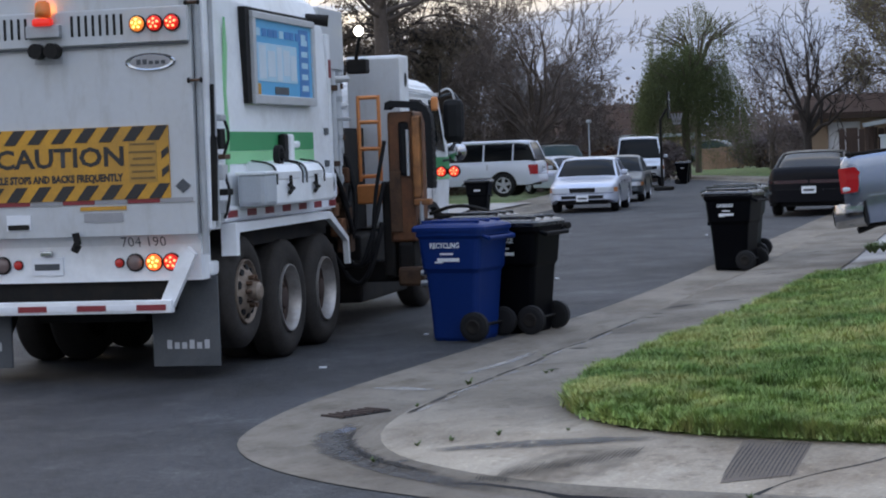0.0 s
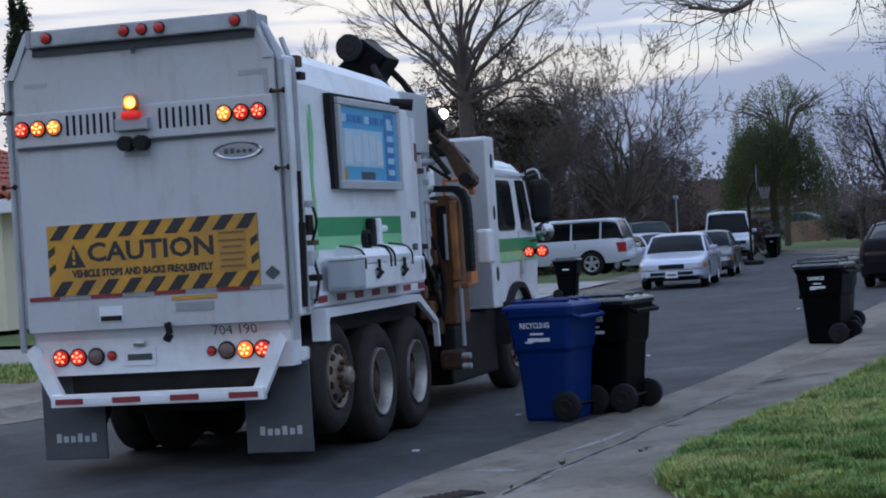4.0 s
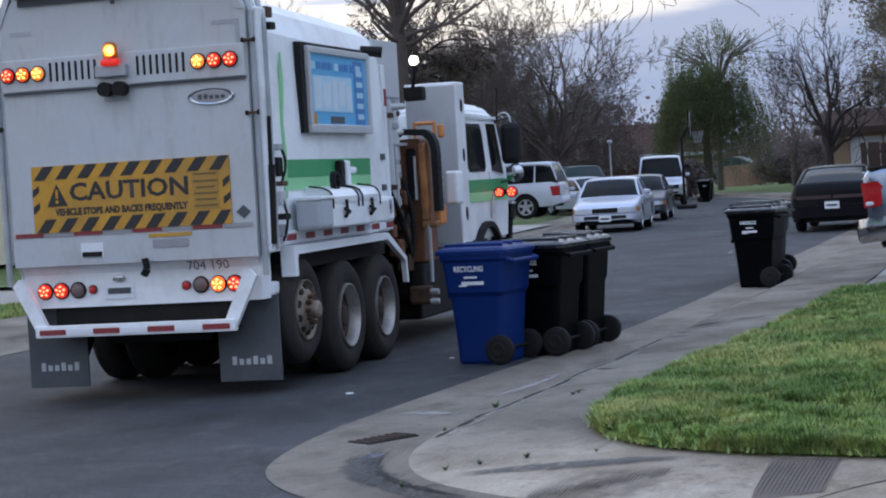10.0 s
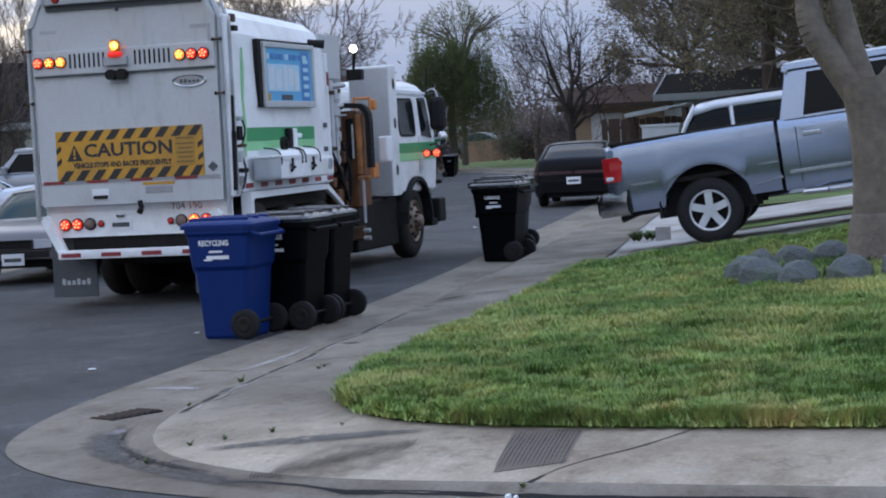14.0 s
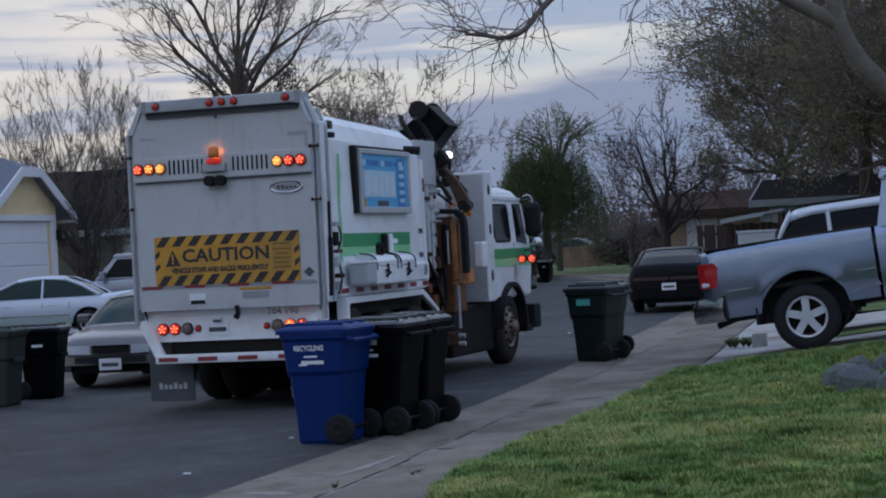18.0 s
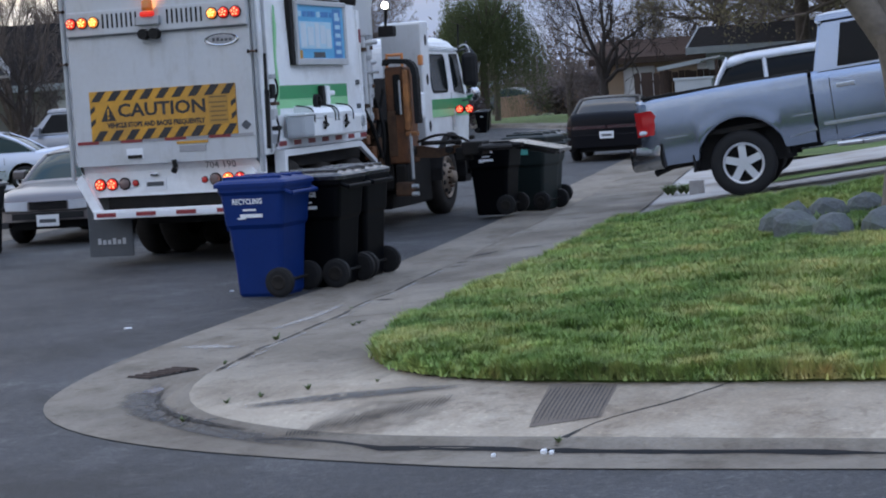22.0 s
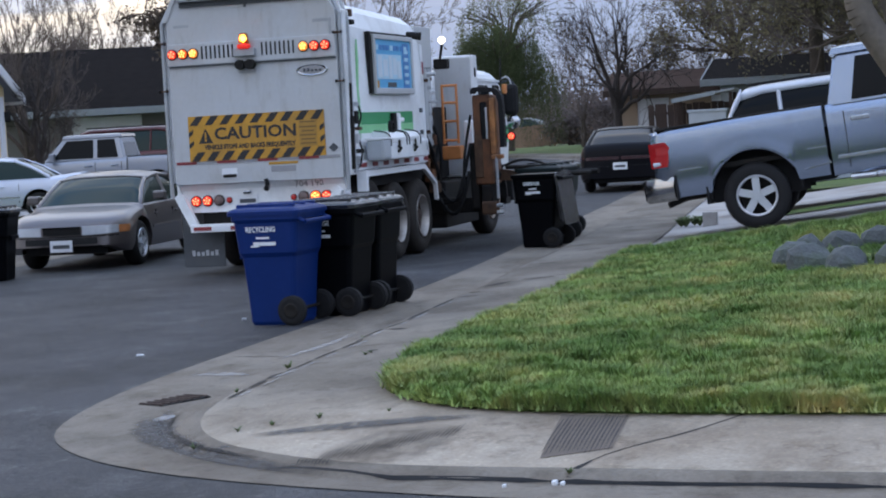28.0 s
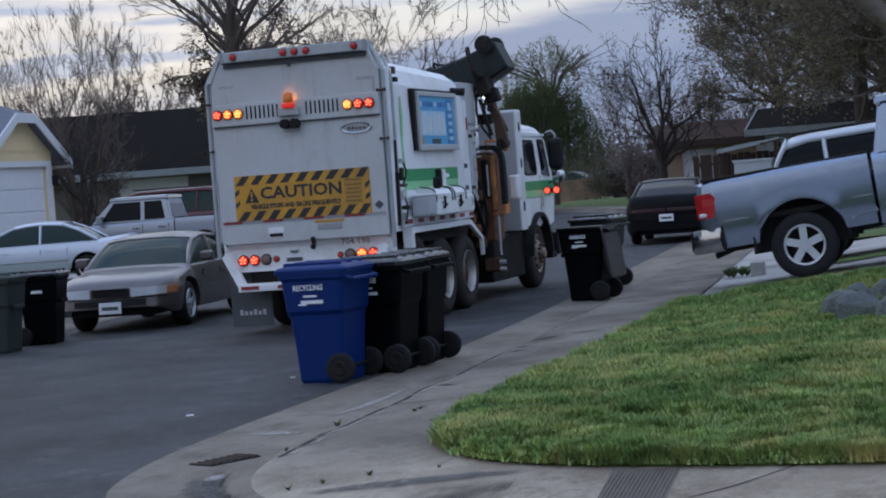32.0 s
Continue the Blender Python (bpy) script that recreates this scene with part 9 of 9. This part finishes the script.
copy_thing(THICK, az(29.8, 97, 0, 130) @ Matrix.Scale(0.8, 4))
BARE_R = tree("bare_tree", "bare dark tree with kinked limbs before the tan bungalow", az(12.0, 70, 0.2), 6.9, 21, 4, 4, 1.0, 0.05, 0.28, 0.17, 0.27, 7, (25, 80), minr=0.010, limb_r=0.55, wide=2.2, bark=BARK_K, twig=BARK_K)
copy_thing(BARE_R, az(9.3, 82, 0.2, 170) @ Matrix.Scale(0.8, 4))
copy_thing(BARE_R, az(28.6, 58, 0.1, 80) @ Matrix.Scale(0.72, 4))["label"] = "bare dark tree beside the parked pickup"
BUDS = tree("budding_tree", "brown-purple tree thick with fine twigs and buds", az(13.0, 104, 0.2), 8.3, 23, 4, 5, 0.85, 0.05, 0.15, 0.16, 0.18, 8, (30, 80), leaf=LEAF_P, leaf_size=0.045, leaf_n=2, leaf_spread=0.30, limb_r=0.28, wide=2.3)
copy_thing(BUDS, az(11.2, 106, 0.2, 60) @ Matrix.Scale(0.85, 4))
copy_thing(BUDS, az(9.6, 102, 0.2, 160) @ Matrix.Scale(0.8, 4))
LEAFING = tree("leafing_tree", "broad tree hazed with olive-brown young leaf", az(4.2, 58, 0.3), 10.5, 31, 4, 6, 0.85, 0.04, 0.17, 0.2, 0.38, 17, (-10, 82), leaf=LEAF_Y, leaf_size=0.045, leaf_n=6, leaf_spread=0.22, limb_r=0.40, wide=4.6, minr=0.011)
copy_thing(LEAFING, az(6.3, 66, 0.3, 120) @ Matrix.Scale(1.32, 4))
copy_thing(LEAFING, az(2.0, 62, 0.3, 200) @ Matrix.Scale(1.0, 4))
copy_thing(LEAFING, az(5.6, 80, 0.3, 40) @ Matrix.Scale(1.1, 4))
copy_thing(LEAFING, az(8.6, 86, 0.3, 250) @ Matrix.Scale(1.1, 4))
copy_thing(LEAFING, az(3.2, 74, 0.3, 330) @ Matrix.Scale(1.15, 4))
copy_thing(LEAFING, az(0.0, 66, 0.3, 300) @ Matrix.Scale(1.1, 4))

def weeping(name, label, at, crown, strands, reach, leaves, size, material, seed, trunk, limbs=9, category="tree"):
    """A crown of hanging strands. crown: half width, base of the dome, its rise; reach: least and greatest length of a strand."""
    rng = np.random.default_rng(seed)
    root = thing(name, label, category, "trees along the street", at=at)
    wide, base, rise = crown
    a, q = rng.uniform(0, 2 * np.pi, strands), rng.uniform(0, 1, strands) ** 0.5
    bump = 1 + 0.22 * np.sin(3 * a + 1.0) * q + 0.14 * np.sin(7 * a + 2.0) * q
    top = np.stack([wide * q * bump * np.cos(a), wide * q * bump * np.sin(a), base + rise * np.sqrt(np.clip(1 - q ** 2, 0, 1)) * (1 + 0.16 * np.sin(5 * a))], 1)
    top += rng.normal(size=top.shape) * 0.16
    ln = rng.uniform(reach[0], reach[1], strands) * (0.7 + 0.5 * q)
    f = np.linspace(0, 1, leaves)[None, :, None]
    out = np.stack([np.cos(a), np.sin(a), 0 * a], 1)[:, None, :] * (0.35 * rng.uniform(0, 1, (strands, 1, 1))) * np.sqrt(f)
    pts = top[:, None, :] + out - np.array([0, 0, 1.0]) * (ln[:, None, None] * f ** 1.2) + rng.normal(size=(strands, leaves, 3)) * 0.06
    pts = pts.reshape(-1, 3)
    pts = pts[pts[:, 2] > 0.25]
    v, k = leaf_quads(pts, size, rng, 3.0)
    new("crown", quad_mesh("crown", v, k, material)).parent = root
    segs = [(0, 0, -0.2, 0.05, 0, trunk[0] * 0.5, trunk[1] * 1.2, trunk[1]), (0.05, 0, trunk[0] * 0.5, 0, 0, trunk[0], trunk[1], trunk[1] * 0.8)]
    for k in range(limbs):
        b = 2 * np.pi * k / limbs + rng.uniform(-0.3, 0.3)
        tip = np.array([wide * 0.75 * np.cos(b), wide * 0.75 * np.sin(b), base + rise * rng.uniform(0.55, 0.9)])
        mid = np.array([tip[0] * 0.4, tip[1] * 0.4, (trunk[0] + tip[2]) / 2 + 0.3])
        segs += [(0, 0, trunk[0] * 0.9, *mid, trunk[1] * 0.5, trunk[1] * 0.3), (*mid, *tip, trunk[1] * 0.3, 0.015)]
        for _ in range(4):
            e_ = tip + rng.normal(size=3) * 0.6
            segs.append((*mid, *e_, trunk[1] * 0.15, 0.012))
    v, k = tubes(segs, 6)
    new("trunk", quad_mesh("trunk", v, k, BARK)).parent = root
    return root


weeping("willow", "soft green willow with hanging branches", az(15.45, 100, 0.2), (2.55, 3.0, 3.1), 2800, (1.2, 3.5), 38, 0.036, LEAF_G, 41, (3.4, 0.22))
weeping("willow", "pale budding tree with hanging sprays above the willow", az(15.1, 108, 0.2), (3.1, 5.6, 3.0), 300, (0.5, 1.5), 20, 0.05, LEAF_S, 44, (5.8, 0.16), 12)
# drooping dark limbs below the fork of the big tree
tree("evergreen", "dark shaggy evergreen with drooping limbs under the bare tree", az(23.6, 66), 8.0, 61, 4, 5, 0.55, -0.09, 0.12, 0.22, 0.74, 16, (-12, 38), leaf=LEAF_O, leaf_size=0.07, leaf_n=3, leaf_spread=0.14, limb_r=0.34, wide=2.7, minr=0.013, twig=BARK_K, bark=BARK_K)
leafy("cypress", "tall narrow dark cypress", az(36.7, 75), [(0, 0, 3, 0.75, 0.75, 3.2), (0, 0, 6.5, 0.72, 0.72, 3.2), (0, 0, 9.5, 0.5, 0.5, 2.3), (0, 0, 11.2, 0.28, 0.28, 1.2)], 18000, 0.09, LEAF_D, 43, (2, 0.2))
for k, (a, d, w, h, m) in enumerate(((18.5, 92, 2.0, 1.5, LEAF_B), (16.6, 96, 1.8, 1.6, LEAF_P), (20.3, 86, 2.6, 1.7, LEAF_O), (22.3, 84, 2.8, 2.0, LEAF_O), (19.0, 104, 3.0, 2.6, LEAF_P), (14.0, 126, 3.0, 2.4, LEAF_O), (25.2, 80, 3.0, 2.4, LEAF_O), (27.5, 86, 3.0, 2.4, LEAF_D), (11.0, 104, 3.4, 2.8, LEAF_P), (8.0, 96, 3.4, 3.0, LEAF_P), (12.8, 116, 2.6, 2.4, LEAF_P), (30.4, 92, 3.4, 2.6, LEAF_D), (33.5, 95, 3.6, 2.6, LEAF_D), (5.5, 92, 3.4, 3.2, LEAF_P))):
    leafy("shrub", "dense dark winter shrub between the houses", az(a, d), [(0, 0, h * 0.5, w, w * 0.7, h * 0.55), (w * 0.5, 0.2, h * 0.7, w * 0.6, w * 0.5, h * 0.5), (-w * 0.6, 0, h * 0.6, w * 0.6, w * 0.5, h * 0.45)], 5600, 0.11, m, 50 + k, None, "shrub", "shrubs")
# far woods close the view
rngw = np.random.default_rng(77)
wood_pts = []
for k in range(170):
    a, d = rngw.uniform(-25, 62), rngw.uniform(140, 230)
    c = np.array([-d * np.sin(np.radians(a)), d * np.cos(np.radians(a)), 0])
    h, w = rngw.uniform(4, 7.5), rngw.uniform(3, 6)
    g = rngw.normal(size=(900, 3)) * np.array([w * 0.5, w * 0.5, h * 0.2]) + c + np.array([0, 0, h * 0.45])
    g[:, 2] = np.abs(g[:, 2])
    wood_pts.append(g)
v, q = leaf_quads(np.concatenate(wood_pts), 0.20, rngw)
tagged(new("far_woods", quad_mesh("far_woods", v, q, LEAF_P)), "hazy grey-brown winter woods in the distance", "trees", kind="stuff")


# the near tree: a pale trunk that forks low, one branch reaching over the lawn
def near_tree():
    rng = np.random.default_rng(5)
    segs, tips = [], []
    base = np.array([-1.22, 18.95, 0.40])

    def limb(pts, r0, r1, twig_from=99, depth=4, length=0.8, n_tw=2):
        p = [np.array(q, float) for q in smooth_line(pts, 2)]
        m = len(p) - 1
        for k in range(m):
            ra, rb = r0 + (r1 - r0) * k / m, r0 + (r1 - r0) * (k + 1) / m
            segs.append((*p[k], *p[k + 1], ra, rb))
            if k / m >= twig_from:
                for _ in range(n_tw):
                    d = p[k + 1] - p[k]
                    d = d / np.linalg.norm(d) * 0.5 + rng.normal(size=3) * 0.6 + np.array([0, 0, 0.15])
                    grow(rng, p[k + 1], d / np.linalg.norm(d), length * rng.uniform(0.35, 0.85), max(0.0038, rb * 0.28), depth - 3, segs, tips, 0.9, -0.03, 3, 0.34)
    limb([(-1.12, 18.95, 0.1), (-1.12, 18.95, 0.34)], 0.40, 0.36)
    limb([(-1.12, 18.95, 0.34), (-1.11, 18.95, 0.8)], 0.35, 0.26)
    limb([(-1.11, 18.95, 0.8), (-1.09, 18.95, 1.3), (-1.13, 18.95, 1.75), (-1.20, 18.95, 2.05)], 0.26, 0.25)
    # the limb that rises over the lawn and droops to a kinked tip
    limb([(-1.20, 18.95, 1.80), (-1.45, 18.95, 2.2), (-1.66, 18.94, 2.5), (-1.71, 18.94, 2.75), (-1.70, 18.94, 3.1), (-1.68, 18.95, 3.6), (-1.6, 18.97, 4.4)], 0.16, 0.08)
    limb([(-1.70, 18.94, 2.88), (-1.93, 18.93, 3.05), (-2.14, 18.9, 3.32), (-2.26, 18.88, 3.6), (-2.32, 18.87, 3.95), (-2.35, 18.85, 4.7)], 0.115, 0.06)
    limb([(-2.27, 18.88, 3.64), (-2.55, 18.83, 3.80), (-2.85, 18.72, 3.97), (-3.15, 18.2, 4.18), (-3.5, 17.3, 4.46)], 0.08, 0.045)
    limb([(-3.5, 17.3, 4.46), (-3.75, 16.6, 4.25), (-3.98, 16.01, 3.97), (-4.28, 15.73, 3.66), (-4.36, 15.5, 3.45), (-4.5, 15.36, 3.37), (-4.65, 15.3, 3.41), (-4.81, 15.26, 3.43)], 0.04, 0.012, 0.3, 4, 0.75, 2)
    limb([(-4.0, 16.0, 3.98), (-4.3, 15.95, 4.05), (-4.76, 15.8, 3.98), (-5.14, 15.4, 3.92)], 0.02, 0.006, 0.2, 4, 0.6, 1)
    limb([(-4.28, 15.73, 3.66), (-4.4, 15.75, 3.85), (-4.5, 15.75, 4.2)], 0.016, 0.008, 0.3, 3, 0.4, 1)
    limb([(-3.75, 16.6, 4.25), (-3.6, 16.1, 4.05), (-3.45, 15.8, 3.75), (-3.55, 15.6, 3.45)], 0.014, 0.004, 0.2, 4, 0.55, 1)
    limb([(-3.15, 18.2, 4.18), (-3.3, 17.6, 4.2), (-3.5, 17.0, 4.02), (-3.62, 16.8, 3.8)], 0.014, 0.005, 0.3, 4, 0.5, 1)
    limb([(-1.16, 18.95, 1.85), (-1.28, 18.97, 2.2), (-1.40, 19.0, 2.7), (-1.55, 19.0, 3.6), (-1.9, 18.9, 4.6)], 0.14, 0.06, 0.7, 4, 0.9, 1)
    limb([(-1.14, 18.95, 1.8), (-0.9, 19.0, 2.15), (-0.5, 19.1, 2.6), (0.2, 19.2, 3.6)], 0.13, 0.06, 0.7, 4, 0.9, 1)
    s = np.array(segs)
    s[:, 6:8] = np.maximum(s[:, 6:8], 0.0028)
    root = thing("near_tree", "pale-barked bare tree that forks low over the lawn", "tree", "trees along the street")
    thick = s[:, 6] > 0.03
    v, q = tubes(s[thick], 12)
    o = new("trunk", quad_mesh("trunk", v, q, BARK_P))
    o.data.polygons.foreach_set("use_smooth", [True] * len(o.data.polygons))
    o.parent = root
    v, q = tubes(s[~thick], 4)
    o = new("crown", quad_mesh("crown", v, q, TWIG))
    o.parent = root


near_tree()


# ---- everything that moves ----
def motions():
    truck_rows = [(0, -8.62, 13.05, 9.35), (8.0, -8.62, 13.05, 9.35), (8.5, -8.64, 13.2, 9.07), (9.0, -8.69, 13.41, 8.63), (9.5, -8.76, 13.68, 8.19), (10.0, -8.84, 14.07, 7.41), (10.5, -8.94, 14.65, 6.2), (11.0, -9.05, 15.45, 4.8), (11.5, -9.17, 16.5, 3.2), (12.0, -9.27, 17.65, 1.9), (12.5, -9.32, 18.74, 1.1), (13.0, -9.35, 19.62, 0.5), (13.5, -9.37, 20.09, 0.15), (14.2, -9.38, 20.33, 0), (23.0, -9.38, 20.33, 0), (23.5, -9.38, 20.39, 0), (24.0, -9.38, 20.52, 0), (24.5, -9.37, 20.71, 0), (25.0, -9.37, 20.98, 0.1), (25.5, -9.36, 21.37, 0.45), (26.3, -9.36, 22.15, 1.1), (27.2, -9.37, 22.6, 1.55), (28, -9.37, 22.62, 1.6), (32, -9.37, 22.62, 1.6)]
    walk(TRUCK, [(t, pose(x, y, 0, 0, 0, a)) for t, x, y, a in truck_rows])

    def truck_at(t):
        for a, b in zip(truck_rows, truck_rows[1:]):
            if a[0] <= t <= b[0]:
                f = (t - a[0]) / (b[0] - a[0])
                v = [p + (q - p) * f for p, q in zip(a[1:], b[1:])]
                return pose(v[0], v[1], 0, 0, 0, v[2])
        return pose(*truck_rows[-1][1:3], 0, 0, 0, truck_rows[-1][3])

    # A lift, in the truck's space: (mast out, bin x, bin z of its foot, tilt towards the truck, boom root height, boom angle)
    GROUND = (0.84, 2.85, 0.0, 0, 0.45, -4)
    IN_LOW = (0.0, 2.25, 0.30, 0, 0.55, 3)
    UP1 = (0.0, 2.55, 0.80, 12, 0.75, 12)
    UP2 = (0.0, 2.58, 1.52, 30, 0.95, 30)
    UP3 = (0.0, 2.40, 2.02, 50, 1.1, 52)
    UP4 = (0.0, 1.15, 2.78, 88, 1.1, 92)
    DUMP = (0.0, 0.27, 2.75, 140, 1.15, 125)
    REST = (0.0, 1.75, 0.0, 0, 0.1, 60)
    lifts = {
        "one": [(0.0, (0.5, 2.42, 0.03, 0, 0.5, -2)), (0.35, (0.3, 2.3, 0.05, 0, 0.5, 0)), (0.6, IN_LOW), (1.0, (0.0, 2.55, 0.62, 4, 0.7, 8)), (1.3, UP2), (1.65, UP3), (2.0, (0.0, 1.62, 2.70, 82, 1.1, 92)), (2.6, DUMP), (4.6, DUMP), (5.1, UP4), (5.4, (0.0, 2.55, 1.75, 36, 1.0, 38)), (5.6, (0.0, 2.62, 1.42, 20, 0.95, 24)), (5.8, (0.0, 2.6, 1.0, 8, 0.8, 14)), (6.0, (0.0, 2.55, 0.6, 3, 0.7, 6)), (6.3, IN_LOW), (6.9, (0.25, 2.2, 0.05, 0, 0.5, 0)), (7.4, (0.68, 2.75, 0.02, 0, 0.45, -4)), (7.9, GROUND)],
        "two": [(15.5, (0.8, 2.83, 0.0, 0, 0.45, -4)), (15.7, (0.4, 2.6, 0.2, 0, 0.5, 0)), (16.0, (0.1, 2.5, 0.48, 4, 0.6, 4)), (16.4, (0.0, 2.5, 0.6, 8, 0.7, 8)), (16.8, UP1), (17.1, UP2), (17.4, UP3), (17.75, UP4), (18.1, DUMP), (19.3, DUMP), (20.0, (0.0, 0.95, 2.88, 114, 1.12, 105)), (20.45, UP4), (20.75, UP3), (20.95, UP2), (21.15, UP1), (21.5, IN_LOW), (22.0, (0.2, 2.3, 0.05, 0, 0.5, 0)), (22.4, (0.55, 2.7, 0.05, 0, 0.45, -4)), (23.0, (0.8, 2.83, 0.0, 0, 0.45, -4))],
        "three": [(27.6, (0.75, 2.64, 0.0, 0, 0.45, -4)), (28.2, (0.55, 2.6, 0.05, 0, 0.5, 0)), (28.5, (0.3, 2.4, 0.25, 0, 0.52, 0)), (28.75, IN_LOW), (29.0, UP1), (29.3, UP2), (29.65, UP3), (30.0, (0.0, 1.50, 2.86, 80, 1.1, 84)), (30.3, (0.0, 0.85, 2.86, 112, 1.12, 106)), (30.6, DUMP), (31.5, DUMP), (32.0, (0.0, 0.97, 2.87, 116, 1.12, 104))],
    }
    still = {"one": ((-6.40, 18.22, -2), 4.55), "two": ((-6.52, 26.2, -3), 5.85), "three": ((-6.87, 27.55, -12), 4.9)}
    turn_in = {"one": -9.0, "two": -3.0, "three": -12.0}

    def held(key, t, row):
        out, x, z, tilt, _, _ = row
        (wx, wy, wr), y = still[key]
        m = truck_at(t)
        return m @ pose(x, y, z) @ pose(0, 0, 0.5) @ pose(0, 0, 0, 0, -tilt, turn_in[key] * (1 - min(tilt, 60) / 60)) @ pose(0, 0, -0.5)

    bins = {"one": BIN_B, "two": BIN_C, "three": BIN_D}
    for key, rows in lifts.items():
        (wx, wy, wr), y = still[key]
        stand = pose(wx, wy, 0, 0, 0, wr)
        path = [(t, held(key, t, r)) for t, r in rows]
        if key == "one":
            path = path[:-1] + [(7.9, stand), (32, stand)]
        elif key == "two":
            stand2 = pose(-6.62, 26.2, 0, 0, 0, -3)
            path = [(0, stand), (15.4, stand)] + path[1:-1] + [(23.0, stand2), (32, stand2)]
        else:
            path = [(0, stand), (27.9, stand)] + path[1:]
        walk(bins[key], path)
    # the lid of the second bin falls open and stays so
    def lid(a, x=0.262):
        return pose(x, 0, 1.0, 0, a, 0)
    walk([c for c in BIN_C.children if c.name.startswith("lid")][0], [(0, lid(0)), (17.2, lid(0)), (17.6, lid(60)), (18.1, lid(130)), (20.3, lid(130)), (20.9, lid(60)), (21.2, lid(125)), (21.5, lid(175)), (21.8, lid(188)), (22.1, lid(194)), (22.6, lid(215)), (23.2, lid(240)), (23.6, lid(252)), (24.2, lid(262)), (32, lid(262))])
    walk([c for c in BIN_B.children if c.name.startswith("lid")][0], [(0, lid(0, 0.252)), (1.9, lid(10, 0.252)), (2.5, lid(120, 0.252)), (4.6, lid(120, 0.252)), (5.2, lid(5, 0.252)), (32, lid(0, 0.252))])
    walk([c for c in BIN_D.children if c.name.startswith("lid")][0], [(0, lid(0)), (30.0, lid(0)), (30.45, lid(120)), (31.4, lid(120)), (32, lid(70))])

    # the beacon's lamp turns about once a second
    rotor = [c for b in TRUCK.children_recursive if b.name.startswith("beacon_bracket") for c in b.children if c.name.startswith("beacon_rotor")][0]
    facing = {2, 3, 4, 6, 7, 10, 11, 12, 14, 16, 19, 20, 24, 25, 27, 28, 29}
    turns, a = [(0, 180.0)], 180.0
    for s in range(32):
        step = 45.0 if (s in facing) == (s + 1 in facing) else 67.5
        for k in range(8):
            a += step
            turns.append((s + (k + 1) / 8, a))
    walk(rotor, [(t, pose(-0.03, -0.09, 2.915, 0, 0, a % 360)) for t, a in turns])

    # the mast, boom and gripper through all three lifts
    keys = []
    stow = (0.0, 0, 0, 0, 0.30, 88)
    for t, r in lifts["one"]:
        keys.append((t, r))
    keys += [(8.25, (0.5, 0, 0, 0, 0.3, 0)), (8.6, stow), (14.2, stow), (14.9, (0.5, 0, 0, 0, 0.4, 0))]
    keys += lifts["two"]
    keys += [(23.5, (0.6, 0, 0, 0, 0.4, 0)), (24.1, stow), (26.3, stow), (27.0, (0.5, 0, 0, 0, 0.4, 0))]
    keys += lifts["three"]
    mast, arm, grip = [], [], []
    for t, (out, _, _, _, root, ang) in keys:
        mast.append((t, pose(1.17 + out, 4.85, 0.95)))
        high = min(1.0, max(0.0, (ang - 20) / 50)) if ang != 88 else 0.0
        m = pose(0.05 + 0.20 * high if ang != 88 else -0.25, -0.08 - 0.22 * high, root - 0.45 + 0.62 * high, 0, -ang, 0)
        arm.append((t, m))
        fold = 0 if t not in (8.6, 14.2, 24.1, 26.3) else 1
        grip.append((t, m if not fold else pose(-0.45, 0.15, root - 0.75, 0, -ang, 0)))
    walk(ARM, mast)
    walk(BOOM, arm)
    walk(GRIP, grip)


motions()
